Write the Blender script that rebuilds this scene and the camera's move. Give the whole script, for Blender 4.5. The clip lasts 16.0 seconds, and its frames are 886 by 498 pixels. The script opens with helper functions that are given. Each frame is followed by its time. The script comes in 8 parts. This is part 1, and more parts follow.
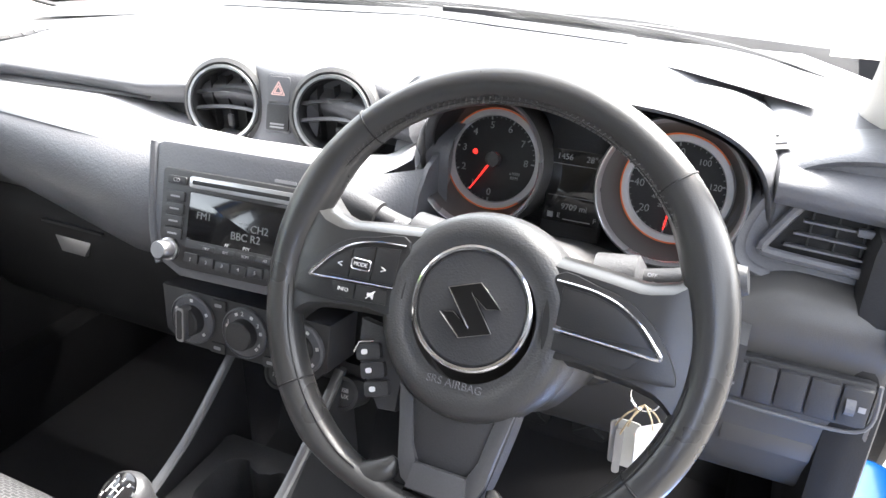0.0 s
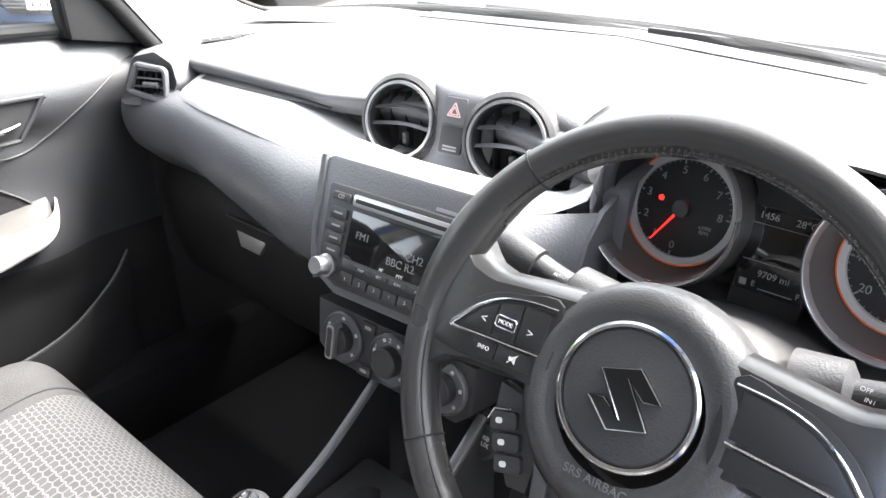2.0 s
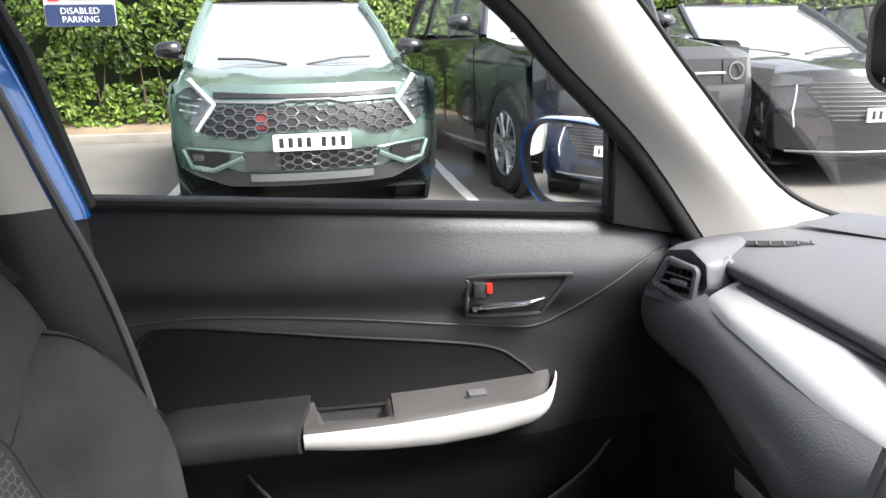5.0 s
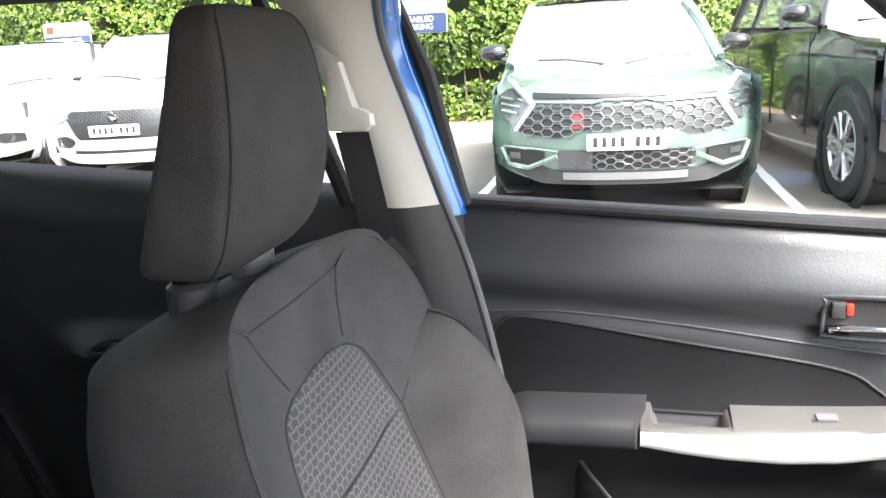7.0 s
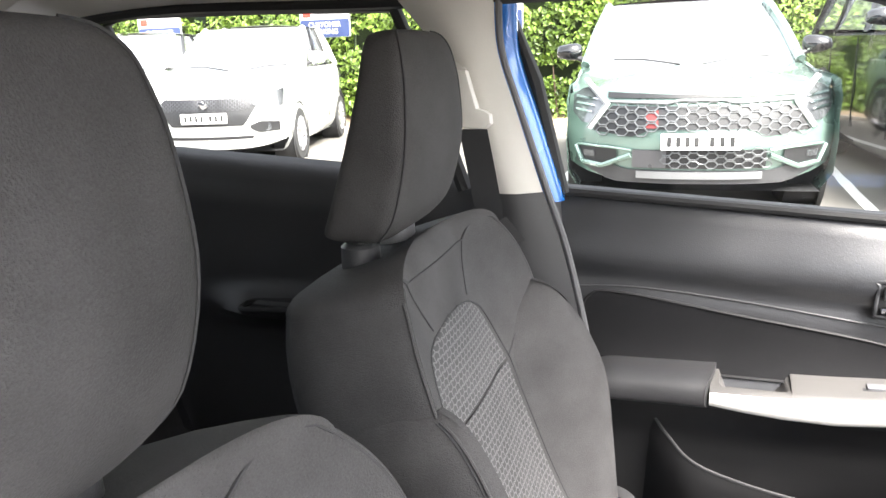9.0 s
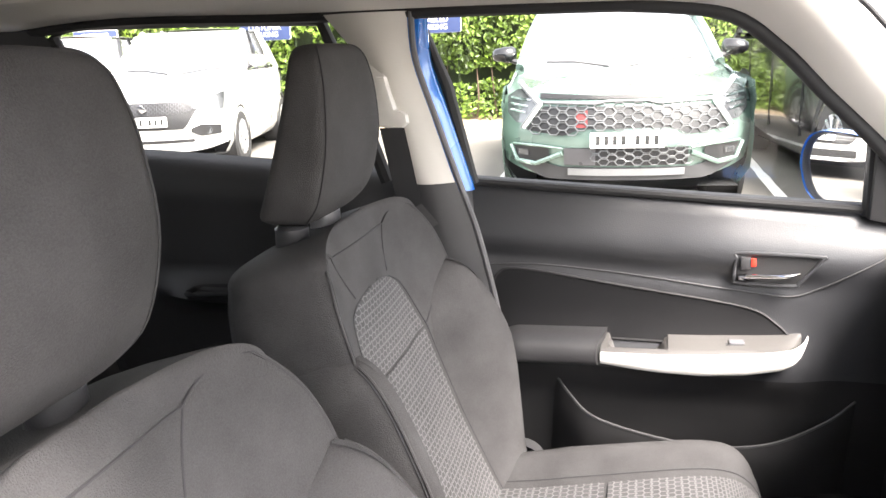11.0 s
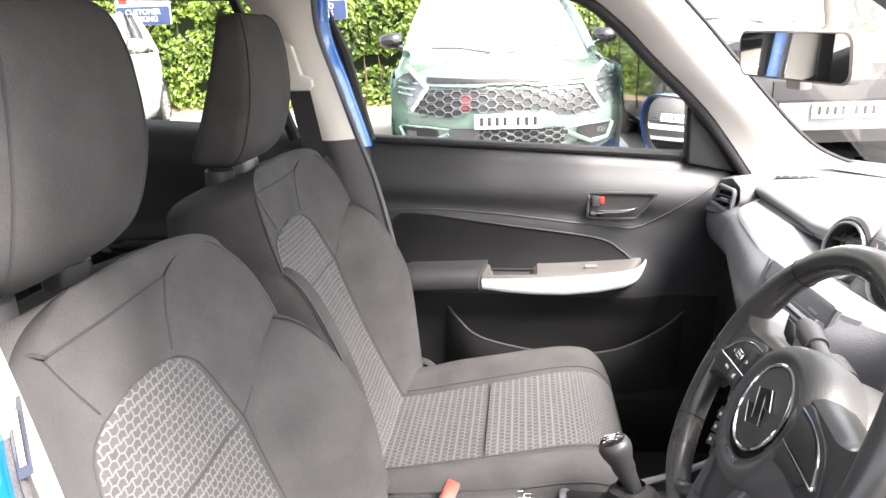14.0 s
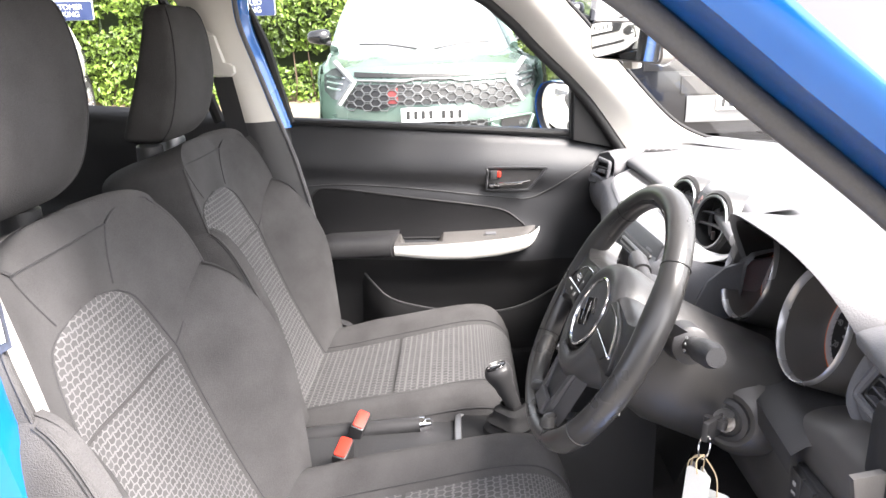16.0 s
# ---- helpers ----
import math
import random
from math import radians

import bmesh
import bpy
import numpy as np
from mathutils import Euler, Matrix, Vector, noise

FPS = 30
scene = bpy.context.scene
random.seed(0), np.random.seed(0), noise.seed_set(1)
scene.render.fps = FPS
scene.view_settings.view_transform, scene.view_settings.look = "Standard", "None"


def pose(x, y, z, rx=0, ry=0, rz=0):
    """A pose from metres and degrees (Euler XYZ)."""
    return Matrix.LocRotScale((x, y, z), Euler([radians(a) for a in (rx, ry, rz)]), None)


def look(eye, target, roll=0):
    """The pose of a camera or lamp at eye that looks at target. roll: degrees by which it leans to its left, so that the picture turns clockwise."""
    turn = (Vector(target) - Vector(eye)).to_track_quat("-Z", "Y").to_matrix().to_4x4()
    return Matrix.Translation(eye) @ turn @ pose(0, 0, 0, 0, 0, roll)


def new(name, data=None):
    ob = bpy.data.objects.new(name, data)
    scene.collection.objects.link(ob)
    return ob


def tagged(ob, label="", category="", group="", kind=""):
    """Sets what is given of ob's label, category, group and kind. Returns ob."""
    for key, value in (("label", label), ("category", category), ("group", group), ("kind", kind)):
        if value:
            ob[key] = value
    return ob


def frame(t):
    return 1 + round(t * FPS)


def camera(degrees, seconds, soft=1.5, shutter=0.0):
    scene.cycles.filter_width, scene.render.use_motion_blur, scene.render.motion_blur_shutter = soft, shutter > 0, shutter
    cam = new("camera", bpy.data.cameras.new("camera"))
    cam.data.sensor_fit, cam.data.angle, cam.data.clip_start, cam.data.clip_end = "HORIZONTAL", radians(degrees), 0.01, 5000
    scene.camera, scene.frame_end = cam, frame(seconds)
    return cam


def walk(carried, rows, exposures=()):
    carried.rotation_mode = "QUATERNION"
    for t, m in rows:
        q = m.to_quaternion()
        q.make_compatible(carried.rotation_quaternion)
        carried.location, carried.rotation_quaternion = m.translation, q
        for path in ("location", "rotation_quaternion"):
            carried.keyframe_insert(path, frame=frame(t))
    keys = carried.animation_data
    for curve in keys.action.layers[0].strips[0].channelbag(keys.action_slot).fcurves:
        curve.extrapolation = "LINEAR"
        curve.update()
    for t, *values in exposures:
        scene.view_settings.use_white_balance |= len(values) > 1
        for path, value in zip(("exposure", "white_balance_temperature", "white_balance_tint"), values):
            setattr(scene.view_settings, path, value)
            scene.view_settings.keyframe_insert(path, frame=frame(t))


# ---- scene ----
cam = camera(61.6, 16.0)
PATH = [
    (0, (0.525, -0.426, 1.171), (-0.226, 1.178, 0.241), 0.1),
    (0.5, (0.545, -0.437, 1.152), (-0.34, 1.105, 0.235), 0.1),
    (1, (0.559, -0.435, 1.14), (-0.429, 1.043, 0.224), -0.1),
    (1.5, (0.54, -0.415, 1.154), (-0.526, 1.005, 0.233), -0.4),
    (2, (0.504, -0.349, 1.171), (-0.665, 0.994, 0.259), -0.4),
    (2.5, (0.48, -0.275, 1.183), (-0.83, 0.956, 0.304), -0.5),
    (3, (0.438, -0.243, 1.184), (-1.017, 0.867, 0.377), -0.5),
    (3.5, (0.394, -0.233, 1.196), (-1.197, 0.751, 0.488), -0.6),
    (4, (0.369, -0.232, 1.192), (-1.356, 0.584, 0.595), -0.8),
    (4.5, (0.36, -0.249, 1.199), (-1.474, 0.325, 0.644), -0.9),
    (5, (0.36, -0.275, 1.206), (-1.543, 0.028, 0.671), -0.9),
    (5.2, (0.368, -0.275, 1.222), (-1.546, -0.097, 0.673), -1.4),
    (7.3, (0.429, -0.354, 1.233), (-1.432, -0.877, 0.72), -2.8),
    (7.5, (0.441, -0.355, 1.235), (-1.411, -0.907, 0.72), -2.7),
    (8, (0.492, -0.356, 1.237), (-1.34, -0.968, 0.719), -2.4),
    (8.5, (0.564, -0.358, 1.245), (-1.261, -0.99, 0.727), -2.3),
    (9, (0.626, -0.361, 1.259), (-1.197, -0.995, 0.736), -2.1),
    (9.5, (0.674, -0.335, 1.276), (-1.158, -0.945, 0.752), -2.2),
    (9.7, (0.689, -0.325, 1.273), (-1.153, -0.904, 0.752), -2.4),
    (11.8, (0.863, -0.25, 1.27), (-1.003, -0.733, 0.735), -2.0),
    (12, (0.89, -0.254, 1.272), (-0.976, -0.731, 0.732), -1.9),
    (12.5, (0.946, -0.259, 1.27), (-0.929, -0.693, 0.727), -1.9),
    (13, (0.987, -0.248, 1.262), (-0.901, -0.616, 0.715), -1.9),
    (13.5, (1.015, -0.242, 1.249), (-0.885, -0.53, 0.696), -1.8),
    (14, (1.036, -0.233, 1.24), (-0.873, -0.445, 0.682), -1.6),
    (14.5, (1.057, -0.2, 1.233), (-0.856, -0.361, 0.672), -1.6),
    (15, (1.092, -0.17, 1.222), (-0.823, -0.306, 0.66), -1.5),
    (15.5, (1.165, -0.167, 1.221), (-0.751, -0.278, 0.658), -1.5),
    (16, (1.233, -0.16, 1.225), (-0.684, -0.204, 0.658), -1.4),
]
EXPOSURES = [(0.0, 3.75, 6500, 10), (2.0, 3.6, 6500, 10), (2.6, 2.7, 6500, 10), (3.2, 1.9, 6500, 12), (4.0, 1.65, 6400, 12), (4.5, 1.65, 6400, 12), (5.2, 1.9, 6400, 12), (7.3, 3.1, 6500, 11), (9.7, 3.25, 6700, 12), (11.8, 3.2, 6900, 15), (13.5, 3.1, 6800, 14), (16.0, 2.95, 6700, 14)]
walk(cam, [(t, look(eye, target, roll)) for t, eye, target, roll in PATH],
     EXPOSURES)

# ---- light: a bright, thinly overcast day ----
world = bpy.data.worlds.new("world")
scene.world = world
world.use_nodes = True
wn = world.node_tree
sky = wn.nodes.new("ShaderNodeTexSky")
sky.sky_type, sky.sun_disc = "NISHITA", False
sky.sun_elevation, sky.sun_rotation = radians(50), radians(34)
sky.air_density, sky.dust_density, sky.ozone_density = 1.0, 3.0, 1.0
cloud = wn.nodes.new("ShaderNodeHueSaturation")
cloud.inputs["Saturation"].default_value = 0.28
wn.links.new(sky.outputs[0], cloud.inputs["Color"])
wn.links.new(cloud.outputs[0], wn.nodes["Background"].inputs[0])
wn.nodes["Background"].inputs[1].default_value = 0.15
sun_data = bpy.data.lights.new("sun", "SUN")
sun_data.energy, sun_data.angle, sun_data.color = 2.8, radians(28), (1.0, 0.96, 0.91)
sun = new("sun", sun_data)
SUN_AZ, SUN_EL = radians(34), radians(50)
sun.matrix_world = look((0, 0, 20), (-math.sin(SUN_AZ), -math.cos(SUN_AZ), 20 - math.tan(SUN_EL)))

# ---- materials ----


def material(name, colour, rough=0.5, metal=0.0, bump=0.0, grain=400.0, vary=0.12, patch=6.0, coat=0.0, alter=None, wear=0.08, spec=0.5):
    """A surface with colour that varies at two scales, uneven gloss and a fine relief."""
    m = bpy.data.materials.new(name)
    m.use_nodes = True
    n, li = m.node_tree.nodes, m.node_tree.links
    b = n["Principled BSDF"]
    b.inputs["Metallic"].default_value = metal
    b.inputs["Coat Weight"].default_value = coat
    b.inputs["Coat Roughness"].default_value = 0.05
    b.inputs["Specular IOR Level"].default_value = spec
    at = n.new("ShaderNodeTexCoord")
    big, fine = n.new("ShaderNodeTexNoise"), n.new("ShaderNodeTexNoise")
    big.inputs["Scale"].default_value, big.inputs["Detail"].default_value = patch, 4
    fine.inputs["Scale"].default_value, fine.inputs["Detail"].default_value = grain, 2
    for x in (big, fine):
        li.new(at.outputs["Object"], x.inputs["Vector"])
    both = n.new("ShaderNodeMath")
    both.operation = "MULTIPLY_ADD"
    li.new(fine.outputs["Fac"], both.inputs[0])
    both.inputs[1].default_value = 0.5
    li.new(big.outputs["Fac"], both.inputs[2])
    ramp = n.new("ShaderNodeValToRGB")
    c = np.array(colour)
    d = np.array(alter) if alter else c
    ramp.color_ramp.elements[0].position, ramp.color_ramp.elements[1].position = 0.45, 1.05
    ramp.color_ramp.elements[0].color = (*np.clip(c * (1 - vary), 0, 1), 1)
    ramp.color_ramp.elements[1].color = (*np.clip(d * (1 + vary), 0, 1), 1)
    li.new(both.outputs[0], ramp.inputs[0])
    li.new(ramp.outputs[0], b.inputs["Base Color"])
    rr = n.new("ShaderNodeMapRange")
    rr.inputs[1].default_value, rr.inputs[2].default_value = 0.3, 0.7
    rr.inputs[3].default_value, rr.inputs[4].default_value = max(rough - wear, 0.02), min(rough + wear, 1)
    li.new(big.outputs["Fac"], rr.inputs[0])
    li.new(rr.outputs[0], b.inputs["Roughness"])
    if bump:
        bu = n.new("ShaderNodeBump")
        bu.inputs["Strength"].default_value, bu.inputs["Distance"].default_value = bump, 0.001
        li.new(fine.outputs["Fac"], bu.inputs["Height"])
        li.new(bu.outputs[0], b.inputs["Normal"])
    return m


def glow(name, colour, strength):
    m = material(name, colour, 0.4)
    b = m.node_tree.nodes["Principled BSDF"]
    b.inputs["Emission Color"].default_value, b.inputs["Emission Strength"].default_value = (*colour, 1), strength
    return m


def glass_material(name, tint=(1, 1, 1), gloss=1.0):
    """Thin clear glass: straight through, with a mirror gloss that grows at a slant."""
    m = bpy.data.materials.new(name)
    m.use_nodes = True
    n, li = m.node_tree.nodes, m.node_tree.links
    n.remove(n["Principled BSDF"])
    tr, gl, mix, lw, pw, mu = (n.new("ShaderNode" + k) for k in ("BsdfTransparent", "BsdfGlossy", "MixShader", "LayerWeight", "Math", "Math"))
    tr.inputs[0].default_value = (*tint, 1)
    gl.inputs["Roughness"].default_value = 0.02
    lw.inputs[0].default_value = 0.5
    pw.operation, mu.operation = "POWER", "MULTIPLY_ADD"
    pw.inputs[1].default_value = 5.0
    mu.inputs[1].default_value, mu.inputs[2].default_value = 0.9 * gloss, 0.05 * gloss
    li.new(lw.outputs["Facing"], pw.inputs[0])
    li.new(pw.outputs[0], mu.inputs[0])
    li.new(mu.outputs[0], mix.inputs[0])
    li.new(tr.outputs[0], mix.inputs[1])
    li.new(gl.outputs[0], mix.inputs[2])
    li.new(mix.outputs[0], n["Material Output"].inputs[0])
    return m


def veiled(m, share):
    """An uneven translucent layer on a pane, in place of the veil of reflected daylight."""
    n, li = m.node_tree.nodes, m.node_tree.links
    out = n["Material Output"]
    was = out.inputs[0].links[0].from_socket
    tl, mix = n.new("ShaderNodeBsdfTranslucent"), n.new("ShaderNodeMixShader")
    tl.inputs[0].default_value = (0.8, 0.8, 0.8, 1)
    no, mr = n.new("ShaderNodeTexNoise"), n.new("ShaderNodeMapRange")
    no.inputs["Scale"].default_value = 5
    mr.inputs[3].default_value, mr.inputs[4].default_value = share * 0.6, share * 1.4
    li.new(no.outputs["Fac"], mr.inputs[0])
    li.new(mr.outputs[0], mix.inputs[0])
    li.new(was, mix.inputs[1])
    li.new(tl.outputs[0], mix.inputs[2])
    li.new(mix.outputs[0], out.inputs[0])
    return m


def pattern_material(name, dark, light):
    """Woven cloth: staggered rows of small interlocking cells with a raised pale outline, laid out in metres by the UV map."""
    m = material(name, dark, 0.9, 0, 0.0, 900, 0.15, 10)
    n, li = m.node_tree.nodes, m.node_tree.links
    b = n["Principled BSDF"]
    uv, sep, com = n.new("ShaderNodeUVMap"), n.new("ShaderNodeSeparateXYZ"), n.new("ShaderNodeCombineXYZ")
    li.new(uv.outputs[0], sep.inputs[0])
    pp, ad = n.new("ShaderNodeMath"), n.new("ShaderNodeMath")
    pp.operation, ad.operation = "PINGPONG", "MULTIPLY_ADD"
    pp.inputs[1].default_value = 0.00625
    li.new(sep.outputs[0], pp.inputs[0])
    li.new(pp.outputs[0], ad.inputs[0])
    ad.inputs[1].default_value = 0.40
    li.new(sep.outputs[1], ad.inputs[2])
    li.new(sep.outputs[0], com.inputs[0])
    li.new(ad.outputs[0], com.inputs[1])
    br = n.new("ShaderNodeTexBrick")
    br.offset = 0.5
    br.inputs["Scale"].default_value = 1.0
    br.inputs["Mortar Size"].default_value = 0.0013
    br.inputs["Mortar Smooth"].default_value = 0.4
    br.inputs["Brick Width"].default_value = 0.0125
    br.inputs["Row Height"].default_value = 0.0092
    br.inputs["Color1"].default_value = (*dark, 1)
    br.inputs["Color2"].default_value = (*np.array(dark) * 0.8, 1)
    br.inputs["Mortar"].default_value = (*light, 1)
    li.new(com.outputs[0], br.inputs["Vector"])
    li.new(br.outputs["Color"], b.inputs["Base Color"])
    bu = n.new("ShaderNodeBump")
    bu.inputs["Strength"].default_value, bu.inputs["Distance"].default_value = 0.7, 0.0012
    li.new(br.outputs["Fac"], bu.inputs["Height"])
    li.new(bu.outputs[0], b.inputs["Normal"])
    return m


DASH_TOP = material("soft_dash_grey", (0.118, 0.119, 0.127), 0.50, 0, 0.4, 480, 0.12)
DASH_LOW = material("dash_plastic_charcoal", (0.118, 0.120, 0.130), 0.42, 0, 0.5, 420, 0.14)
COLUMN = material("dark_grey_plastic", (0.076, 0.073, 0.071), 0.40, 0, 0.22, 900, 0.12)
SHROUD = material("shroud_plastic", (0.044, 0.043, 0.043), 0.42, 0, 0.25, 800, 0.12)
BLACK = material("black_plastic", (0.036, 0.036, 0.038), 0.46, 0, 0.4, 600, 0.15)
DARK = material("matt_black_plastic", (0.01, 0.01, 0.011), 0.7, 0, 0.3, 500, 0.2)
DOOR = material("door_plastic_charcoal", (0.030, 0.031, 0.034), 0.36, 0, 0.3, 500, 0.14, spec=0.6)
INSET = material("door_cloth_black", (0.010, 0.010, 0.011), 0.85, 0, 0.8, 1200, 0.2, spec=0.15)
BEZEL = material("bright_satin_bezel", (0.42, 0.42, 0.43), 0.3, 0.7, 0, 300, 0.04)
SILVER = material("satin_silver_trim", (0.45, 0.45, 0.46), 0.45, 0.25, 0.15, 1500, 0.04)
IVORY = material("pale_satin_trim", (0.74, 0.73, 0.70), 0.45, 0, 0.1, 900, 0.04)
CHROME = material("chrome", (0.75, 0.75, 0.77), 0.12, 1.0, 0, 50, 0.03, wear=0.04)
SATIN = material("satin_metal", (0.45, 0.45, 0.46), 0.35, 0.9, 0, 300, 0.05)
GLOSS = material("gloss_black", (0.008, 0.008, 0.009), 0.12, 0, 0, 50, 0.1, coat=0.6)
LEATHER = material("black_leather", (0.036, 0.0355, 0.0355), 0.29, 0, 0.12, 1100, 0.06, 14, wear=0.03)
FABRIC = material("charcoal_cloth", (0.060, 0.059, 0.060), 0.92, 0, 0.9, 1600, 0.25, 12)
FABRIC_B = material("charcoal_cloth_smooth", (0.052, 0.051, 0.052), 0.9, 0, 1.0, 650, 0.34, 12, spec=0.25)
WEAVE = pattern_material("patterned_cloth", (0.058, 0.057, 0.059), (0.118, 0.117, 0.119))
BEIGE = material("pale_grey_trim", (0.56, 0.54, 0.50), 0.7, 0, 0.4, 700, 0.05)
LINING_PALE = material("pale_anchor_plastic", (0.66, 0.64, 0.60), 0.4, 0, 0.2, 500, 0.04)
LINING = material("roof_lining_cloth", (0.60, 0.58, 0.54), 0.95, 0, 0.5, 900, 0.05)
BLUE = material("blue_car_paint", (0.002, 0.108, 0.40), 0.22, 0.25, 0, 60, 0.06, 3, coat=1.0)
RUBBER = material("black_rubber", (0.013, 0.013, 0.014), 0.75, 0, 0.3, 300, 0.2)
CARPET = material("black_carpet", (0.010, 0.010, 0.012), 1.0, 0, 1.0, 1500, 0.3, 20)
WEB = material("seat_belt_webbing", (0.02, 0.02, 0.022), 0.7, 0, 0.6, 1200, 0.15)
RED = material("red_plastic", (0.62, 0.035, 0.02), 0.4, 0, 0, 100, 0.06)
WHITE_PRINT = material("white_print", (0.75, 0.75, 0.75), 0.6, 0, 0, 100, 0.03)
GREY_PRINT = material("grey_print", (0.32, 0.32, 0.33), 0.6, 0, 0, 100, 0.03)
BLACK_PRINT = material("black_print", (0.012, 0.012, 0.012), 0.6, 0, 0, 100, 0.05)
LAMP_RED = glow("red_warning_light", (0.8, 0.02, 0.015), 0.25)
LAMP_AMBER = glow("amber_warning_light", (0.9, 0.3, 0.02), 0.25)
LAMP_WHITE = glow("lit_white_print", (0.15, 0.155, 0.16), 0.02)
LAMP_ORANGE = glow("lit_orange_ring", (0.5, 0.11, 0.03), 0.03)
MIRROR = material("mirror_glass", (0.9, 0.9, 0.9), 0.01, 1.0, 0, 50, 0.0, wear=0.0)
GLASS = glass_material("window_glass", (0.93, 0.96, 0.95))
# dark glass added in the unseen rear panes to hold light out of the cabin
DARK_GLASS = glass_material("cabin_dimming_glass", (0.30, 0.32, 0.32))
# the windscreen's pale reflection haze is mixed into its glass
SCREEN = veiled(glass_material("windscreen_glass", (0.95, 0.97, 0.96)), 0.016)
# pale, mostly metal base puts a strengthened sky reflection into the parked cars' glass
CAR_GLASS = material("sky_bright_car_glass", (0.62, 0.65, 0.66), 0.06, 0.75, 0, 10, 0.1, 3, coat=1.0, wear=0.01)
TYRE = material("tyre_rubber", (0.02, 0.02, 0.021), 0.85, 0, 0.6, 120, 0.2)
ALLOY = material("alloy_wheel", (0.42, 0.42, 0.44), 0.3, 0.8, 0, 100, 0.06)
PAPER = material("white_card", (0.8, 0.8, 0.76), 0.7, 0, 0.1, 300, 0.04)
STRING = material("pale_string", (0.62, 0.5, 0.33), 0.9, 0, 0.5, 900, 0.15)

# ---- mesh helpers ----


def finish(bm, mat, name, angle=40, uv=None):
    me = bpy.data.meshes.new(name)
    bmesh.ops.recalc_face_normals(bm, faces=bm.faces[:])
    bm.to_mesh(me)
    bm.free()
    me.materials.append(mat)
    me.shade_smooth()
    me.set_sharp_from_angle(angle=radians(angle))
    return me


def part(name, bm, mat, parent=None, label="", angle=40):
    ob = new(name, finish(bm, mat, name, angle))
    ob.parent = parent
    if label:
        ob["label"] = label
    return ob


def thing(name, label, category, group="", at=None):
    ob = new(name)
    ob.empty_display_size = 0.05
    if at is not None:
        ob.matrix_world = at if isinstance(at, Matrix) else Matrix.Translation(at)
    return tagged(ob, label, category, group)


def spline(pts, n, closed=False):
    """n points along a smooth curve through pts."""
    p = np.array(pts, float)
    k = len(p)
    out = []
    spans = k if closed else k - 1
    for i in range(n):
        u = i / (n if closed else n - 1) * spans
        j = min(int(u), spans - 1)
        f = u - j
        idx = [(j + d) % k if closed else min(max(j + d, 0), k - 1) for d in (-1, 0, 1, 2)]
        a, b, c, d = p[idx[0]], p[idx[1]], p[idx[2]], p[idx[3]]
        out.append(0.5 * (2 * b + (c - a) * f + (2 * a - 5 * b + 4 * c - d) * f * f + (3 * b - a - 3 * c + d) * f ** 3))
    return np.array(out)


def grid(bm, rows, loop_u=False, loop_v=False, caps=False, uv=None):
    """A skin over rows of points, all of one length. uv: the same rows in metres on the cloth."""
    vs = [[bm.verts.new(p) for p in r] for r in rows]
    nr, nc = len(vs), len(vs[0])
    layer = bm.loops.layers.uv.verify() if uv is not None else None
    for i in range(nr if loop_v else nr - 1):
        for j in range(nc if loop_u else nc - 1):
            q = [(i, j), (i, (j + 1) % nc), ((i + 1) % nr, (j + 1) % nc), ((i + 1) % nr, j)]
            try:
                f = bm.faces.new([vs[a][b] for a, b in q])
            except ValueError:
                continue
            if layer:
                for lp, (a, b) in zip(f.loops, q):
                    lp[layer].uv = uv[a][b]
    if caps:
        for r in (vs[0], vs[-1]):
            try:
                bm.faces.new(r)
            except ValueError:
                pass
    return bm


def box(bm, at, size, bevel=0.0, turn=None, seg=2):
    """A box round a centre, its edges rounded."""
    t = bmesh.new()
    bmesh.ops.create_cube(t, size=1)
    bmesh.ops.scale(t, vec=size, verts=t.verts)
    if bevel:
        bmesh.ops.bevel(t, geom=t.edges[:], offset=bevel, segments=seg, profile=0.6, affect="EDGES")
    m = Matrix.Translation(at) @ (turn.to_4x4() if turn is not None else Matrix())
    bmesh.ops.transform(t, matrix=m, verts=t.verts)
    return absorb(bm, t)


def absorb(bm, t):
    me = bpy.data.meshes.new("tmp")
    t.to_mesh(me)
    t.free()
    bm.from_mesh(me)
    bpy.data.meshes.remove(me)
    return bm


def rod(bm, path, radius, seg=10, flat=1.0, close=False):
    """A tube along a path; radius: one or one a point; flat squeezes it."""
    p = [Vector(v) for v in path]
    rad = radius if hasattr(radius, "__len__") else [radius] * len(p)
    rows, up = [], None
    for i, v in enumerate(p):
        a = p[i - 1] if (i or close) else p[0]
        b = p[(i + 1) % len(p)] if (close or i < len(p) - 1) else p[-1]
        d = (b - a).normalized()
        if up is None:
            up = Vector((0, 0, 1)) if abs(d.z) < 0.9 else Vector((0, 1, 0))
        s = d.cross(up).normalized()
        up = s.cross(d).normalized()
        rows.append([v + rad[i] * (math.cos(2 * math.pi * k / seg) * s + flat * math.sin(2 * math.pi * k / seg) * up) for k in range(seg)])
    return grid(bm, rows, loop_u=True, loop_v=close, caps=not close)


def disc(bm, m, profile, seg=32, arc=None):
    """A turned body: profile of (radius, height) about the local z of m."""
    rows = []
    for r, h in profile:
        rows.append([m @ Vector((r * math.cos(2 * math.pi * k / seg), r * math.sin(2 * math.pi * k / seg), h)) for k in range(seg)])
    return grid(bm, rows, loop_u=True)


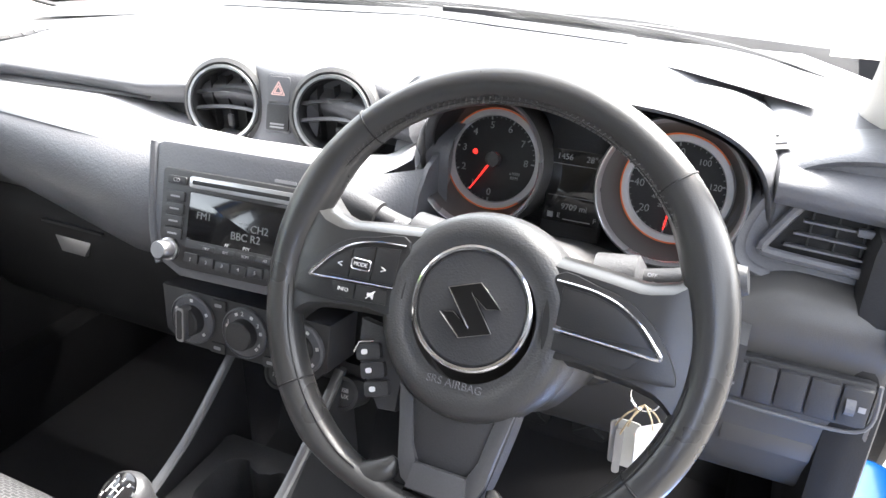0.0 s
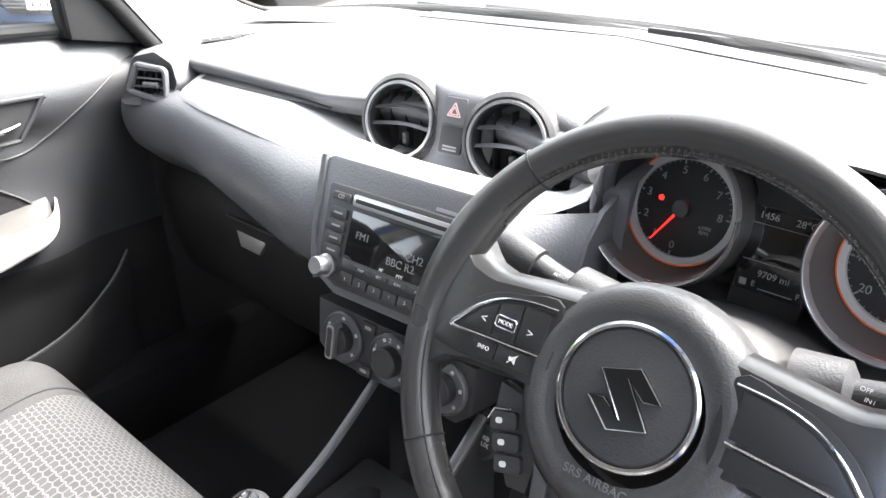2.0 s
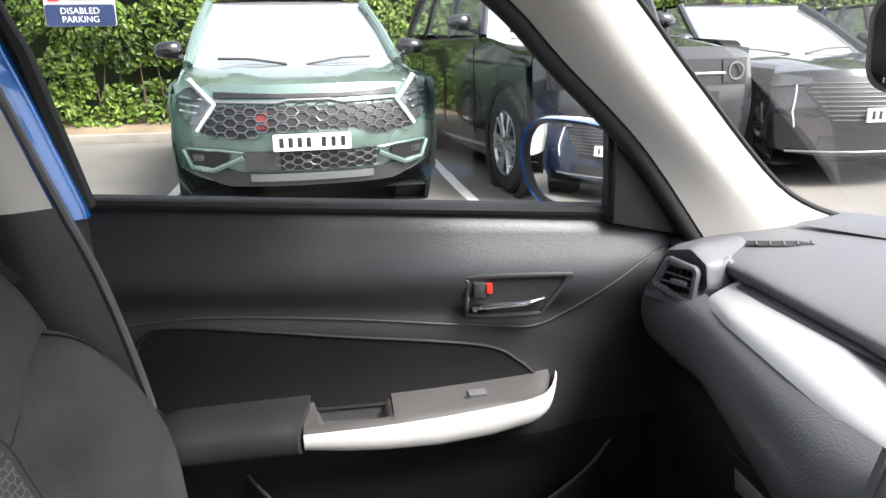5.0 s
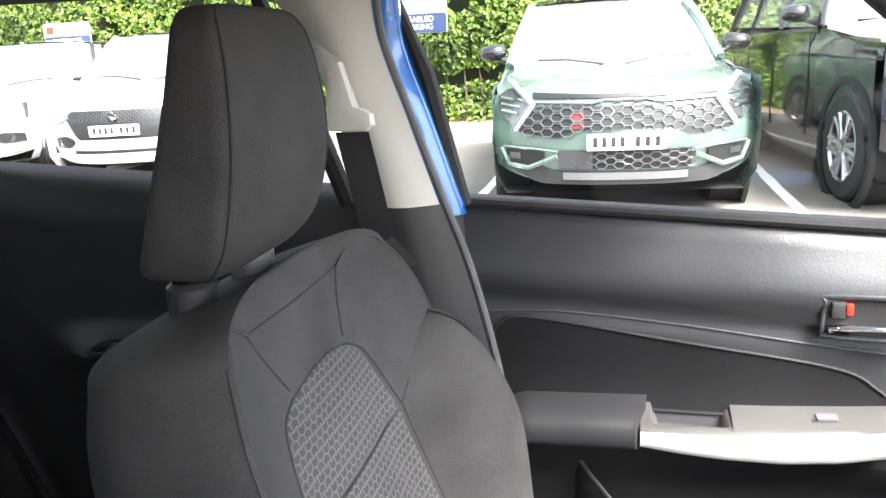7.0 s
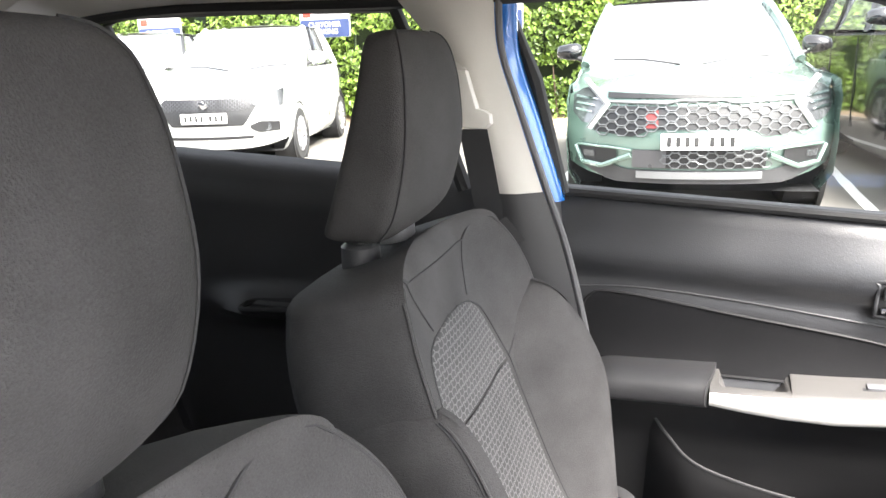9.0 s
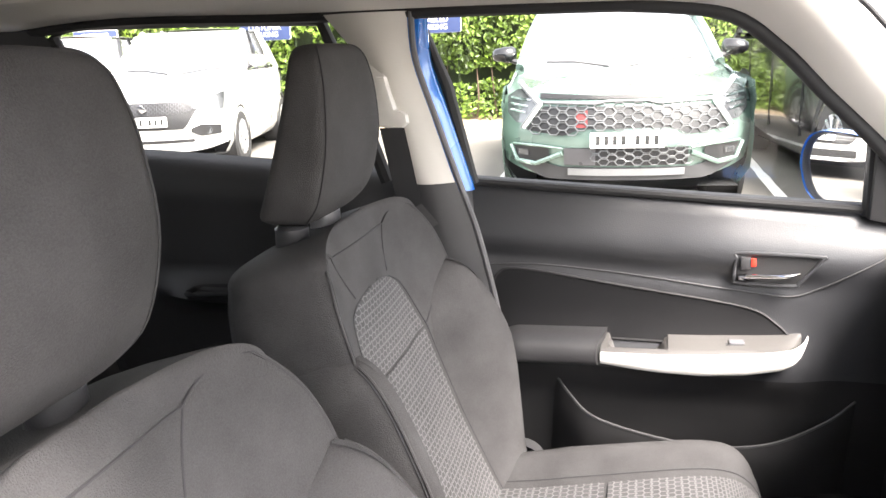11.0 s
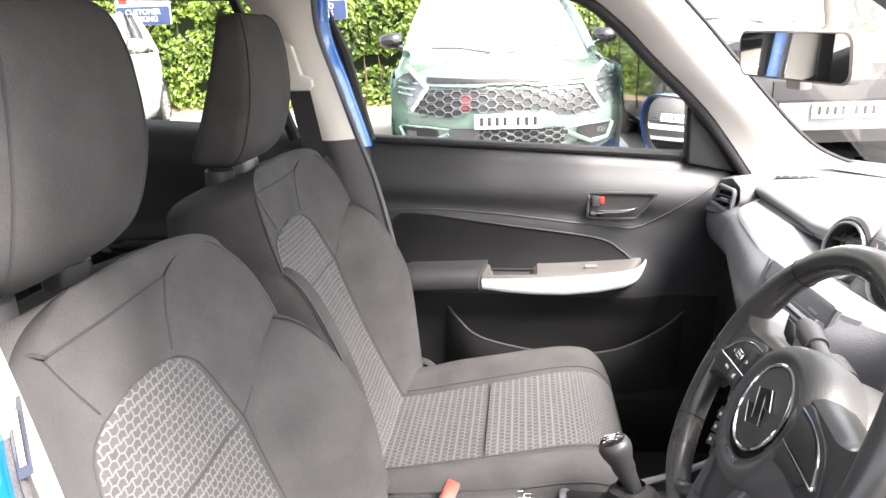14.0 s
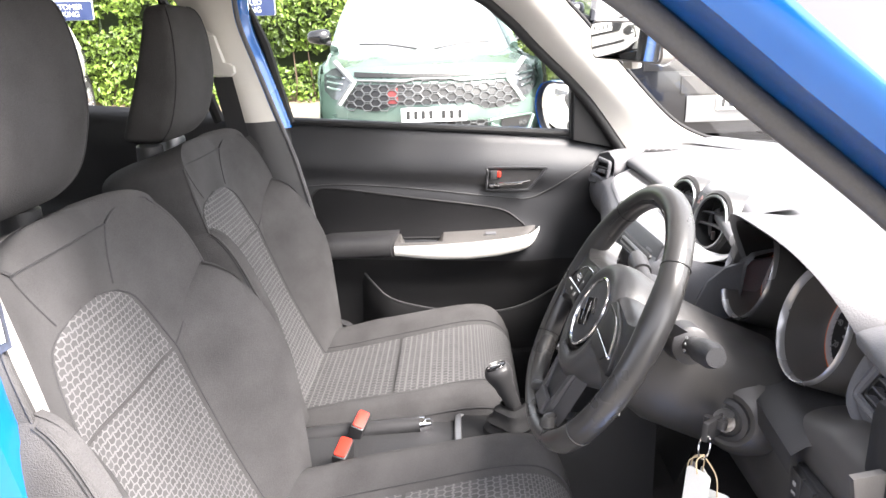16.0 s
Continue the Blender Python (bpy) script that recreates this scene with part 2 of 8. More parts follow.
def slab(bm, outline, m, depth, bevel=0.0, holes=None):
    """A plate cut to an outline in the local xy of m, its front at z = 0 and depth thick behind it."""
    t = bmesh.new()
    vs = [t.verts.new((x, y, 0)) for x, y in outline]
    f = t.faces.new(vs)
    if f.normal.z < 0:
        f.normal_flip()
    r = bmesh.ops.extrude_face_region(t, geom=[f])
    bmesh.ops.translate(t, vec=(0, 0, -depth), verts=[v for v in r["geom"] if isinstance(v, bmesh.types.BMVert)])
    if bevel:
        t.edges.ensure_lookup_table()
        top = [e for e in t.edges if all(abs(v.co.z) < 1e-6 for v in e.verts)]
        bmesh.ops.bevel(t, geom=top, offset=bevel, segments=2, profile=0.6, affect="EDGES")
    bmesh.ops.transform(t, matrix=m, verts=t.verts)
    return absorb(bm, t)


def rounded(w, h, r, n=5):
    """The outline of a rounded rectangle."""
    out = []
    for cx, cy, a in ((w / 2 - r, h / 2 - r, 0), (-w / 2 + r, h / 2 - r, 90), (-w / 2 + r, -h / 2 + r, 180), (w / 2 - r, -h / 2 + r, 270)):
        out += [(cx + r * math.cos(radians(a + 90 * k / n)), cy + r * math.sin(radians(a + 90 * k / n))) for k in range(n + 1)]
    return out


def facing(at, normal, up=(0, 0, 1)):
    """A frame at a place whose z points along normal, x to the right of one who looks at it."""
    z = Vector(normal).normalized()
    x = Vector(up).cross(z).normalized()
    y = z.cross(x)
    return Matrix.Translation(at) @ Matrix((x, y, z)).transposed().to_4x4()


def text(name, words, m, size, mat, parent, depth=0.0003, align="CENTER"):
    """Raised lettering in the local xy of m."""
    c = bpy.data.curves.new(name, "FONT")
    c.body, c.size, c.extrude, c.align_x, c.align_y = words, size, depth, align, "CENTER"
    tmp = bpy.data.objects.new(name, c)
    scene.collection.objects.link(tmp)
    bpy.context.view_layer.update()
    me = bpy.data.meshes.new_from_object(tmp.evaluated_get(bpy.context.evaluated_depsgraph_get()))
    bpy.data.objects.remove(tmp)
    me.transform(m)
    me.materials.clear()
    me.materials.append(mat)
    ob = new(name, me)
    ob.parent = parent
    return ob

# ---- the car park ----
ASPHALT = material("asphalt", (0.095, 0.087, 0.077), 0.9, 0, 1.0, 90, 0.25, 0.5, alter=(0.15, 0.14, 0.125))
LINE = material("worn_white_line", (0.62, 0.61, 0.58), 0.8, 0, 0.6, 60, 0.15, 3)
LEAF = material("hedge_leaf", (0.036, 0.080, 0.009), 0.5, 0, 0, 30, 0.5, 1.3, alter=(0.115, 0.180, 0.020))
SHADE_GREEN = material("hedge_shade", (0.018, 0.03, 0.008), 0.9, 0, 0.5, 20, 0.4)
SOIL = material("leaf_litter", (0.20, 0.15, 0.10), 1.0, 0, 1.0, 40, 0.35, 2)
LEAF.node_tree.nodes["Principled BSDF"].inputs["Transmission Weight"].default_value = 0.0

bm = bmesh.new()
g = np.concatenate([np.linspace(-600, -20, 8), np.linspace(-18, 18, 37), np.linspace(20, 600, 8)])
grid(bm, [[(x, y, 0) for x in g] for y in g])
tagged(part("ground", bm, ASPHALT), "worn grey tarmac of a car park", "ground", kind="structure")


def bay_line(y, x0, x1, w=0.09):
    bm = bmesh.new()
    n = 14
    r = random.Random(int(y * 100))
    rows = []
    for i in range(n + 1):
        x = x0 + (x1 - x0) * i / n
        rows.append([(x, y - w / 2 + r.uniform(-0.008, 0.008), 0.004), (x, y + w / 2 + r.uniform(-0.008, 0.008), 0.004)])
    grid(bm, rows)
    return tagged(part("bay_line", bm, LINE), "worn white painted parking bay line", "road marking", "bay lines", "structure")


for k in range(-5, 8):
    bay_line(-1.55 + 2.42 * k, -9.4, -4.9)

# unseen plain wall, added on the far side of our car to cut side light
bm = bmesh.new()
box(bm, (7.0, -7.0, 2.0), (0.3, 16.0, 4.0), 0.02)
tagged(part("wall_light_stop", bm, material("light_stop_grey", (0.10, 0.10, 0.105), 0.6, 0, 0.4, 40, 0.1, 1)), "plain grey unseen wall added to hold back side light", "wall", kind="structure")

# kerb and soil strip under the hedge
bm = bmesh.new()
box(bm, (-9.95, 0, 0.05), (0.14, 60, 0.14), 0.02)
tagged(part("kerb", bm, material("kerb_stone", (0.3, 0.27, 0.23), 0.9, 0, 1.0, 60, 0.2, 3)), "weathered stone kerb below the hedge", "kerb", kind="structure")
bm = bmesh.new()
rows = []
for i in range(61):
    y = -30 + i
    rows.append([(-10.02 - 0.18 * j, y, 0.1 + 0.05 * noise.noise((j * 1.7, y * 2.1, 0)) + 0.04 * j) for j in range(8)])
grid(bm, rows)
tagged(part("soil", bm, SOIL), "dry brown soil and leaf litter under the hedge", "soil", kind="structure")


def leaf_cloud(name, spots, size, mat, seed):
    """Folded leaves, one at each (place, outward)."""
    rng = np.random.default_rng(seed)
    n = len(spots)
    p, out = spots[:, :3], spots[:, 3:]
    d = out + rng.normal(0, 0.55, (n, 3))
    d /= np.linalg.norm(d, axis=1)[:, None]
    a = rng.normal(0, 1, (n, 3)) + (0, 0, -0.8)
    a -= (a * d).sum(1)[:, None] * d
    a /= np.linalg.norm(a, axis=1)[:, None]
    b = np.cross(d, a)
    s = (size * rng.uniform(0.6, 1.35, n))[:, None]
    v = np.stack([p - a * s, p + b * s * 0.55 - a * s * 0.1, p + a * s, p - b * s * 0.55 - a * s * 0.1], 1)
    v[:, 1] += d * s * 0.22
    v[:, 3] += d * s * 0.22
    idx = np.arange(n)[:, None] * 4
    faces = np.concatenate([idx + [0, 1, 2], idx + [0, 2, 3]])
    me = bpy.data.meshes.new(name)
    me.from_pydata(v.reshape(-1, 3).tolist(), [], faces.tolist())
    me.materials.append(mat)
    return me


def hedge_face(y, z):
    return 0.22 * noise.noise((0, y * 0.7, z * 0.8)) + 0.12 * noise.noise((3, y * 2.3, z * 2.5)) + 0.06 * noise.noise((7, y * 6, z * 6))


rng = np.random.default_rng(5)
n = 95000
yy, zz = rng.uniform(-15, 13, n), 0.18 + 3.1 * rng.uniform(0, 1, n)
keep = np.array([noise.noise((11, y * 3.0, z * 3.0)) > -0.33 for y, z in zip(yy, zz)])
yy, zz = yy[keep], zz[keep]
xx = np.array([-10.35 + hedge_face(y, z) for y, z in zip(yy, zz)]) - rng.uniform(0, 0.22, len(yy))
spots = np.stack([xx, yy, zz, np.full(len(yy), 1.0), np.zeros(len(yy)), np.full(len(yy), 0.5)], 1)
hedge = thing("hedge", "tall dense green beech hedge behind the parked cars", "hedge")
hedge["kind"] = "stuff"
lv = new("leaves", leaf_cloud("leaves", spots, 0.043, LEAF, 1))
lv.parent = hedge
lv["kind"] = "stuff"
n_leaf = LEAF.node_tree.nodes
island = n_leaf.new("ShaderNodeNewGeometry")
hs = n_leaf.new("ShaderNodeHueSaturation")
mr = n_leaf.new("ShaderNodeMapRange")
mr.inputs[3].default_value, mr.inputs[4].default_value = 0.55, 1.6
LEAF.node_tree.links.new(island.outputs["Random Per Island"], mr.inputs[0])
LEAF.node_tree.links.new(mr.outputs[0], hs.inputs["Value"])
LEAF.node_tree.links.new(n_leaf["Color Ramp"].outputs[0], hs.inputs["Color"])
LEAF.node_tree.links.new(hs.outputs[0], n_leaf["Principled BSDF"].inputs["Base Color"])
# one dark sheet behind the leaves, coloured as the shade inside the hedge
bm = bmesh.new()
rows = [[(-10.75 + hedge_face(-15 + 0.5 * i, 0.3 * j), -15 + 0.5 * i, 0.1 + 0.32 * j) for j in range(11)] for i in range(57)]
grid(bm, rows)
part("shade_backing", bm, SHADE_GREEN, hedge)
r = random.Random(4)
bm = bmesh.new()
for i in range(70):
    y = -15 + 28 * i / 70 + r.uniform(-0.15, 0.15)
    rod(bm, [(-10.5, y, 0.1), (-10.5 + r.uniform(-0.1, 0.1), y + r.uniform(-0.1, 0.1), 0.5), (-10.6, y + r.uniform(-0.2, 0.2), 1.1)], [0.02, 0.014, 0.008], 6)
part("stems", bm, material("hedge_bark", (0.09, 0.06, 0.04), 0.9, 0, 0.8, 80, 0.3), hedge)


def sign(y, z, w, h, cols, lines, label):
    """A board on the hedge: pale upper half, blue lower half with white words."""
    s = thing("parking_sign", label, "sign", "parking signs", (-9.98, y, z))
    f = facing((0, 0, 0), (1, 0, 0))
    bm = bmesh.new()
    slab(bm, rounded(w, h, 0.03), f, 0.02, 0.004)
    part("board", bm, cols[0], s)
    bm = bmesh.new()
    slab(bm, rounded(w * 0.98, h * 0.56, 0.03), f @ Matrix.Translation((0, -h * 0.21, 0.006)), 0.003)
    part("blue_panel", bm, cols[1], s, "blue panel")
    for i, t in enumerate(lines):
        text("lettering", t, f @ Matrix.Translation((0, -h * (0.10 + 0.22 * i), 0.008)), h * 0.23, WHITE_PRINT, s)
    bm = bmesh.new()
    slab(bm, rounded(w * 0.16, h * 0.22, 0.01), f @ Matrix.Translation((-w * 0.35, h * 0.27, 0.006)), 0.003)
    part("emblem", bm, RED, s, "red emblem patch")
    bm = bmesh.new()
    slab(bm, rounded(w * 0.55, h * 0.17, 0.01), f @ Matrix.Translation((w * 0.1, h * 0.27, 0.006)), 0.003)
    part("name_bar", bm, GREY_PRINT, s, "dark bar in place of a brand name")
    for k in (-0.3, 0.3):
        bm = bmesh.new()
        rod(bm, [(-0.52, k * w, -z), (-0.52, k * w, 0.05), (-0.02, k * w, 0.05)], 0.02, 8)
        part("post", bm, SHADE_GREEN, s)
    return s


SIGN_GREY = material("sign_white", (0.42, 0.43, 0.43), 0.5, 0, 0, 50, 0.06)
SIGN_BLUE = material("sign_blue", (0.022, 0.036, 0.10), 0.45, 0, 0, 50, 0.08)
sign(-3.17, 1.70, 0.84, 0.46, (SIGN_GREY, SIGN_BLUE), ("DISABLED", "PARKING"), "white and blue disabled parking sign by the hedge")
sign(-5.82, 1.70, 0.84, 0.46, (SIGN_GREY, SIGN_BLUE), ("CUSTOMER", "PARKING"), "white and blue customer parking sign by the hedge")
sign(-8.85, 1.70, 0.84, 0.46, (SIGN_GREY, SIGN_BLUE), ("CUSTOMER", "PARKING"), "white and blue customer parking sign by the hedge")

# ---- parked cars: local x ahead, origin on the ground under the middle of the front bumper ----


def wheel_on(car, x, y, radius, width, side, rim_mat=None, spokes=5):
    w = new("wheel")
    w.parent = car
    m = facing((x, y, radius), (0, side, 0))
    bm = bmesh.new()
    disc(bm, m, [(radius * 0.62, -width), (radius * 0.93, -width), (radius, -width * 0.88), (radius, -width * 0.12), (radius * 0.93, 0), (radius * 0.66, 0.0), (radius * 0.64, -0.03)], 36)
    part("tyre", bm, TYRE, w)
    bm = bmesh.new()
    disc(bm, m, [(radius * 0.66, -0.004), (radius * 0.63, -0.01), (radius * 0.6, -0.06), (0.0, -0.07)], 36)
    part("barrel", bm, BLACK, w)
    bm = bmesh.new()
    for k in range(spokes):
        for off in (-0.16, 0.16):
            a = 2 * math.pi * (k + off) / spokes
            b = 2 * math.pi * (k + off * 0.6) / spokes
            q = [m @ Vector((r_ * math.cos(t_), r_ * math.sin(t_), h_)) for r_, t_, h_ in ((0.05, b, -0.02), (radius * 0.4, a, -0.015), (radius * 0.64, a, -0.01))]
            rod(bm, q, [0.03, 0.02, 0.024], 6)
    disc(bm, m, [(0.0, -0.005), (0.06, -0.01), (0.065, -0.04)], 16)
    disc(bm, m, [(radius * 0.66, -0.002), (radius * 0.63, 0.004), (radius * 0.61, -0.02)], 36)
    part("rim", bm, rim_mat or ALLOY, w)
    return w


def plate_on(car, x, z, lean=0.0, y=0.0, yellow=False):
    p = new("number_plate")
    p.parent = car
    f = facing((x, y, z), (1, 0, lean))
    bm = bmesh.new()
    slab(bm, rounded(0.52, 0.111, 0.008), f, 0.012, 0.001)
    part("plate", bm, PLATE, p, "white number plate")
    bm = bmesh.new()
    for k, u in enumerate((-0.205, -0.145, -0.085, -0.025, 0.075, 0.14, 0.205)):
        slab(bm, rounded(0.030, 0.066, 0.004), f @ Matrix.Translation((u, 0, 0.0012)), 0.001)
    part("bars", bm, BLACK_PRINT, p, "plain black bars")


PLATE = material("white_plate", (0.8, 0.8, 0.78), 0.35, 0, 0, 50, 0.02)
LENS = material("headlamp_lens", (0.10, 0.105, 0.11), 0.08, 0.5, 0.0, 60, 0.25, 20, coat=0.8)


def parked_car(label, paint, L, W, H, hood, rake, glass_end, wheel_r, at, roof=None, square=0.0, bumper=None, axle=0.85, base=None, spokes=5, rim=None, cladding=False, low=0.22):
    """A car: curved bumper and bonnet, body sides, roof, windows, wheels. square: how blunt the front is."""
    car = thing("parked_car", label, "car", "parked cars", at)
    hw = W / 2
    base = base or L * 0.6
    belt = hood + 0.08
    wx = axle + 0.35 + (0.15 if not square else 0.35)
    # plan of the front: x of the skin at a share u of the half width
    def front(u, z):
        plan = (0.42 - 0.30 * square) * abs(u) ** (2.5 + 2 * square)
        k = (z - 0.55) / max(hood - 0.55, 0.1)
        lean = (0.16 - 0.1 * square) * max(k, 0) ** 2 + 0.06 * max(-k, 0)
        return -plan - lean
    bm = bmesh.new()
    us = np.linspace(-1, 1, 25)
    zs = np.linspace(low, hood - 0.03, 12)
    grid(bm, [[(front(u, z), u * hw * (0.97 + 0.03 * math.sin(math.pi * (z - 0.2) / hood)), z - 0.07 * abs(u) ** 6 * ((z - low) / (hood - 0.03 - low)) ** 2 + 0.10 * abs(u) ** 5 * (1 - (z - low) / (hood - 0.03 - low)) ** 2) for u in us] for z in zs])
    part("bumper", bm, bumper or paint, car)
    # bonnet
    bm = bmesh.new()
    rows = []
    for s in np.linspace(0, 1, 10):
        row = []
        for u in us:
            x0 = front(u, hood - 0.03)
            x = x0 + s * (-wx + 0.13 - 0.16 * u * u - x0)
            z = hood - 0.03 + 0.10 * math.sin(s * math.pi / 2) * (1 - 0.10 * abs(u) ** 3) + 0.020 * math.exp(-((abs(u) - 0.55) / 0.12) ** 2) * math.sin(s * math.pi) - 0.07 * abs(u) ** 6 * (1 - s)
            row.append((x, u * hw * (0.975 - 0.03 * s), z))
        rows.append(row)
    grid(bm, rows)
    part("bonnet", bm, paint, car)
    for sd in (-1, 1):
        bm = bmesh.new()
        rows = []
        for s in np.linspace(0, 1, 10):
            x0 = front(1, hood - 0.03)
            x = x0 + s * (-wx - x0)
            ze = hood - 0.03 + 0.10 * math.sin(s * math.pi / 2) * 0.90 - 0.07 * (1 - s)
            zt = hood + 0.05 * (-x) / wx
            y0, y1 = sd * hw * (0.97 - 0.03 * s), sd * hw * 0.985
            rows.append([(x, y0, ze), (x, (y0 + y1) / 2, max(ze, zt - 0.06) + 0.012), (x - 0.01, y1, zt - 0.06), (x - 0.02, sd * hw * 0.995, zt - 0.16)])
        grid(bm, rows)
        part("wing_top", bm, paint, car)
    # sides
    for sd in (-1, 1):
        bm = bmesh.new()
        rows = []
        for x in np.concatenate([np.linspace(-0.28, -L + 0.5, 16), np.linspace(-L + 0.35, -L, 4)]):
            tail = max(0, (-x - L + 0.5) / 0.5)
            top = belt if x < -wx else hood + 0.05 * (-x) / wx
            ws = hw * (1 - 0.12 * tail ** 2)
            rows.append([(x, sd * ws * k, z) for k, z in ((0.90, 0.2), (0.985, 0.32), (1.0, 0.55), (0.99, 0.72), (1.0, top - 0.16), (0.975, top - 0.03), (0.93, top))])
        grid(bm, rows)
        part("side_panel", bm, paint, car)
        # arches and wheels
        for ax in (axle, axle + base):
            bm = bmesh.new()
            disc(bm, facing((-ax, sd * (hw - 0.004), wheel_r), (0, sd, 0)), [(0.0, -0.25), (wheel_r + 0.05, -0.25), (wheel_r + 0.05, 0.004), (wheel_r + 0.11, 0.006), (wheel_r + 0.115, -0.03)] if cladding else [(0.0, -0.25), (wheel_r + 0.045, -0.25), (wheel_r + 0.045, 0.004), (wheel_r + 0.065, 0.004)], 32)
            part("wheel_arch", bm, DARK, car)
            wheel_on(car, -ax, sd * (hw + 0.005), wheel_r, 0.22, sd, rim, spokes)
        # side windows with pillars
        zr = H - 0.07
        bm = bmesh.new()
        a, b_, c, d = (-wx - 0.05, belt), (-wx - rake, zr), (-glass_end + 0.25, zr - 0.03), (-glass_end - 0.15, belt + 0.05)
        rows = [[(a[0] + (d[0] - a[0]) * s, sd * hw * 0.935, a[1] + (d[1] - a[1]) * s) for s in np.linspace(0, 1, 8)],
                [(b_[0] + (c[0] - b_[0]) * s, sd * hw * 0.76, b_[1] + (c[1] - b_[1]) * s) for s in np.linspace(0, 1, 8)]]
        grid(bm, rows)
        part("side_window", bm, CAR_GLASS, car)
        for s in (0.0, 0.36, 0.70, 1.0):
            bm = bmesh.new()
            p0 = Vector((a[0] + (d[0] - a[0]) * s, sd * hw * 0.94, belt))
            p1 = Vector((b_[0] + (c[0] - b_[0]) * s, sd * hw * 0.762, zr))
            rod(bm, [p0, p0.lerp(p1, 0.5) + Vector((0, sd * 0.012, 0.01)), p1], 0.042 if s in (0, 1) else 0.028, 8)
            part("pillar", bm, paint if s in (0, 1) else GLOSS, car)
        # door mirror
        mir = new("door_mirror")
        mir.parent = car
        bm = bmesh.new()
        c_ = Vector((-wx - 0.22, sd * (hw + 0.10), belt + 0.12))
        grid(bm, [[c_ + Vector((0.075 * r_ * math.cos(a) - 0.03 * abs(h_), h_ * 0.115, (0.072 - 0.014 * h_ * sd) * r_ * math.sin(a))) for a in np.linspace(0, 2 * math.pi, 16, endpoint=False)] for h_, r_ in ((-1, 0.35), (-0.92, 0.72), (-0.7, 0.94), (0, 1.0), (0.6, 0.95), (0.9, 0.72), (1.0, 0.3))], loop_u=True, caps=True)
        part("mirror_shell", bm, roof or paint, mir)
        bm = bmesh.new()
        rod(bm, [(-wx - 0.2, sd * hw * 0.93, belt + 0.03), (-wx - 0.22, sd * (hw + 0.03), belt + 0.07)], 0.025, 8)
        part("mirror_arm", bm, BLACK, mir)
        # seams of the doors
        bm = bmesh.new()
        for sx in (-wx - 0.15, -wx - 1.15, -wx - 2.05):
            box(bm, (sx, sd * hw * 0.999, (belt + 0.35) / 2), (0.008, 0.008, belt - 0.42))
        part("door_gap", bm, DARK, car)
    # windscreen and roof
    bm = bmesh.new()
    us2 = np.linspace(-1, 1, 15)
    zr = H - 0.05
    rows = []
    for s in np.linspace(0, 1, 7):
        rows.append([(-wx + 0.10 - s * (rake + 0.10) - 0.16 * u * u * (1 - 0.4 * s), u * hw * (0.90 - 0.155 * s), belt - 0.02 + s * (zr - belt + 0.02) + 0.02 * math.sin(s * math.pi)) for u in us2])
    grid(bm, rows)
    part("windscreen", bm, CAR_GLASS, car)
    bm = bmesh.new()
    rows = []
    for s in np.linspace(0, 1, 8):
        x = -wx - rake + 0.02 - s * (glass_end - wx - rake)
        rows.append([(x - 0.10 * u * u * (1 - s), u * hw * 0.765, zr + 0.055 * (1 - u * u) * math.sin(0.5 + s * 1.9) - 0.01 * s) for u in us2])
    rows.append([(-L + 0.3, u * hw * 0.80, belt + 0.1) for u in us2])
    rows.append([(-L + 0.02, u * hw * 0.85, belt - 0.25) for u in us2])
    rows.append([(-L + 0.05, u * hw * 0.85, 0.3) for u in us2])
    grid(bm, rows)
    part("roof", bm, roof or paint, car)
    bm = bmesh.new()
    for sd in (-1, 1):
        q = Vector((-wx + 0.12, sd * 0.08, belt - 0.005))
        rod(bm, [q, q + Vector((-0.10, sd * 0.30, 0.045)), q + Vector((-0.13, sd * 0.55, 0.05))], 0.012, 6)
    part("wiper", bm, BLACK, car)
    bm = bmesh.new()
    grid(bm, [[(-0.25, y, 0.19), (-L + 0.2, y, 0.19)] for y in (-hw * 0.9, hw * 0.9)])
    part("underside", bm, DARK, car)
    car["front"] = 0
    return car, front


GREEN = material("pale_green_car_paint", (0.155, 0.225, 0.195), 0.28, 0.45, 0, 60, 0.08, 2, coat=1.0)
WHITE_CAR = material("white_car_paint", (0.66, 0.66, 0.64), 0.25, 0, 0, 60, 0.02, 2, coat=1.0)
BLACK_CAR = material("black_car_paint", (0.012, 0.013, 0.016), 0.2, 0.2, 0, 60, 0.1, 2, coat=1.0)
NAVY = material("navy_car_paint", (0.018, 0.035, 0.075), 0.22, 0.4, 0, 60, 0.1, 2, coat=1.0)
CELEBES = material("slate_blue_car_paint", (0.03, 0.065, 0.11), 0.22, 0.4, 0, 60, 0.1, 2, coat=1.0)


def patch(name, car, front, hw, top, bottom, mat, lift=0.012, n=24, m=5, label="", parent=None):
    """A panel that follows the front of a car, between two lines of (y, z)."""
    y0, y1 = max(top[0][0], bottom[0][0]), min(top[-1][0], bottom[-1][0])
    rows = []
    for y in np.linspace(y0, y1, n):
        a, b = np.interp(y, *zip(*top)), np.interp(y, *zip(*bottom))
        rows.append([(front(y / hw, z) + lift, y, z) for z in np.linspace(a, b, m)])
    bm = bmesh.new()
    grid(bm, rows)
    r = bmesh.ops.extrude_face_region(bm, geom=bm.faces[:])
    bmesh.ops.translate(bm, vec=(-0.012, 0, 0), verts=[v for v in r["geom"] if isinstance(v, bmesh.types.BMVert)])
    return part(name, bm, mat, parent or car, label)


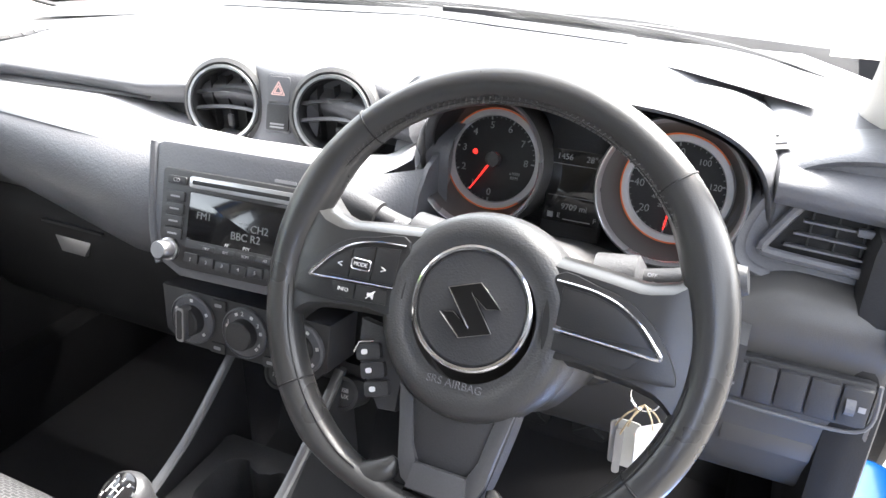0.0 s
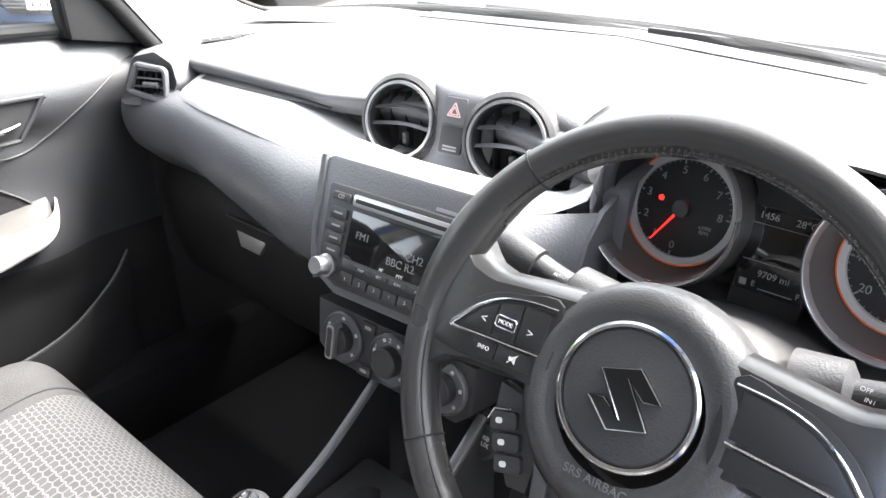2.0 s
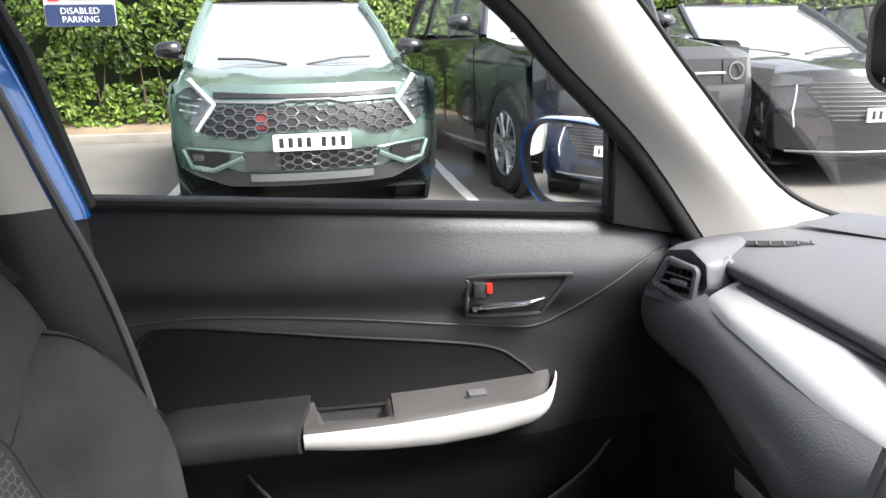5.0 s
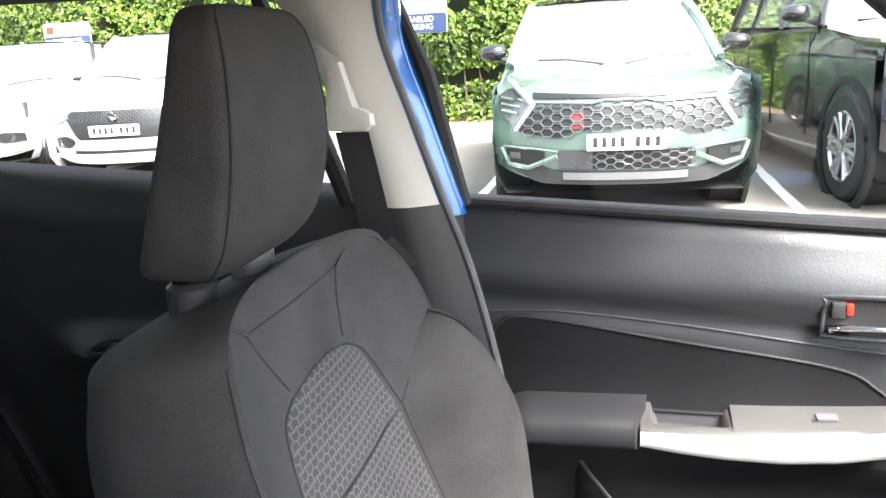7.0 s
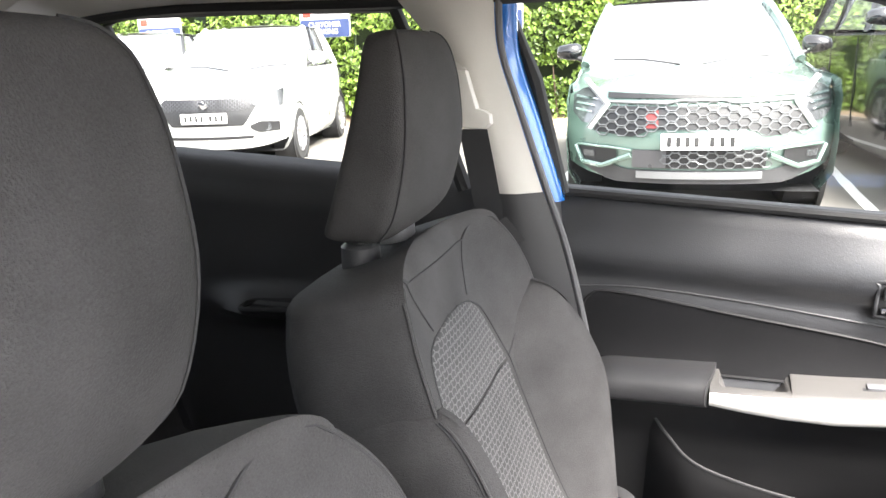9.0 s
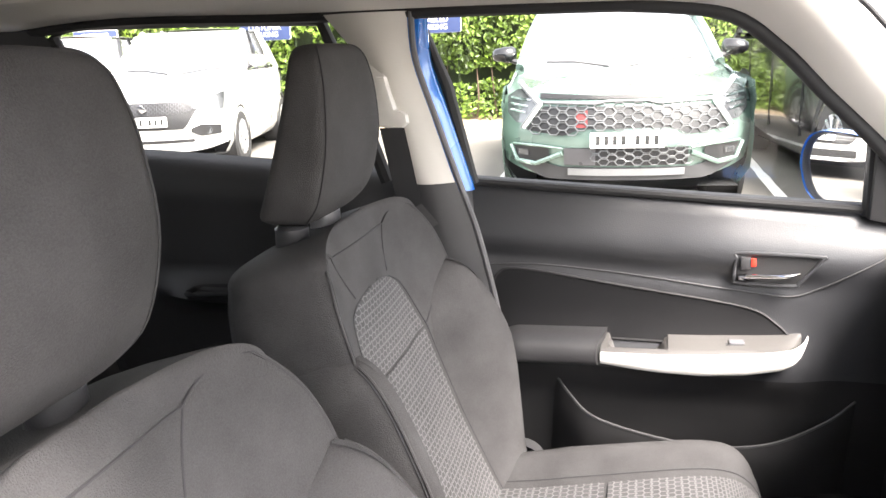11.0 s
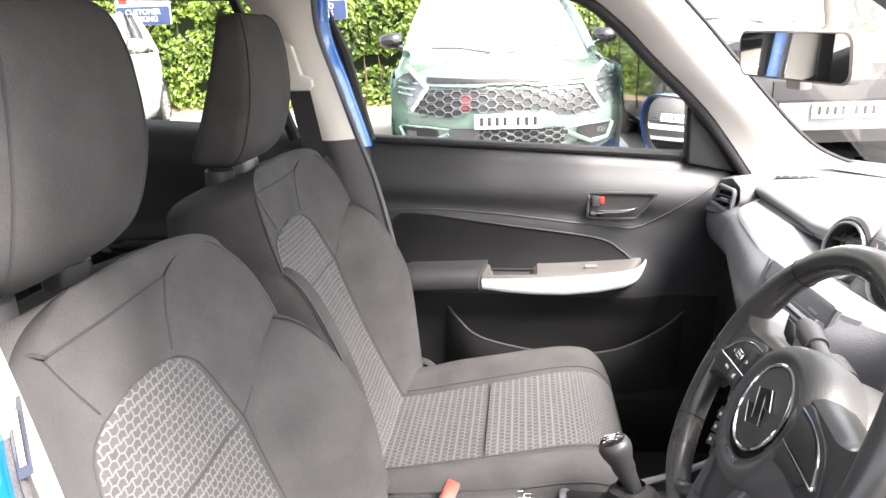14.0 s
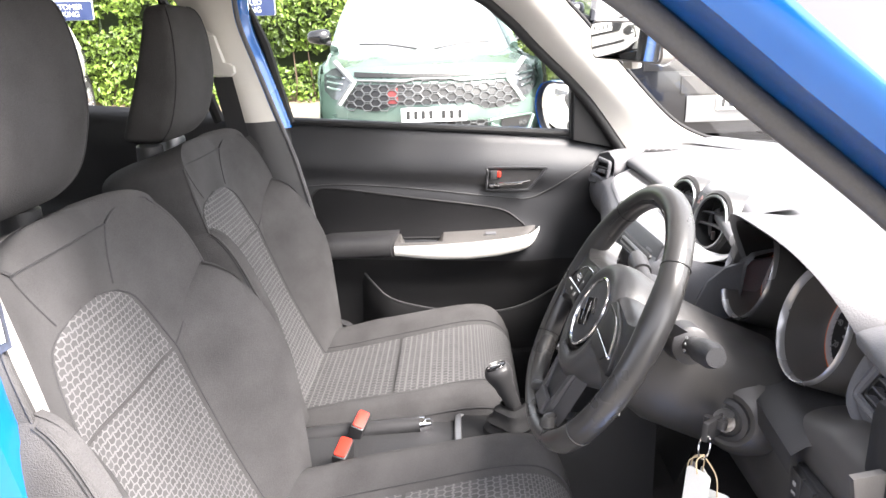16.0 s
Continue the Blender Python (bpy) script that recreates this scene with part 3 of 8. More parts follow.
def line_on(name, car, front, hw, pts, radius, mat, lift=0.016, label="", parent=None):
    q = []
    for (ya, za), (yb, zb) in zip(pts, pts[1:]):
        for k in np.linspace(0, 1, 7)[:-1]:
            q.append((ya + (yb - ya) * k, za + (zb - za) * k))
    q.append(pts[-1])
    bm = bmesh.new()
    rod(bm, [(front(y / hw, z) + lift, y, z) for y, z in q], radius, 6)
    return part(name, bm, mat, parent or car, label)


def hex_mesh(name, car, front, hw, top, bottom, w, h, mat, radius=0.006, lift=0.02):
    """Flattened hexagons over a region of a car's front."""
    bm = bmesh.new()
    y0, y1 = max(top[0][0], bottom[0][0]), min(top[-1][0], bottom[-1][0])
    z0, z1 = min(z for _, z in bottom), max(z for _, z in top)
    r = 0
    z = z0
    while z < z1:
        y = y0 + (w * 0.5 if r % 2 else 0)
        while y < y1:
            if np.interp(y, *zip(*bottom)) < z < np.interp(y, *zip(*top)):
                o = [(y + w * a, z + h * b) for a, b in ((-0.34, 0), (-0.16, 0.5), (0.16, 0.5), (0.34, 0), (0.16, -0.5), (-0.16, -0.5))]
                rod(bm, [(front(p / hw, q) + lift, p, q) for p, q in o], radius, 4, close=True)
            y += w
        r += 1
        z += h * 0.62
    return part(name, bm, mat, car)


def both(pts):
    return [[(s * y, z) for y, z in pts][::(1 if s > 0 else -1)] for s in (1, -1)]

# ---- the car we are in: y ahead, x to the driver's side, ground at 0 ----
car_body = thing("blue_hatchback", "bright blue hatchback body with pale grey pillar trim", "car")


def mirrored(pts, s):
    """Points given for the passenger's side (x below 0), carried to the side s."""
    return [(s * x, y, z) for x, y, z in pts]


def strip(name, curves, mat, parent, n=24, label="", m=6):
    """A skin across a few curves, each smoothed."""
    cs = [spline(c, n) for c in curves]
    rows = [spline([c[i] for c in cs], m) if len(cs) > 2 else [c[i] for c in cs] for i in range(n)]
    bm = bmesh.new()
    grid(bm, rows)
    return part(name, bm, mat, parent, label)


for s in (-1, 1):
    a_in = [(0.60, 0.262, 0.925), (0.605, 0.160, 1.064), (0.60, 0.043, 1.179), (0.585, -0.035, 1.255), (0.56, -0.13, 1.315), (0.545, -0.30, 1.335)]
    a_ws = [(0.592, 0.470, 0.946), (0.587, 0.360, 1.0), (0.575, 0.210, 1.155), (0.56, 0.118, 1.254), (0.53, 0.025, 1.335), (0.47, -0.10, 1.372)]
    if s > 0:
        a_in = [(0.620, 0.370, 0.925), (0.622, 0.212, 1.068), (0.618, 0.080, 1.172), (0.604, -0.028, 1.258), (0.575, -0.13, 1.318), (0.555, -0.30, 1.338)]
    a_ws = [(x + (0.02 if s > 0 else 0), y, z) for x, y, z in a_ws]
    mid = [tuple((np.array(p) + q) / 2 - [0.022, 0, 0.004]) for p, q in zip(a_in, a_ws)]
    strip("pillar_trim", [mirrored(c, s) for c in (a_in, mid, a_ws)], BEIGE, car_body, 30, "pale grey front pillar trim", 8)
    # painted pillar outside and its black seals
    out = [(x + 0.075, y + 0.01, z + 0.004) for x, y, z in a_in]
    ws_out = [(p[0] + 0.075 + 0.16 * (q[0] - p[0]), p[1] + 0.02 + 0.16 * (q[1] - p[1]), p[2] + 0.022 + 0.16 * (q[2] - p[2])) for p, q in zip(a_in, a_ws)]
    omid = [tuple((np.array(p) + q) / 2 + [0.02, 0.01, 0.012]) for p, q in zip(out, ws_out)]
    strip("pillar_paint", [mirrored(c, s) for c in (out, omid, ws_out)], BLUE, car_body, 30, "blue painted pillar", 6)
    strip("pillar_flange", [mirrored(c, s) for c in (a_in, out)], BLUE, car_body, 30)
    glass_edge = [(x + 0.035, y + 0.03, z + 0.03) for x, y, z in a_ws]
    if s > 0:
        strip("screen_border", [mirrored(c, s) for c in (ws_out, glass_edge)], GLOSS, car_body, 30, "black printed edge of the windscreen")
    # driver's seal is grey, not black: the daylight on it is in the colour
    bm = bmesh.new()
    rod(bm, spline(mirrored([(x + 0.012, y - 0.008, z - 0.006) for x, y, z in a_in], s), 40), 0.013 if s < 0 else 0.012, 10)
    part("door_seal", bm, RUBBER if s < 0 else material("daylit_grey_seal", (0.10, 0.097, 0.094), 0.55, 0, 0.4, 300, 0.15), car_body, "grey rubber door seal")
    bm = bmesh.new()
    rod(bm, spline(mirrored([(x + 0.003, y + 0.003, z + 0.003) for x, y, z in a_ws], s), 40), 0.0045, 8)
    part("screen_seal", bm, RUBBER, car_body)
    # roof rail over the doors
    r_in = [(0.545, -0.28, 1.333), (0.545, -0.55, 1.338), (0.55, -0.9, 1.341), (0.555, -1.3, 1.350), (0.56, -1.6, 1.325), (0.565, -1.75, 1.28)]
    r_up = [(0.46, -0.10, 1.374), (0.46, -0.55, 1.395), (0.46, -0.9, 1.395), (0.46, -1.3, 1.392), (0.46, -1.65, 1.378), (0.46, -1.76, 1.30)]
    strip("roof_rail_trim", [mirrored(c, s) for c in (r_in, r_up)], BEIGE, car_body, 20, "pale grey roof rail trim")
    r_out = [(x + 0.09, y, z + 0.02) for x, y, z in r_in]
    r_top = [(x + 0.06, y, z + 0.075) for x, y, z in r_in]
    strip("roof_rail_paint", [mirrored(c, s) for c in (r_out, r_top)], BLUE, car_body, 20, "blue painted roof rail")
    strip("roof_rail_flange", [mirrored(c, s) for c in (r_in, r_out)], BLACK, car_body, 20)
    bm = bmesh.new()
    rod(bm, spline(mirrored([(x + 0.01, y, z - 0.006) for x, y, z in r_in], s), 40), 0.012, 8)
    part("door_seal", bm, RUBBER, car_body)
    # middle pillar: pale above, black below
    f = [(0.585, -0.602, 1.02), (0.58, -0.64, 1.14), (0.57, -0.672, 1.25), (0.545, -0.67, 1.335)]
    b = [(0.575, -0.70, 1.02), (0.57, -0.735, 1.14), (0.56, -0.77, 1.25), (0.545, -0.83, 1.335)]
    if s > 0:
        f, b = [(x, y - 0.012, z) for x, y, z in f], [(x, y - 0.012, z) for x, y, z in b]
    midp = [tuple((np.array(p) + q) / 2 - [0.022, 0, 0]) for p, q in zip(f, b)]
    strip("middle_pillar_trim", [mirrored(c, s) for c in (f, midp, b)], BEIGE, car_body, 16, "pale grey middle pillar trim", 6)
    fl = [(0.60, -0.50, 0.42), (0.605, -0.525, 0.7), (0.60, -0.565, 0.9), (0.588, -0.602, 1.022)]
    bl = [(0.59, -0.72, 0.42), (0.59, -0.70, 0.7), (0.585, -0.70, 0.9), (0.578, -0.702, 1.022)]
    if s > 0:
        fl, bl = [(x, y - 0.012, z) for x, y, z in fl], [(x, y - 0.012, z) for x, y, z in bl]
    midl = [tuple((np.array(p) + q) / 2 - [0.02, 0, 0]) for p, q in zip(fl, bl)]
    strip("middle_pillar_base", [mirrored(c, s) for c in (fl, midl, bl)], BLACK, car_body, 16, "black lower pillar trim", 6)
    e = fl + f[1:]
    e2 = [(x + 0.030, y + 0.042, z) if s < 0 else (x + 0.055, y + 0.012, z) for x, y, z in e]
    e3 = [(x + 0.075, y + (0.03 if s < 0 else -0.03), z) for x, y, z in e]
    if s < 0:
        up = [(0.592, -0.600, 1.0)] + f[1:]
        up2 = [(x + 0.022, y + 0.030, z) for x, y, z in up]
        up3 = [(x + 0.06, y + 0.02, z) for x, y, z in up]
        strip("pillar_edge_paint", [mirrored(c, s) for c in (up, up2, up3)], BLUE, car_body, 24, "blue painted pillar edge", 6)
        lo = [(x + 0.004, y + 0.0, z) for x, y, z in fl]
        lo2 = [(x + 0.05, y + 0.012, z) for x, y, z in fl]
        strip("pillar_edge_base", [mirrored(c, s) for c in (lo, lo2)], BLACK, car_body, 16)
    else:
        strip("pillar_edge_paint", [mirrored(c, s) for c in (e, e2, e3)], BLUE, car_body, 24, "blue painted pillar edge", 6)
    # sunlight on the driver's pillar seal is painted in as a paler grey
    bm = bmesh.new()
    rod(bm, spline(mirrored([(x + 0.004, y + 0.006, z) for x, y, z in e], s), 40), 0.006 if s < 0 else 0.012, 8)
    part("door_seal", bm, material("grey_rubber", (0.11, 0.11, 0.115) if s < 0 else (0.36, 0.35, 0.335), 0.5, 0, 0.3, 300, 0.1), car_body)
    e4 = [(x + 0.085, y - 0.11, z) for x, y, z in e]
    if s > 0:
        strip("pillar_outer_paint", [mirrored(c, s) for c in (e3, e4)], BLUE, car_body, 24)
    # rear quarter
    strip("rear_quarter_trim", [mirrored(c, s) for c in ([(0.60, -1.375, 1.06), (0.59, -1.415, 1.2), (0.57, -1.47, 1.335)], [(0.52, -1.62, 1.06), (0.50, -1.64, 1.2), (0.48, -1.66, 1.33)], [(0.52, -2.0, 1.06), (0.5, -1.95, 1.2), (0.46, -1.85, 1.30)])], BLACK, car_body, 10)
    strip("rear_side_panel", [mirrored(c, s) for c in ([(0.62, -1.40, 0.35), (0.60, -1.42, 0.8), (0.56, -1.42, 1.07)], [(0.55, -2.0, 0.35), (0.55, -2.0, 0.8), (0.52, -1.95, 1.07)])], BLACK, car_body, 10)
    # sill
    bm = bmesh.new()
    box(bm, (s * 0.70, -0.45, 0.30), (0.16, 2.1, 0.18), 0.03)
    part("sill", bm, BLUE, car_body, "blue painted sill")
    bm = bmesh.new()
    box(bm, (s * 0.60, -0.40, 0.335), (0.07, 2.2, 0.15), 0.02)
    part("sill_trim", bm, INSET, car_body)
    # side of the footwell
    bm = bmesh.new()
    box(bm, (s * 0.64, 0.44, 0.56), (0.05, 0.46, 0.68), 0.02)
    part("footwell_side", bm, DARK, car_body)
    bm = bmesh.new()
    grid(bm, [[(s * 0.86, 1.75, z) for z in (0.25, 0.5, 0.62)], [(s * 0.87, 0.9, z) for z in (0.25, 0.6, 0.77)], [(s * 0.86, 0.34, z) for z in (0.25, 0.6, 0.88)]])
    part("front_wing", bm, BLUE, car_body, "blue front wing")

# roof, lining, header, bonnet, floor, bulkhead, tail
us = np.linspace(-1, 1, 15)
ys = np.array([-0.08, -0.35, -0.7, -1.1, -1.5, -1.75])
bm = bmesh.new()
grid(bm, [[(0.47 * u, y, 1.372 + 0.025 * (1 - u * u) + 0.02 * math.sin((y + 0.08) / -1.67 * math.pi) - (0.09 if y < -1.7 else 0)) for u in us] for y in ys])
part("roof_lining", bm, LINING, car_body, "pale cloth roof lining")
bm = bmesh.new()
grid(bm, [[(0.60 * u, y + 0.03, 1.425 + 0.05 * (1 - u * u) + 0.02 * math.sin((y + 0.08) / -1.67 * math.pi)) for u in us] for y in ys])
part("roof_panel", bm, BLUE, car_body, "blue roof")
bm = bmesh.new()
grid(bm, [[(0.49 * u, y + 0.02 + 0.07 * (1 - u * u), z + 0.015 * (1 - u * u)) for u in us] for y, z in ((0.05, 1.36), (0.0, 1.355), (-0.1, 1.37))])
part("header_trim", bm, BEIGE, car_body, "pale grey header trim")
bm = bmesh.new()
grid(bm, [[(u * (0.62 + 0.1 * k), 0.78 + 0.95 * k - 0.14 * u * u, 0.875 - 0.24 * k + 0.02 * (1 - u * u) * (1 - k)) for u in us] for k in np.linspace(0, 1, 8)])
part("bonnet", bm, BLUE, car_body, "blue bonnet")
bm = bmesh.new()
grid(bm, [[(0.64 * u, 0.60 + 0.2 * k + 0.09 * (1 - u * u), 0.925 - 0.05 * k) for u in us] for k in (0, 0.5, 1)])
part("scuttle", bm, BLACK, car_body, "black plastic scuttle below the windscreen")
bm = bmesh.new()
box(bm, (0, -0.55, 0.245), (1.30, 2.9, 0.05), 0.01)
part("floor", bm, CARPET, car_body, "black floor carpet")
bm = bmesh.new()
grid(bm, [[(-0.64, y, z), (0.64, y, z)] for y, z in ((0.55, 0.25), (0.72, 0.45), (0.74, 0.93))])
part("bulkhead", bm, DARK, car_body)
bm = bmesh.new()
grid(bm, [[(-0.6, y, z), (0, y - 0.06, z), (0.6, y, z)] for y, z in ((-2.1, 0.35), (-2.15, 0.8), (-2.05, 1.0))])
part("tailgate", bm, BLACK, car_body)

# the driver's rear door and the shell behind it
bm = bmesh.new()
grid(bm, [[(x, y, z) for x, z in ((0.60, 0.33), (0.605, 0.7), (0.60, 1.0), (0.64, 1.05 - 0.07 * (y + 1.0)))] for y in np.linspace(-1.46, -0.70, 8)])
part("driver_rear_door_panel", bm, DOOR, car_body)
bm = bmesh.new()
grid(bm, [[(x, y, z) for x, z in ((0.80, 0.30), (0.855, 0.5), (0.86, 0.74), (0.80, 0.9), (0.68, 1.04 - 0.07 * (y + 1.0)))] for y in np.linspace(-1.6, -0.60, 8)])
part("driver_rear_door_skin", bm, BLUE, car_body, "blue rear door skin")
bm = bmesh.new()
grid(bm, [[(0.62, y, 1.052 - 0.07 * (y + 1.0)), (0.58, y + (0.05 if y < -1.3 else -0.05), 1.345 if y > -1.3 else 1.31)] for y in np.linspace(-1.46, -0.74, 6)])
gp = part("rear_door_pane", bm, DARK_GLASS, car_body)
bm = bmesh.new()
grid(bm, [[(-0.55, y, z), (0.55, y, z)] for y, z in ((-1.70, 0.93), (-1.95, 0.95), (-2.05, 1.0))])
part("parcel_shelf", bm, BLACK, car_body)

# bumpers and road wheels
for y0, y1, z0, z1 in ((1.78, 1.92, 0.20, 0.66), (-2.17, -2.28, 0.25, 0.72)):
    bm = bmesh.new()
    grid(bm, [[(0.84 * math.copysign(abs(u) ** 0.8, u), y1 + (y0 - y1) * abs(u) ** 3 - (0.03 * (1 - k) if y1 > 0 else -0.03 * (1 - k)), z0 + (z1 - z0) * k) for u in us] for k in np.linspace(0, 1, 6)])
    part("bumper", bm, BLUE, car_body, "blue bumper")
bm = bmesh.new()
grid(bm, [[(0.80 * u, -2.20 + 0.42 * k - 0.04 * (1 - u * u), 0.72 + 0.70 * k) if k < 0.4 else (0.62 * u, -2.20 + 0.42 * k, 0.72 + 0.30 * k) for u in us] for k in np.linspace(0, 0.9, 4)])
part("tailgate_skin", bm, BLUE, car_body, "blue tailgate skin")
for s in (-1, 1):
    for y in (1.12, -1.33):
        w_ = new("road_wheel")
        w_.parent = car_body
        m = facing((s * 0.83, y, 0.30), (s, 0, 0))
        bm = bmesh.new()
        disc(bm, m, [(0.19, -0.18), (0.28, -0.18), (0.30, -0.16), (0.30, -0.02), (0.28, 0.0), (0.2, 0.0), (0.195, -0.03)], 36)
        part("tyre", bm, TYRE, w_)
        bm = bmesh.new()
        disc(bm, m, [(0.20, -0.005), (0.19, -0.02), (0.08, -0.03), (0.05, -0.01), (0.0, -0.01)], 36)
        part("rim", bm, ALLOY, w_, "grey alloy rim")

# glass
bm = bmesh.new()
rows = []
for k in np.linspace(0, 1, 10):
    w = 0.60 - 0.10 * k
    rows.append([(w * u, 0.70 - 0.19 * abs(u) ** 2.4 - k * (0.60 - 0.085 * abs(u) ** 2) + 0.03 * math.sin(k * math.pi), 0.942 + 0.445 * k - 0.012 * u * u) for u in np.linspace(-1, 1, 21)])
grid(bm, rows)
screen = tagged(part("windscreen", bm, SCREEN), "clear raked windscreen glass", "windscreen", kind="structure")
screen.visible_shadow = False
bm = bmesh.new()
rows = [[(0.5 * u, -1.78 - 0.27 * k, 1.32 - 0.32 * k) for u in np.linspace(-1, 1, 9)] for k in (0, 0.5, 1)]
grid(bm, rows)
rw = tagged(part("rear_window", bm, DARK_GLASS), "rear window glass darkened to dim the cabin", "window", kind="structure")

# wipers, interior mirror, sun visor sticker
for x0, x1, y1, z1 in ((0.20, -0.42, 0.70, 0.952), (0.55, 0.02, 0.70, 0.958)):
    wp = thing("windscreen_wiper", "black windscreen wiper resting on the glass", "wiper", "wipers")
    bm = bmesh.new()
    rod(bm, spline([(x0, 0.80, 0.915), (x0 - 0.12, 0.79, 0.93), ((x0 + x1) / 2, 0.755, 0.95), (x1 + 0.1, 0.72, 0.955)], 20), [0.012] * 8 + [0.008] * 12, 8)
    part("arm", bm, BLACK, wp)
    bm = bmesh.new()
    rod(bm, spline([(x0 + 0.02, 0.755, 0.925), ((x0 + x1) / 2, 0.735, 0.94), (x1, y1 - 0.05, z1)], 20), 0.009, 6, 1.6)
    part("blade", bm, RUBBER, wp)
    bm = bmesh.new()
    disc(bm, Matrix.Translation((x0, 0.80, 0.918)), [(0.018, -0.02), (0.017, 0.008), (0.008, 0.014), (0.0, 0.014)], 16)
    part("pivot", bm, BLACK, wp)
im = thing("rear_view_mirror", "pale framed rear-view mirror on the windscreen", "mirror")
IMF = facing((0.030, 0.1047, 1.201), (0.275, -0.961, -0.08)) @ Matrix.Rotation(radians(-0.7), 4, "Z")
o = [(x, y + 0.002 * (1 - (x / 0.115) ** 2) * (1 if y > 0 else -0.5)) for x, y in rounded(0.229, 0.060, 0.016, 8)]
bm = bmesh.new()
grid(bm, [[IMF @ Vector((x * k, y * max(0.2, 1 - (1 - k) * 2.2), d)) for x, y in o] for d, k in ((0.003, 0.955), (0.006, 0.97), (0.004, 1.0), (-0.012, 1.0), (-0.026, 0.93), (-0.032, 0.7))], loop_u=True, caps=True)
part("frame", bm, material("mirror_frame_grey", (0.30, 0.28, 0.26), 0.5, 0, 0.2, 500), im, "warm grey frame")
bm = bmesh.new()
slab(bm, [(x * 0.962, y * 0.91) for x, y in o], IMF @ Matrix.Translation((0, 0, 0.005)), 0.002)
part("glass", bm, MIRROR, im, "mirror glass")
bm = bmesh.new()
rod(bm, [IMF @ Vector((0, 0.01, -0.025)), (0.036, 0.150, 1.235), (0.033, 0.14, 1.30), (0.03, 0.09, 1.37)], [0.012, 0.013, 0.014, 0.024], 12)
part("stalk", bm, BEIGE, im)
bm = bmesh.new()
box(bm, IMF @ Vector((0.0, -0.036, -0.010)), (0.030, 0.014, 0.018), 0.004, IMF.to_3x3())
part("dip_tab", bm, BEIGE, im, "pale dipping tab")

# ---- dashboard ----
RAIL = material("dark_satin", (0.16, 0.16, 0.165), 0.35, 0.5)
dash = thing("dashboard", "charcoal moulded dashboard with a pale satin trim band", "dashboard")


def across(stations, n=61, m=None):
    """Profiles (y, z) given at a few x, smoothed between them: rows along x."""
    xs = sorted(stations)
    k = len(stations[xs[0]])
    out = []
    for x in np.linspace(xs[0], xs[-1], n):
        row = []
        for j in range(k):
            ys = np.interp(x, xs, [stations[q][j][0] for q in xs])
            zs = np.interp(x, xs, [stations[q][j][1] for q in xs])
            row.append((ys, zs))
        p = spline(row, m or 4 * k) if m != 0 else np.array(row)
        out.append([(x, a, b) for a, b in p])
    return out


# upper pad: screen base, flat top, rolled rear edge over the band
pad_side = [(0.50, 0.935), (0.46, 0.955), (0.40, 0.953), (0.30, 0.940), (0.235, 0.925), (0.222, 0.912), (0.232, 0.898)]
pad_q = [(0.66, 0.932), (0.60, 0.958), (0.50, 0.955), (0.36, 0.945), (0.250, 0.928), (0.238, 0.914), (0.248, 0.900)]
pad_c = [(0.72, 0.930), (0.655, 0.960), (0.56, 0.958), (0.40, 0.955), (0.278, 0.944), (0.262, 0.930), (0.268, 0.910)]
bm = bmesh.new()
pad_cut = [(0.66, 0.932), (0.60, 0.958), (0.50, 0.955), (0.47, 0.95), (0.44, 0.94), (0.43, 0.92), (0.43, 0.90)]
grid(bm, across({-0.645: pad_side, -0.45: pad_q, -0.2: pad_q, 0.0: pad_c, 0.175: pad_q, 0.205: pad_cut, 0.505: pad_cut, 0.535: pad_q, 0.645: pad_side}, 130, 40))
part("upper_pad", bm, DASH_TOP, dash, "soft grey upper pad")
# raised lip at the foot of the screen
bm = bmesh.new()
lip = {x: [(y - 0.13, 0.954), (y - 0.10, 0.959), (y - 0.03, 0.961), (y, 0.945)] for x, y in ((-0.56, 0.50), (-0.4, 0.61), (0.0, 0.70), (0.4, 0.61), (0.56, 0.50))}
grid(bm, across(lip, 61, 14))
part("screen_lip", bm, DASH_TOP, dash)
bm = bmesh.new()
groove = {x: [(y - 0.090, 0.9622), (y - 0.050, 0.9640)] for x, y in ((-0.33, 0.64), (0.0, 0.70), (0.33, 0.64))}
grid(bm, across(groove, 41, 0))
part("demister_slot", bm, BLACK, dash, "dark demister slot")
bm = bmesh.new()
rod(bm, spline([(-0.575, 0.49, 0.952), (-0.4, 0.612, 0.962), (0.0, 0.702, 0.964), (0.4, 0.612, 0.962), (0.575, 0.49, 0.952)], 50), 0.0045, 6)
part("screen_seal", bm, RUBBER, dash, "black seal along the foot of the windscreen")

# pale band
band = {-0.475: [(0.246, 0.906), (0.235, 0.904), (0.220, 0.897), (0.205, 0.889), (0.196, 0.880)], -0.40: [(0.252, 0.908), (0.235, 0.906), (0.212, 0.898), (0.190, 0.889), (0.182, 0.879)],
        -0.26: [(0.260, 0.911), (0.236, 0.907), (0.205, 0.900), (0.177, 0.890), (0.166, 0.880)], -0.165: [(0.288, 0.878), (0.222, 0.890), (0.201, 0.8985), (0.168, 0.8892), (0.157, 0.8793)],
        0.0: [(0.290, 0.864), (0.214, 0.874), (0.198, 0.895), (0.168, 0.886), (0.158, 0.877)], 0.13: [(0.290, 0.864), (0.234, 0.872), (0.220, 0.890), (0.195, 0.881), (0.188, 0.873)],
        0.165: [(0.262, 0.899), (0.248, 0.896), (0.232, 0.891), (0.215, 0.886), (0.206, 0.880)], 0.183: [(0.250, 0.897), (0.242, 0.896), (0.237, 0.8945), (0.232, 0.893), (0.228, 0.890)]}
bm = bmesh.new()
grid(bm, across(band, 61, 16))
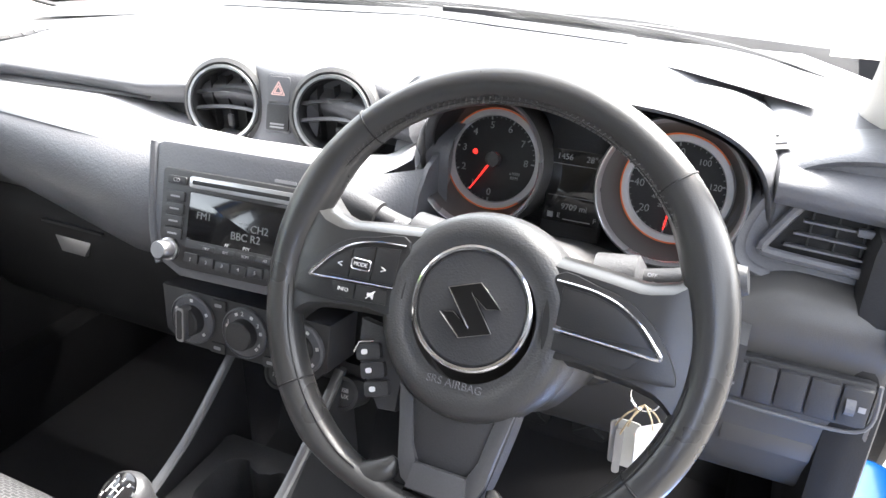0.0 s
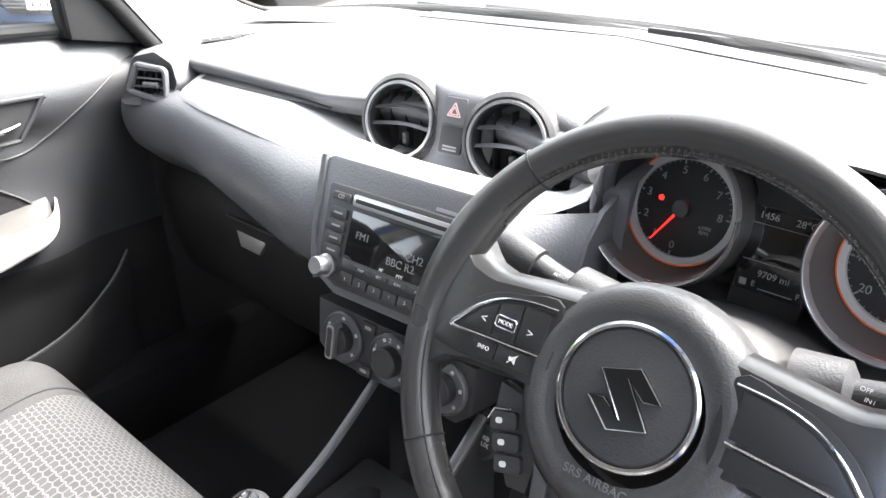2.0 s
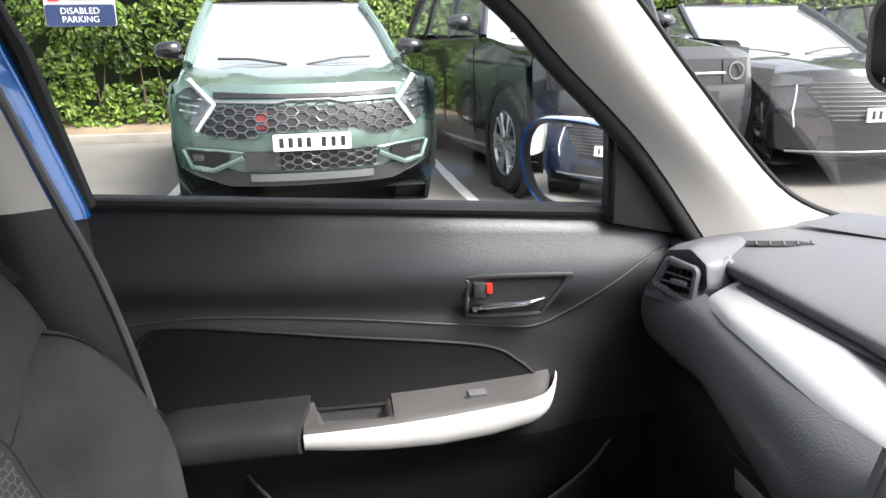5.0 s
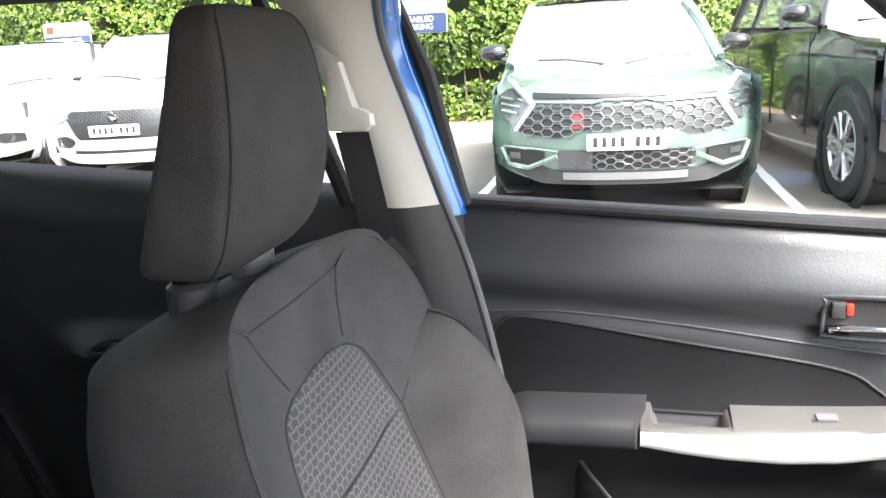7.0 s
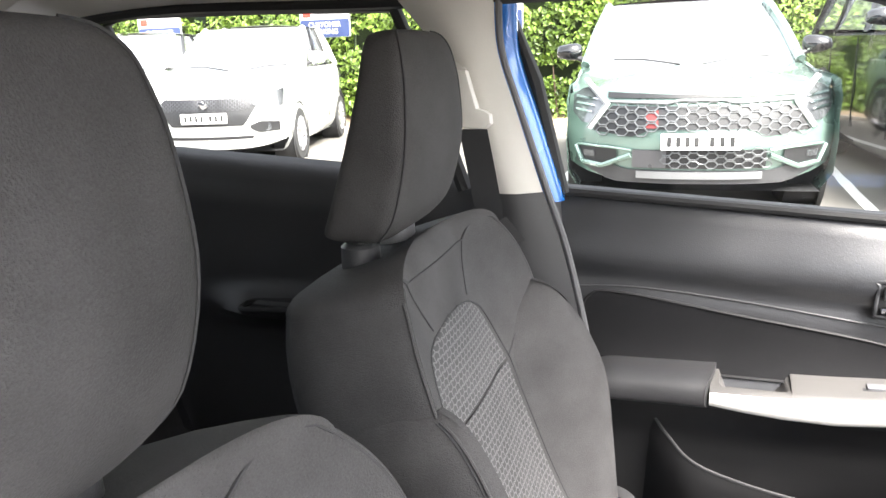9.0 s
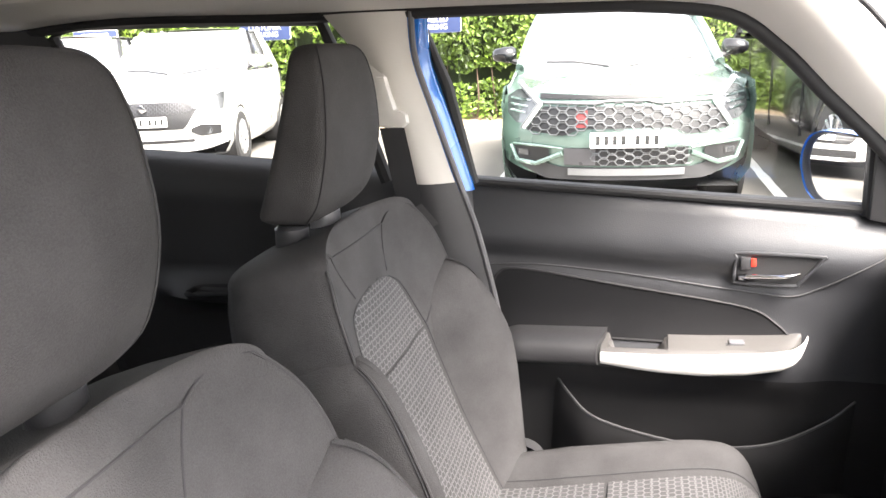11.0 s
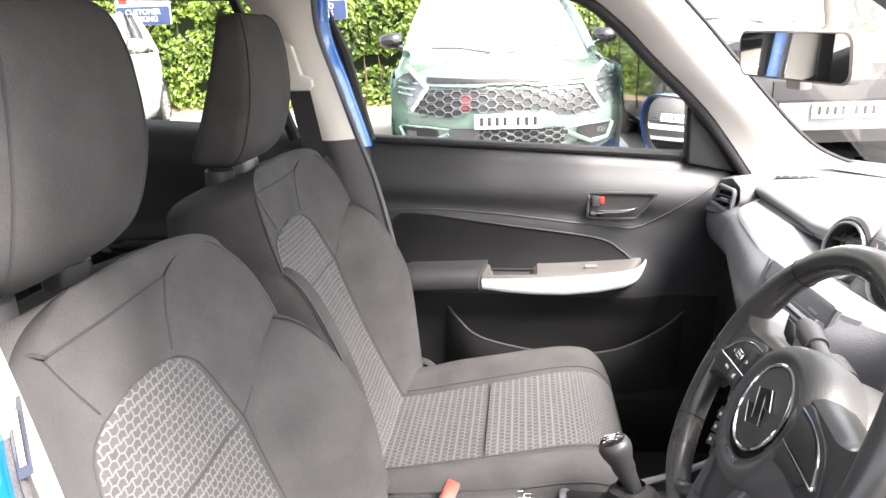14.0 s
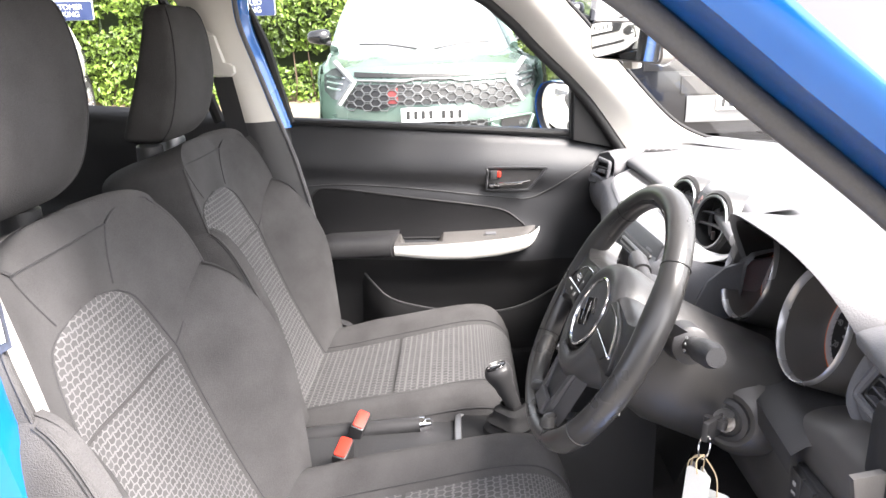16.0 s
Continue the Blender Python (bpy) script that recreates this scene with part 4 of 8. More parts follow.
part("trim_band", bm, SILVER, dash, "pale satin trim band")
# black strip over the band, standing in for the shade under the pad's edge
bm = bmesh.new()
grid(bm, across({-0.462: [(0.240, 0.9070), (0.229, 0.9030)], -0.40: [(0.241, 0.9095), (0.227, 0.9050)], -0.24: [(0.243, 0.9118), (0.230, 0.9085)], -0.19: [(0.244, 0.9090), (0.238, 0.9060)]}, 31, 0))
part("pad_shade_strip", bm, BLACK, dash, "dark strip for the shade below the upper pad")
bm = bmesh.new()
grid(bm, [[(x, 0.268, z) for z in (0.84, 0.875, 0.910)] for x in np.linspace(-0.29, -0.09, 9)])
part("vent_backing", bm, DARK, dash, "dark cavity behind the vents")
bm = bmesh.new()
grid(bm, [[(x, y, z) for y, z in ((0.30, 0.915), (0.262, 0.905), (0.250, 0.89), (0.246, 0.85), (0.240, 0.79))] for x in np.linspace(0.150, 0.215, 6)])
part("cluster_cheek", bm, DASH_LOW, dash, "charcoal panel beside the dials")

# lower pad, glovebox front
low_p = [(0.200, 0.884), (0.178, 0.868), (0.168, 0.835), (0.178, 0.795), (0.205, 0.765), (0.225, 0.745)]
low_e = [(0.224, 0.884), (0.200, 0.862), (0.182, 0.82), (0.172, 0.775), (0.176, 0.74), (0.19, 0.72)]
low_c = [(0.162, 0.884), (0.135, 0.862), (0.118, 0.82), (0.125, 0.775), (0.155, 0.74), (0.19, 0.72)]
bm = bmesh.new()
grid(bm, across({-0.60: [(0.215, 0.90)] + low_p[1:], -0.45: low_p, -0.16: low_c, -0.05: low_c, 0.135: low_c, 0.2: low_e}, 61, 30))
part("lower_pad", bm, DASH_LOW, dash, "charcoal lower pad")
bm = bmesh.new()
slab(bm, low_e + [(0.30, 0.72), (0.30, 0.90), (0.252, 0.893)], Matrix.Translation((0.204, 0, 0)) @ Matrix(((0, 0, 1, 0), (1, 0, 0, 0), (0, 1, 0, 0), (0, 0, 0, 1))), 0.006, 0.001)
part("inner_end", bm, DASH_LOW, dash, "charcoal side wall beside the dials")
bm = bmesh.new()
gb = [(0.22, 0.75), (0.232, 0.735), (0.215, 0.70), (0.222, 0.62), (0.25, 0.53), (0.34, 0.47)]
grid(bm, across({-0.60: gb, -0.12: gb}, 9, 24))
part("glovebox", bm, DARK, dash, "black glovebox lid")
bm = bmesh.new()
slab(bm, [(-0.040, 0.012), (0.036, 0.012), (0.022, -0.013), (-0.024, -0.013)], facing((-0.365, 0.212, 0.674), (0, -1, 0.25)), 0.012, 0.003)
part("glovebox_handle", bm, SATIN, dash, "grey glovebox latch handle")
bm = bmesh.new()
box(bm, (-0.36, 0.214, 0.705), (0.12, 0.006, 0.004), 0.001)
part("glovebox_seam", bm, BLACK, dash)

# ---- round vents ----


SLAT = material("slat_grey", (0.13, 0.13, 0.135), 0.3, 0.5)


def round_vent(x, y, z):
    v = thing("air_vent", "round dashboard air vent with grey ring and slats", "air vent", "round air vents")
    m = facing((x, y, z), (0.24, -1, 0.26))
    bm = bmesh.new()
    disc(bm, m, [(0.056, -0.075), (0.0545, -0.012), (0.052, 0.002), (0.047, 0.006), (0.0445, 0.004)], 48)
    part("collar", bm, SHROUD, v)
    bm = bmesh.new()
    disc(bm, m, [(0.0445, 0.004), (0.0435, 0.009), (0.0405, 0.009), (0.039, 0.002)], 48)
    part("ring", bm, SATIN, v, "satin grey ring")
    bm = bmesh.new()
    disc(bm, m, [(0.039, 0.006), (0.037, -0.03), (0.0, -0.035)], 48)
    part("duct", bm, DARK, v)
    for k, h in enumerate((0.011, -0.008)):
        w = math.sqrt(0.0385 ** 2 - h * h)
        bm = bmesh.new()
        rows = [[m @ Vector((u * w, h + 0.004 * (1 - u * u) + dz, dd)) for dz, dd in ((0.0018, -0.002), (-0.0018, 0.001), (-0.004, -0.02), (0.001, -0.02))] for u in np.linspace(-1, 1, 13)]
        grid(bm, rows, loop_u=True, caps=True)
        part("slat", bm, SLAT, v, "grey slat")
    for u in (-0.02, 0.0, 0.02):
        bm = bmesh.new()
        box(bm, m @ Vector((u, 0, -0.018)), (0.0015, 0.012, 0.066), 0.0005)
        part("vane", bm, DARK, v)
    bm = bmesh.new()
    box(bm, m @ Vector((0.006, -0.020, -0.003)), (0.006, 0.006, 0.014), 0.0015)
    part("thumb_tab", bm, BLACK, v)
    return v


round_vent(-0.073, 0.243, 0.915)
round_vent(0.076, 0.246, 0.919)
# moulding that carries the two vents
bm = bmesh.new()
rows = []
for x in np.linspace(-0.140, 0.142, 31):
    w = max(0, 1 - (abs(x - 0.001) / 0.141) ** 4)
    rows.append([(x, a, b) for a, b in spline([(0.36, 0.957), (0.30, 0.950 + 0.012 * w), (0.278, 0.942 + 0.014 * w), (0.272, 0.925 + 0.016 * w), (0.286, 0.90), (0.288, 0.878)], 18)])
grid(bm, rows)
part("vent_housing", bm, DASH_TOP, dash)
bm = bmesh.new()
rows = []
for x in np.linspace(-0.045, 0.048, 13):
    e_ = 0.014 * (abs(x - 0.0015) / 0.046) ** 2
    rows.append([(x, a + e_, b) for a, b in spline([(0.285, 0.962), (0.262, 0.958), (0.252, 0.945), (0.246, 0.922), (0.240, 0.895), (0.228, 0.874)], 14)])
grid(bm, rows)
part("vent_web", bm, DASH_TOP, dash)
hz = thing("hazard_switch", "grey hazard warning switch above an airbag lamp panel", "switch")
hm = facing((0.002, 0.247, 0.922), (0.12, -1, 0.32))
bm = bmesh.new()
slab(bm, rounded(0.034, 0.066, 0.004), hm, 0.01, 0.0015)
part("surround", bm, DASH_LOW, hz)
bm = bmesh.new()
slab(bm, rounded(0.029, 0.028, 0.003), hm @ Matrix.Translation((0, 0.0165, 0.003)), 0.004, 0.001)
part("button", bm, DASH_LOW, hz)
bm = bmesh.new()
slab(bm, rounded(0.029, 0.030, 0.003), hm @ Matrix.Translation((0, -0.0155, 0.002)), 0.004, 0.001)
part("lamp_panel", bm, BLACK, hz)
bm = bmesh.new()
for a in (0.0095, 0.0055):
    for k in range(3):
        t0, t1 = radians(90 + 120 * k), radians(210 + 120 * k)
        rod(bm, [hm @ Vector((a * math.cos(t0), 0.015 + a * math.sin(t0), 0.0035)), hm @ Vector((a * math.cos(t1), 0.015 + a * math.sin(t1), 0.0035))], 0.0007, 4)
part("triangle", bm, material("pale_red_print", (0.75, 0.5, 0.47), 0.5), hz, "pale red warning triangle")
bm = bmesh.new()
for k in (0, 1):
    slab(bm, rounded(0.018, 0.002, 0.0005), hm @ Matrix.Translation((0, -0.023 - 0.0035 * k, 0.0025)), 0.0005)
part("print", bm, GREY_PRINT, hz)

# ---- centre stack with the radio and heater controls ----
ST = facing((0.018, 0.128, 0.835), (0.06, -1, 0.40))
stack = thing("centre_stack", "charcoal centre stack panel around the radio", "control panel")
bm = bmesh.new()
slab(bm, [(-0.108, 0.062), (-0.098, 0.068), (0.098, 0.068), (0.108, 0.062), (0.100, -0.03), (0.086, -0.066), (0.06, -0.078), (-0.06, -0.078), (-0.086, -0.066), (-0.100, -0.03)], ST @ Matrix.Translation((0, 0, 0.002)), 0.05, 0.006)
part("fascia", bm, DASH_LOW, stack)
for s in (-1, 1):
    bm = bmesh.new()
    rod(bm, [ST @ Vector((s * x, y, 0.0)) for x, y in spline([(0.109, 0.066), (0.106, 0.02), (0.101, -0.03), (0.088, -0.067)], 14)], 0.005, 8)
    part("side_moulding", bm, DASH_LOW, stack)

radio = thing("car_radio", "black CD radio with a lit display and buttons", "radio")
R = ST @ Matrix.Translation((0, -0.012, 0.008))


def bit(name, w, h, r, x, y, z, depth, mat, parent, label="", bevel=0.0008, frame_=None):
    bm = bmesh.new()
    slab(bm, rounded(w, h, r, 4), (frame_ or R) @ Matrix.Translation((x, y, z)), depth, bevel)
    return part(name, bm, mat, parent, label)


bm = bmesh.new()
slab(bm, [(-0.088, 0.049), (-0.085, 0.052), (0.085, 0.052), (0.088, 0.049), (0.086, -0.02), (0.078, -0.046), (0.055, -0.055), (-0.055, -0.055), (-0.078, -0.046), (-0.086, -0.02)], R, 0.01, 0.003)
part("body", bm, BLACK, radio)
bit("slot_frame", 0.128, 0.0125, 0.003, 0.014, 0.0405, 0.003, 0.006, SATIN, radio, "grey CD slot frame")
bit("slot", 0.120, 0.0045, 0.001, 0.014, 0.0405, 0.0036, 0.004, DARK, radio)
bit("display", 0.125, 0.052, 0.002, 0.014, 0.004, 0.002, 0.004, GLOSS, radio, "black glass display")
bit("lower_frame", 0.125, 0.010, 0.002, 0.014, -0.0265, 0.0025, 0.004, BLACK, radio)
for k in range(4):
    bit("side_button", 0.024, 0.0115, 0.002, -0.067, 0.0225 - 0.0135 * k, 0.0025, 0.004, BLACK, radio)
    bit("button_mark", 0.012, 0.0018, 0.0004, -0.067, 0.0225 - 0.0135 * k, 0.0029, 0.0005, GREY_PRINT, radio, bevel=0)
bit("side_button", 0.024, 0.0085, 0.002, -0.067, 0.040, 0.0025, 0.004, BLACK, radio)
text("button_text", "CD", R @ Matrix.Translation((-0.067, 0.040, 0.003)), 0.006, GREY_PRINT, radio)
bm = bmesh.new()
disc(bm, R @ Matrix.Translation((-0.070, -0.036, 0)), [(0.0125, -0.004), (0.0125, 0.003), (0.0105, 0.004), (0.0100, 0.018), (0.0088, 0.0195), (0.0, 0.0195)], 28)
part("volume_knob", bm, SATIN, radio, "grey volume knob")
for k in range(6):
    bit("preset_button", 0.0185, 0.011, 0.002, -0.040 + 0.0205 * k, -0.0425 - 0.0015 * math.cos(k - 2.5), 0.0025, 0.004, BLACK, radio)
    text("button_text", str(k + 1), R @ Matrix.Translation((-0.040 + 0.0205 * k, -0.0425, 0.003)), 0.0055, GREY_PRINT, radio)
for k, (wd, wd2) in enumerate((("DISP", ""), ("RPT", "AF"), ("RDM", "PTY"), ("AS", ""))):
    bit("menu_button", 0.0215, 0.0065, 0.0015, -0.020 + 0.0245 * k, -0.0275, 0.0035, 0.003, BLACK, radio)
    text("button_text", wd, R @ Matrix.Translation((-0.020 + 0.0245 * k, -0.0275, 0.004)), 0.0042, GREY_PRINT, radio)
    if wd2:
        text("button_text", wd2, R @ Matrix.Translation((-0.020 + 0.0245 * k, -0.0195, 0.003)), 0.0048, WHITE_PRINT, radio)
for wd, u, v_, sz in (("FM1", -0.028, 0.006, 0.011), ("CH2", 0.042, 0.002, 0.0115), ("BBC R2", 0.026, -0.0085, 0.0115)):
    text("display_text", wd, R @ Matrix.Translation((u, v_, 0.0022)), sz, LAMP_WHITE, radio)
bm = bmesh.new()
for u in (0.018, 0.024):
    slab(bm, rounded(0.003, 0.001, 0.0003), R @ Matrix.Translation((u, 0.006, 0.0024)), 0.0003)
part("display_dash", bm, LAMP_WHITE, radio)
bm = bmesh.new()
slab(bm, rounded(0.026, 0.0035, 0.001), R @ Matrix.Translation((0.062, 0.056, -0.005)), 0.001)
part("wordmark_bar", bm, GREY_PRINT, radio, "pale printed bar")

heater = thing("heater_controls", "black heater panel with three round dials", "control panel")
HV = facing((0.020, 0.118, 0.690), (0.03, -1, 0.22))
bm = bmesh.new()
slab(bm, [(-0.120, 0.036), (0.112, 0.036), (0.110, -0.02), (0.095, -0.034), (-0.09, -0.034), (-0.114, -0.02)], HV, 0.06, 0.005)
part("panel", bm, BLACK, heater)
for k in range(3):
    f = HV @ Matrix.Translation((-0.072 + 0.074 * k, 0.002, 0.001))
    bm = bmesh.new()
    disc(bm, f, [(0.0305, -0.004), (0.0305, 0.003), (0.0285, 0.005), (0.0275, 0.003), (0.0, 0.003)], 36)
    part("dial_face", bm, DASH_LOW, heater)
    d = new("dial")
    d.parent = heater
    bm = bmesh.new()
    disc(bm, f, [(0.018, 0.003), (0.0175, 0.014), (0.016, 0.0155), (0.0, 0.0155)], 32)
    part("knob", bm, BLACK, d)
    if k == 0:
        bm = bmesh.new()
        slab(bm, rounded(0.0115, 0.042, 0.004), f @ Matrix.Translation((0, 0, 0.024)), 0.014, 0.002)
        part("grip", bm, SATIN, d, "grey grip bar")
        bm = bmesh.new()
        slab(bm, rounded(0.008, 0.036, 0.003), f @ Matrix.Translation((0, 0, 0.0245)), 0.004, 0.001)
        part("grip_face", bm, BLACK, d)
    for a in range(-130, 131, 52 if k else 65):
        bm = bmesh.new()
        p = f @ Matrix.Rotation(radians(a), 4, "Z") @ Matrix.Translation((0, 0.0235, 0.0038))
        slab(bm, rounded(0.004, 0.0036, 0.0005), p, 0.0006)
        part("dial_mark", bm, WHITE_PRINT, d)
for k, t in enumerate("01234"):
    a = radians(215 - 60 * k)
    text("dial_text", t, HV @ Matrix.Translation((0.002 + 0.0235 * math.cos(a), 0.002 + 0.0235 * math.sin(a), 0.0048)), 0.0075, WHITE_PRINT, heater)
bm = bmesh.new()
rod(bm, [HV @ Vector((0.076 + 0.026 * math.cos(a), 0.002 + 0.026 * math.sin(a), 0.0045)) for a in np.linspace(2.2, 4.4, 14)], 0.0018, 6)
part("cold_arc", bm, material("blue_print", (0.02, 0.2, 0.6), 0.5), heater, "blue cold arc")
for x, y, t in ((-0.035, 0.027, ""), (0.040, 0.027, "A/C"), (-0.036, -0.026, ""), (0.038, -0.026, "")):
    bit("push_button", 0.021, 0.0125, 0.002, x, y, 0.003, 0.004, BLACK, heater, frame_=HV)
    if t:
        text("button_text", t, HV @ Matrix.Translation((x - 0.002, y, 0.0035)), 0.006, GREY_PRINT, heater)
        bit("lamp", 0.0025, 0.0025, 0.001, x + 0.0075, y, 0.0033, 0.001, LAMP_RED, heater, "lit red lamp", 0, HV)
    else:
        bit("button_mark", 0.010, 0.004, 0.0015, x, y, 0.0033, 0.0004, GREY_PRINT, heater, "", 0, HV)

# ---- centre console ----
console = thing("centre_console", "black centre console with cup holders and tray", "console")
CX, CW = 0.052, 0.072
for s in (-1, 1):
    bm = bmesh.new()
    grid(bm, [[(CX + s * (CW + 0.018), y, zb), (CX + s * (CW + 0.008), y, zt), (CX + s * CW, y, zt + 0.004)] for y, zb, zt in ((0.16, 0.30, 0.655), (0.0, 0.27, 0.545), (-0.12, 0.27, 0.52), (-0.5, 0.27, 0.50))])
    part("side", bm, BLACK, console)
    bm = bmesh.new()
    rod(bm, spline([(CX + s * CW, 0.15, 0.650), (CX + s * CW, 0.05, 0.582), (CX + s * CW, -0.04, 0.546), (CX + s * CW, -0.12, 0.524)], 16), 0.006, 8, 0.8)
    part("rail", bm, RAIL, console, "grey satin edge rail")
bm = bmesh.new()
grid(bm, [[(CX - CW, y, z), (CX + CW, y, z)] for y, z in ((0.25, 0.60), (0.20, 0.47), (0.12, 0.455), (-0.02, 0.455))])
part("tray", bm, DARK, console)
bm = bmesh.new()
grid(bm, [[(CX - CW, y, z), (CX + CW, y, z)] for y, z in ((-0.02, 0.455), (-0.03, 0.53), (-0.16, 0.522), (-0.5, 0.50), (-0.52, 0.3))])
part("top", bm, BLACK, console)
# cup tray: one rounded well with two pockets, a nib between them
bm = bmesh.new()
hx, hy_, cy0 = 0.050, 0.042, 0.044
outer, rim_, well, foot = [], [], [], []
for a in np.linspace(0, 2 * math.pi, 72, endpoint=False):
    c_, s_ = math.cos(a), math.sin(a)
    k = min(CW / max(abs(c_), 1e-6), (0.066 if s_ > 0 else 0.062) / max(abs(s_), 1e-6))
    outer.append((CX + k * c_, cy0 + k * s_, 0.531 + 0.10 * max(0, k * s_ - 0.03)))
    nib = 1 - 0.34 * math.exp(-((a - math.pi / 2) / 0.13) ** 2) - 0.30 * math.exp(-((a - 1.5 * math.pi) / 0.13) ** 2)
    px, py = hx * math.copysign(abs(c_) ** 0.5, c_), hy_ * math.copysign(abs(s_) ** 0.5, s_) * nib
    rim_.append((CX + px, cy0 + py, 0.530))
    well.append((CX + px * 0.97, cy0 + py * 0.97, 0.526))
    foot.append((CX + px * 0.90, cy0 + py * 0.90, 0.462))
grid(bm, [outer, [tuple((np.array(p) * 0.25 + np.array(q) * 0.75)) for p, q in zip(outer, rim_)], rim_, well, foot, [(CX, cy0, 0.460)] * 72], loop_u=True)
bmesh.ops.remove_doubles(bm, verts=bm.verts[:], dist=1e-5)
part("cup_tray", bm, BLACK, console, "black twin cup tray")
bm = bmesh.new()
grid(bm, [[(CX - 0.11, y, z), (CX + 0.10, y, z)] for y, z in ((0.15, 0.665), (0.165, 0.62), (0.21, 0.585), (0.26, 0.58))])
part("socket_panel", bm, BLACK, console)
for x, w in ((0.045, "12V\n120W"), (0.135, "USB\nAUX")):
    so = new("socket")
    so.parent = console
    f = facing((x, 0.140, 0.628), (0, -1, 0.45))
    bm = bmesh.new()
    disc(bm, f, [(0.021, -0.03), (0.020, 0.003), (0.0165, 0.004), (0.015, 0.001), (0.0, 0.001)], 28)
    part("socket_ring", bm, BLACK, so)
    text("socket_text", w, f @ Matrix.Translation((0, 0, 0.0016)), 0.007, WHITE_PRINT, so)

# gear lever
gear = thing("gear_lever", "black gear lever with a round knob and gaiter", "gear lever")
gb_ = Vector((0.058, -0.045, 0.530))
gk = Vector((0.045, -0.098, 0.652))
bm = bmesh.new()
rod(bm, [(0.043 + x, -0.095 + y, 0.531) for x, y in rounded(0.128, 0.146, 0.018)], 0.0065, 8, 0.6, close=True)
part("surround", bm, SATIN, gear, "satin silver surround")
bm = bmesh.new()
box(bm, (0.043, -0.095, 0.5275), (0.128, 0.146, 0.008), 0.003)
part("base_plate", bm, DARK, gear)
bm = bmesh.new()
rows = []
for k in np.linspace(0, 1, 9):
    c = Vector((0.052, -0.062, 0.534)).lerp(gb_.lerp(gk, 0.5), k ** 0.8)
    rr = 0.040 * (1 - k) ** 0.8 + 0.016 + 0.004 * math.sin(k * 20)
    rows.append([c + Vector((rr * math.cos(a) * (1 + 0.1 * math.cos(4 * a)), rr * math.sin(a) * (1 + 0.1 * math.cos(4 * a)), 0)) for a in np.linspace(0, 2 * math.pi, 20, endpoint=False)])
grid(bm, rows, loop_u=True)
part("gaiter", bm, RUBBER, gear, "creased black gaiter")
kf = Matrix.Translation(gk) @ (gk - gb_).to_track_quat("Z", "Y").to_matrix().to_4x4()
bm = bmesh.new()
disc(bm, kf, [(0.013, -0.078), (0.0145, -0.05), (0.017, -0.042), (0.0175, -0.03), (0.024, -0.012), (0.0245, -0.003), (0.022, 0.004), (0.017, 0.007)], 32)
part("knob", bm, BLACK, gear)
bm = bmesh.new()
disc(bm, kf, [(0.0195, 0.004), (0.018, 0.008), (0.013, 0.0105), (0.0, 0.0115)], 32)
part("knob_cap", bm, GLOSS, gear, "glossy cap with shift pattern")
bm = bmesh.new()
for x in (-0.007, 0.0, 0.007):
    rod(bm, [kf @ Vector((x, -0.006, 0.0115)), kf @ Vector((x, 0.006, 0.0115))], 0.0006, 4)
rod(bm, [kf @ Vector((-0.007, 0, 0.0118)), kf @ Vector((0.007, 0, 0.0118))], 0.0006, 4)
part("shift_pattern", bm, WHITE_PRINT, gear)
for t, x, y in (("1", -0.0095, 0.0095), ("3", 0, 0.0105), ("5", 0.0095, 0.0095), ("2", -0.0095, -0.0095), ("4", 0, -0.0105), ("R", 0.0095, -0.0095)):
    text("gear_number", t, kf @ Matrix.Translation((x, y, 0.0105)), 0.005, WHITE_PRINT, gear)

# ---- instrument cluster under its hood ----
cluster = thing("instrument_cluster", "black instrument cluster with two dials under a hood", "instrument cluster")


def arch(y, w, h, n=36, zc=0.85, xc=0.360):
    """A hood-shaped arc across the car."""
    out = []
    for a in np.linspace(0, math.pi, n):
        c, s_ = math.cos(a), math.sin(a)
        out.append((xc - w * math.copysign(abs(c) ** 0.62, c), y + 0.065 * (1 - s_), zc + h * abs(s_) ** 0.72))
    return out


bm = bmesh.new()
grid(bm, [arch(0.330, 0.168, 0.108), arch(0.26, 0.168, 0.120), arch(0.212, 0.170, 0.130), arch(0.203, 0.173, 0.134), arch(0.200, 0.176, 0.137), arch(0.206, 0.179, 0.139), arch(0.25, 0.186, 0.135), arch(0.32, 0.196, 0.124), arch(0.42, 0.205, 0.105), arch(0.50, 0.21, 0.085)])
part("hood", bm, DASH_TOP, cluster, "soft grey cluster hood")
bm = bmesh.new()
grid(bm, [arch(0.328, 0.1665, 0.1065), arch(0.26, 0.1665, 0.1185), arch(0.208, 0.1685, 0.1285)])
part("hood_lining", bm, DARK, cluster, "matt black hood lining")
CN = (0, -1, 0.30)
bm = bmesh.new()
slab(bm, [(-0.165, -0.075), (0.165, -0.075), (0.165, 0.03), (0.14, 0.066), (-0.14, 0.066), (-0.165, 0.03)], facing((0.355, 0.304, 0.885), CN), 0.012)
part("back_panel", bm, DARK, cluster)
bm = bmesh.new()
slab(bm, [(-0.031, -0.072), (0.031, -0.072), (0.031, 0.035), (0.052, 0.072), (-0.052, 0.072), (-0.031, 0.035)], facing((0.349, 0.2745, 0.885), CN), 0.01, 0.001)
part("centre_panel", bm, DARK, cluster)
bm = bmesh.new()
grid(bm, [[(0.349 + u * 0.19, y, z + 0.012 * math.cos(u * 2.2)) for u in np.linspace(-1, 1, 21)] for y, z in ((0.30, 0.812), (0.235, 0.808), (0.20, 0.803), (0.185, 0.793), (0.185, 0.770))])
part("lower_shelf", bm, BLACK, cluster)


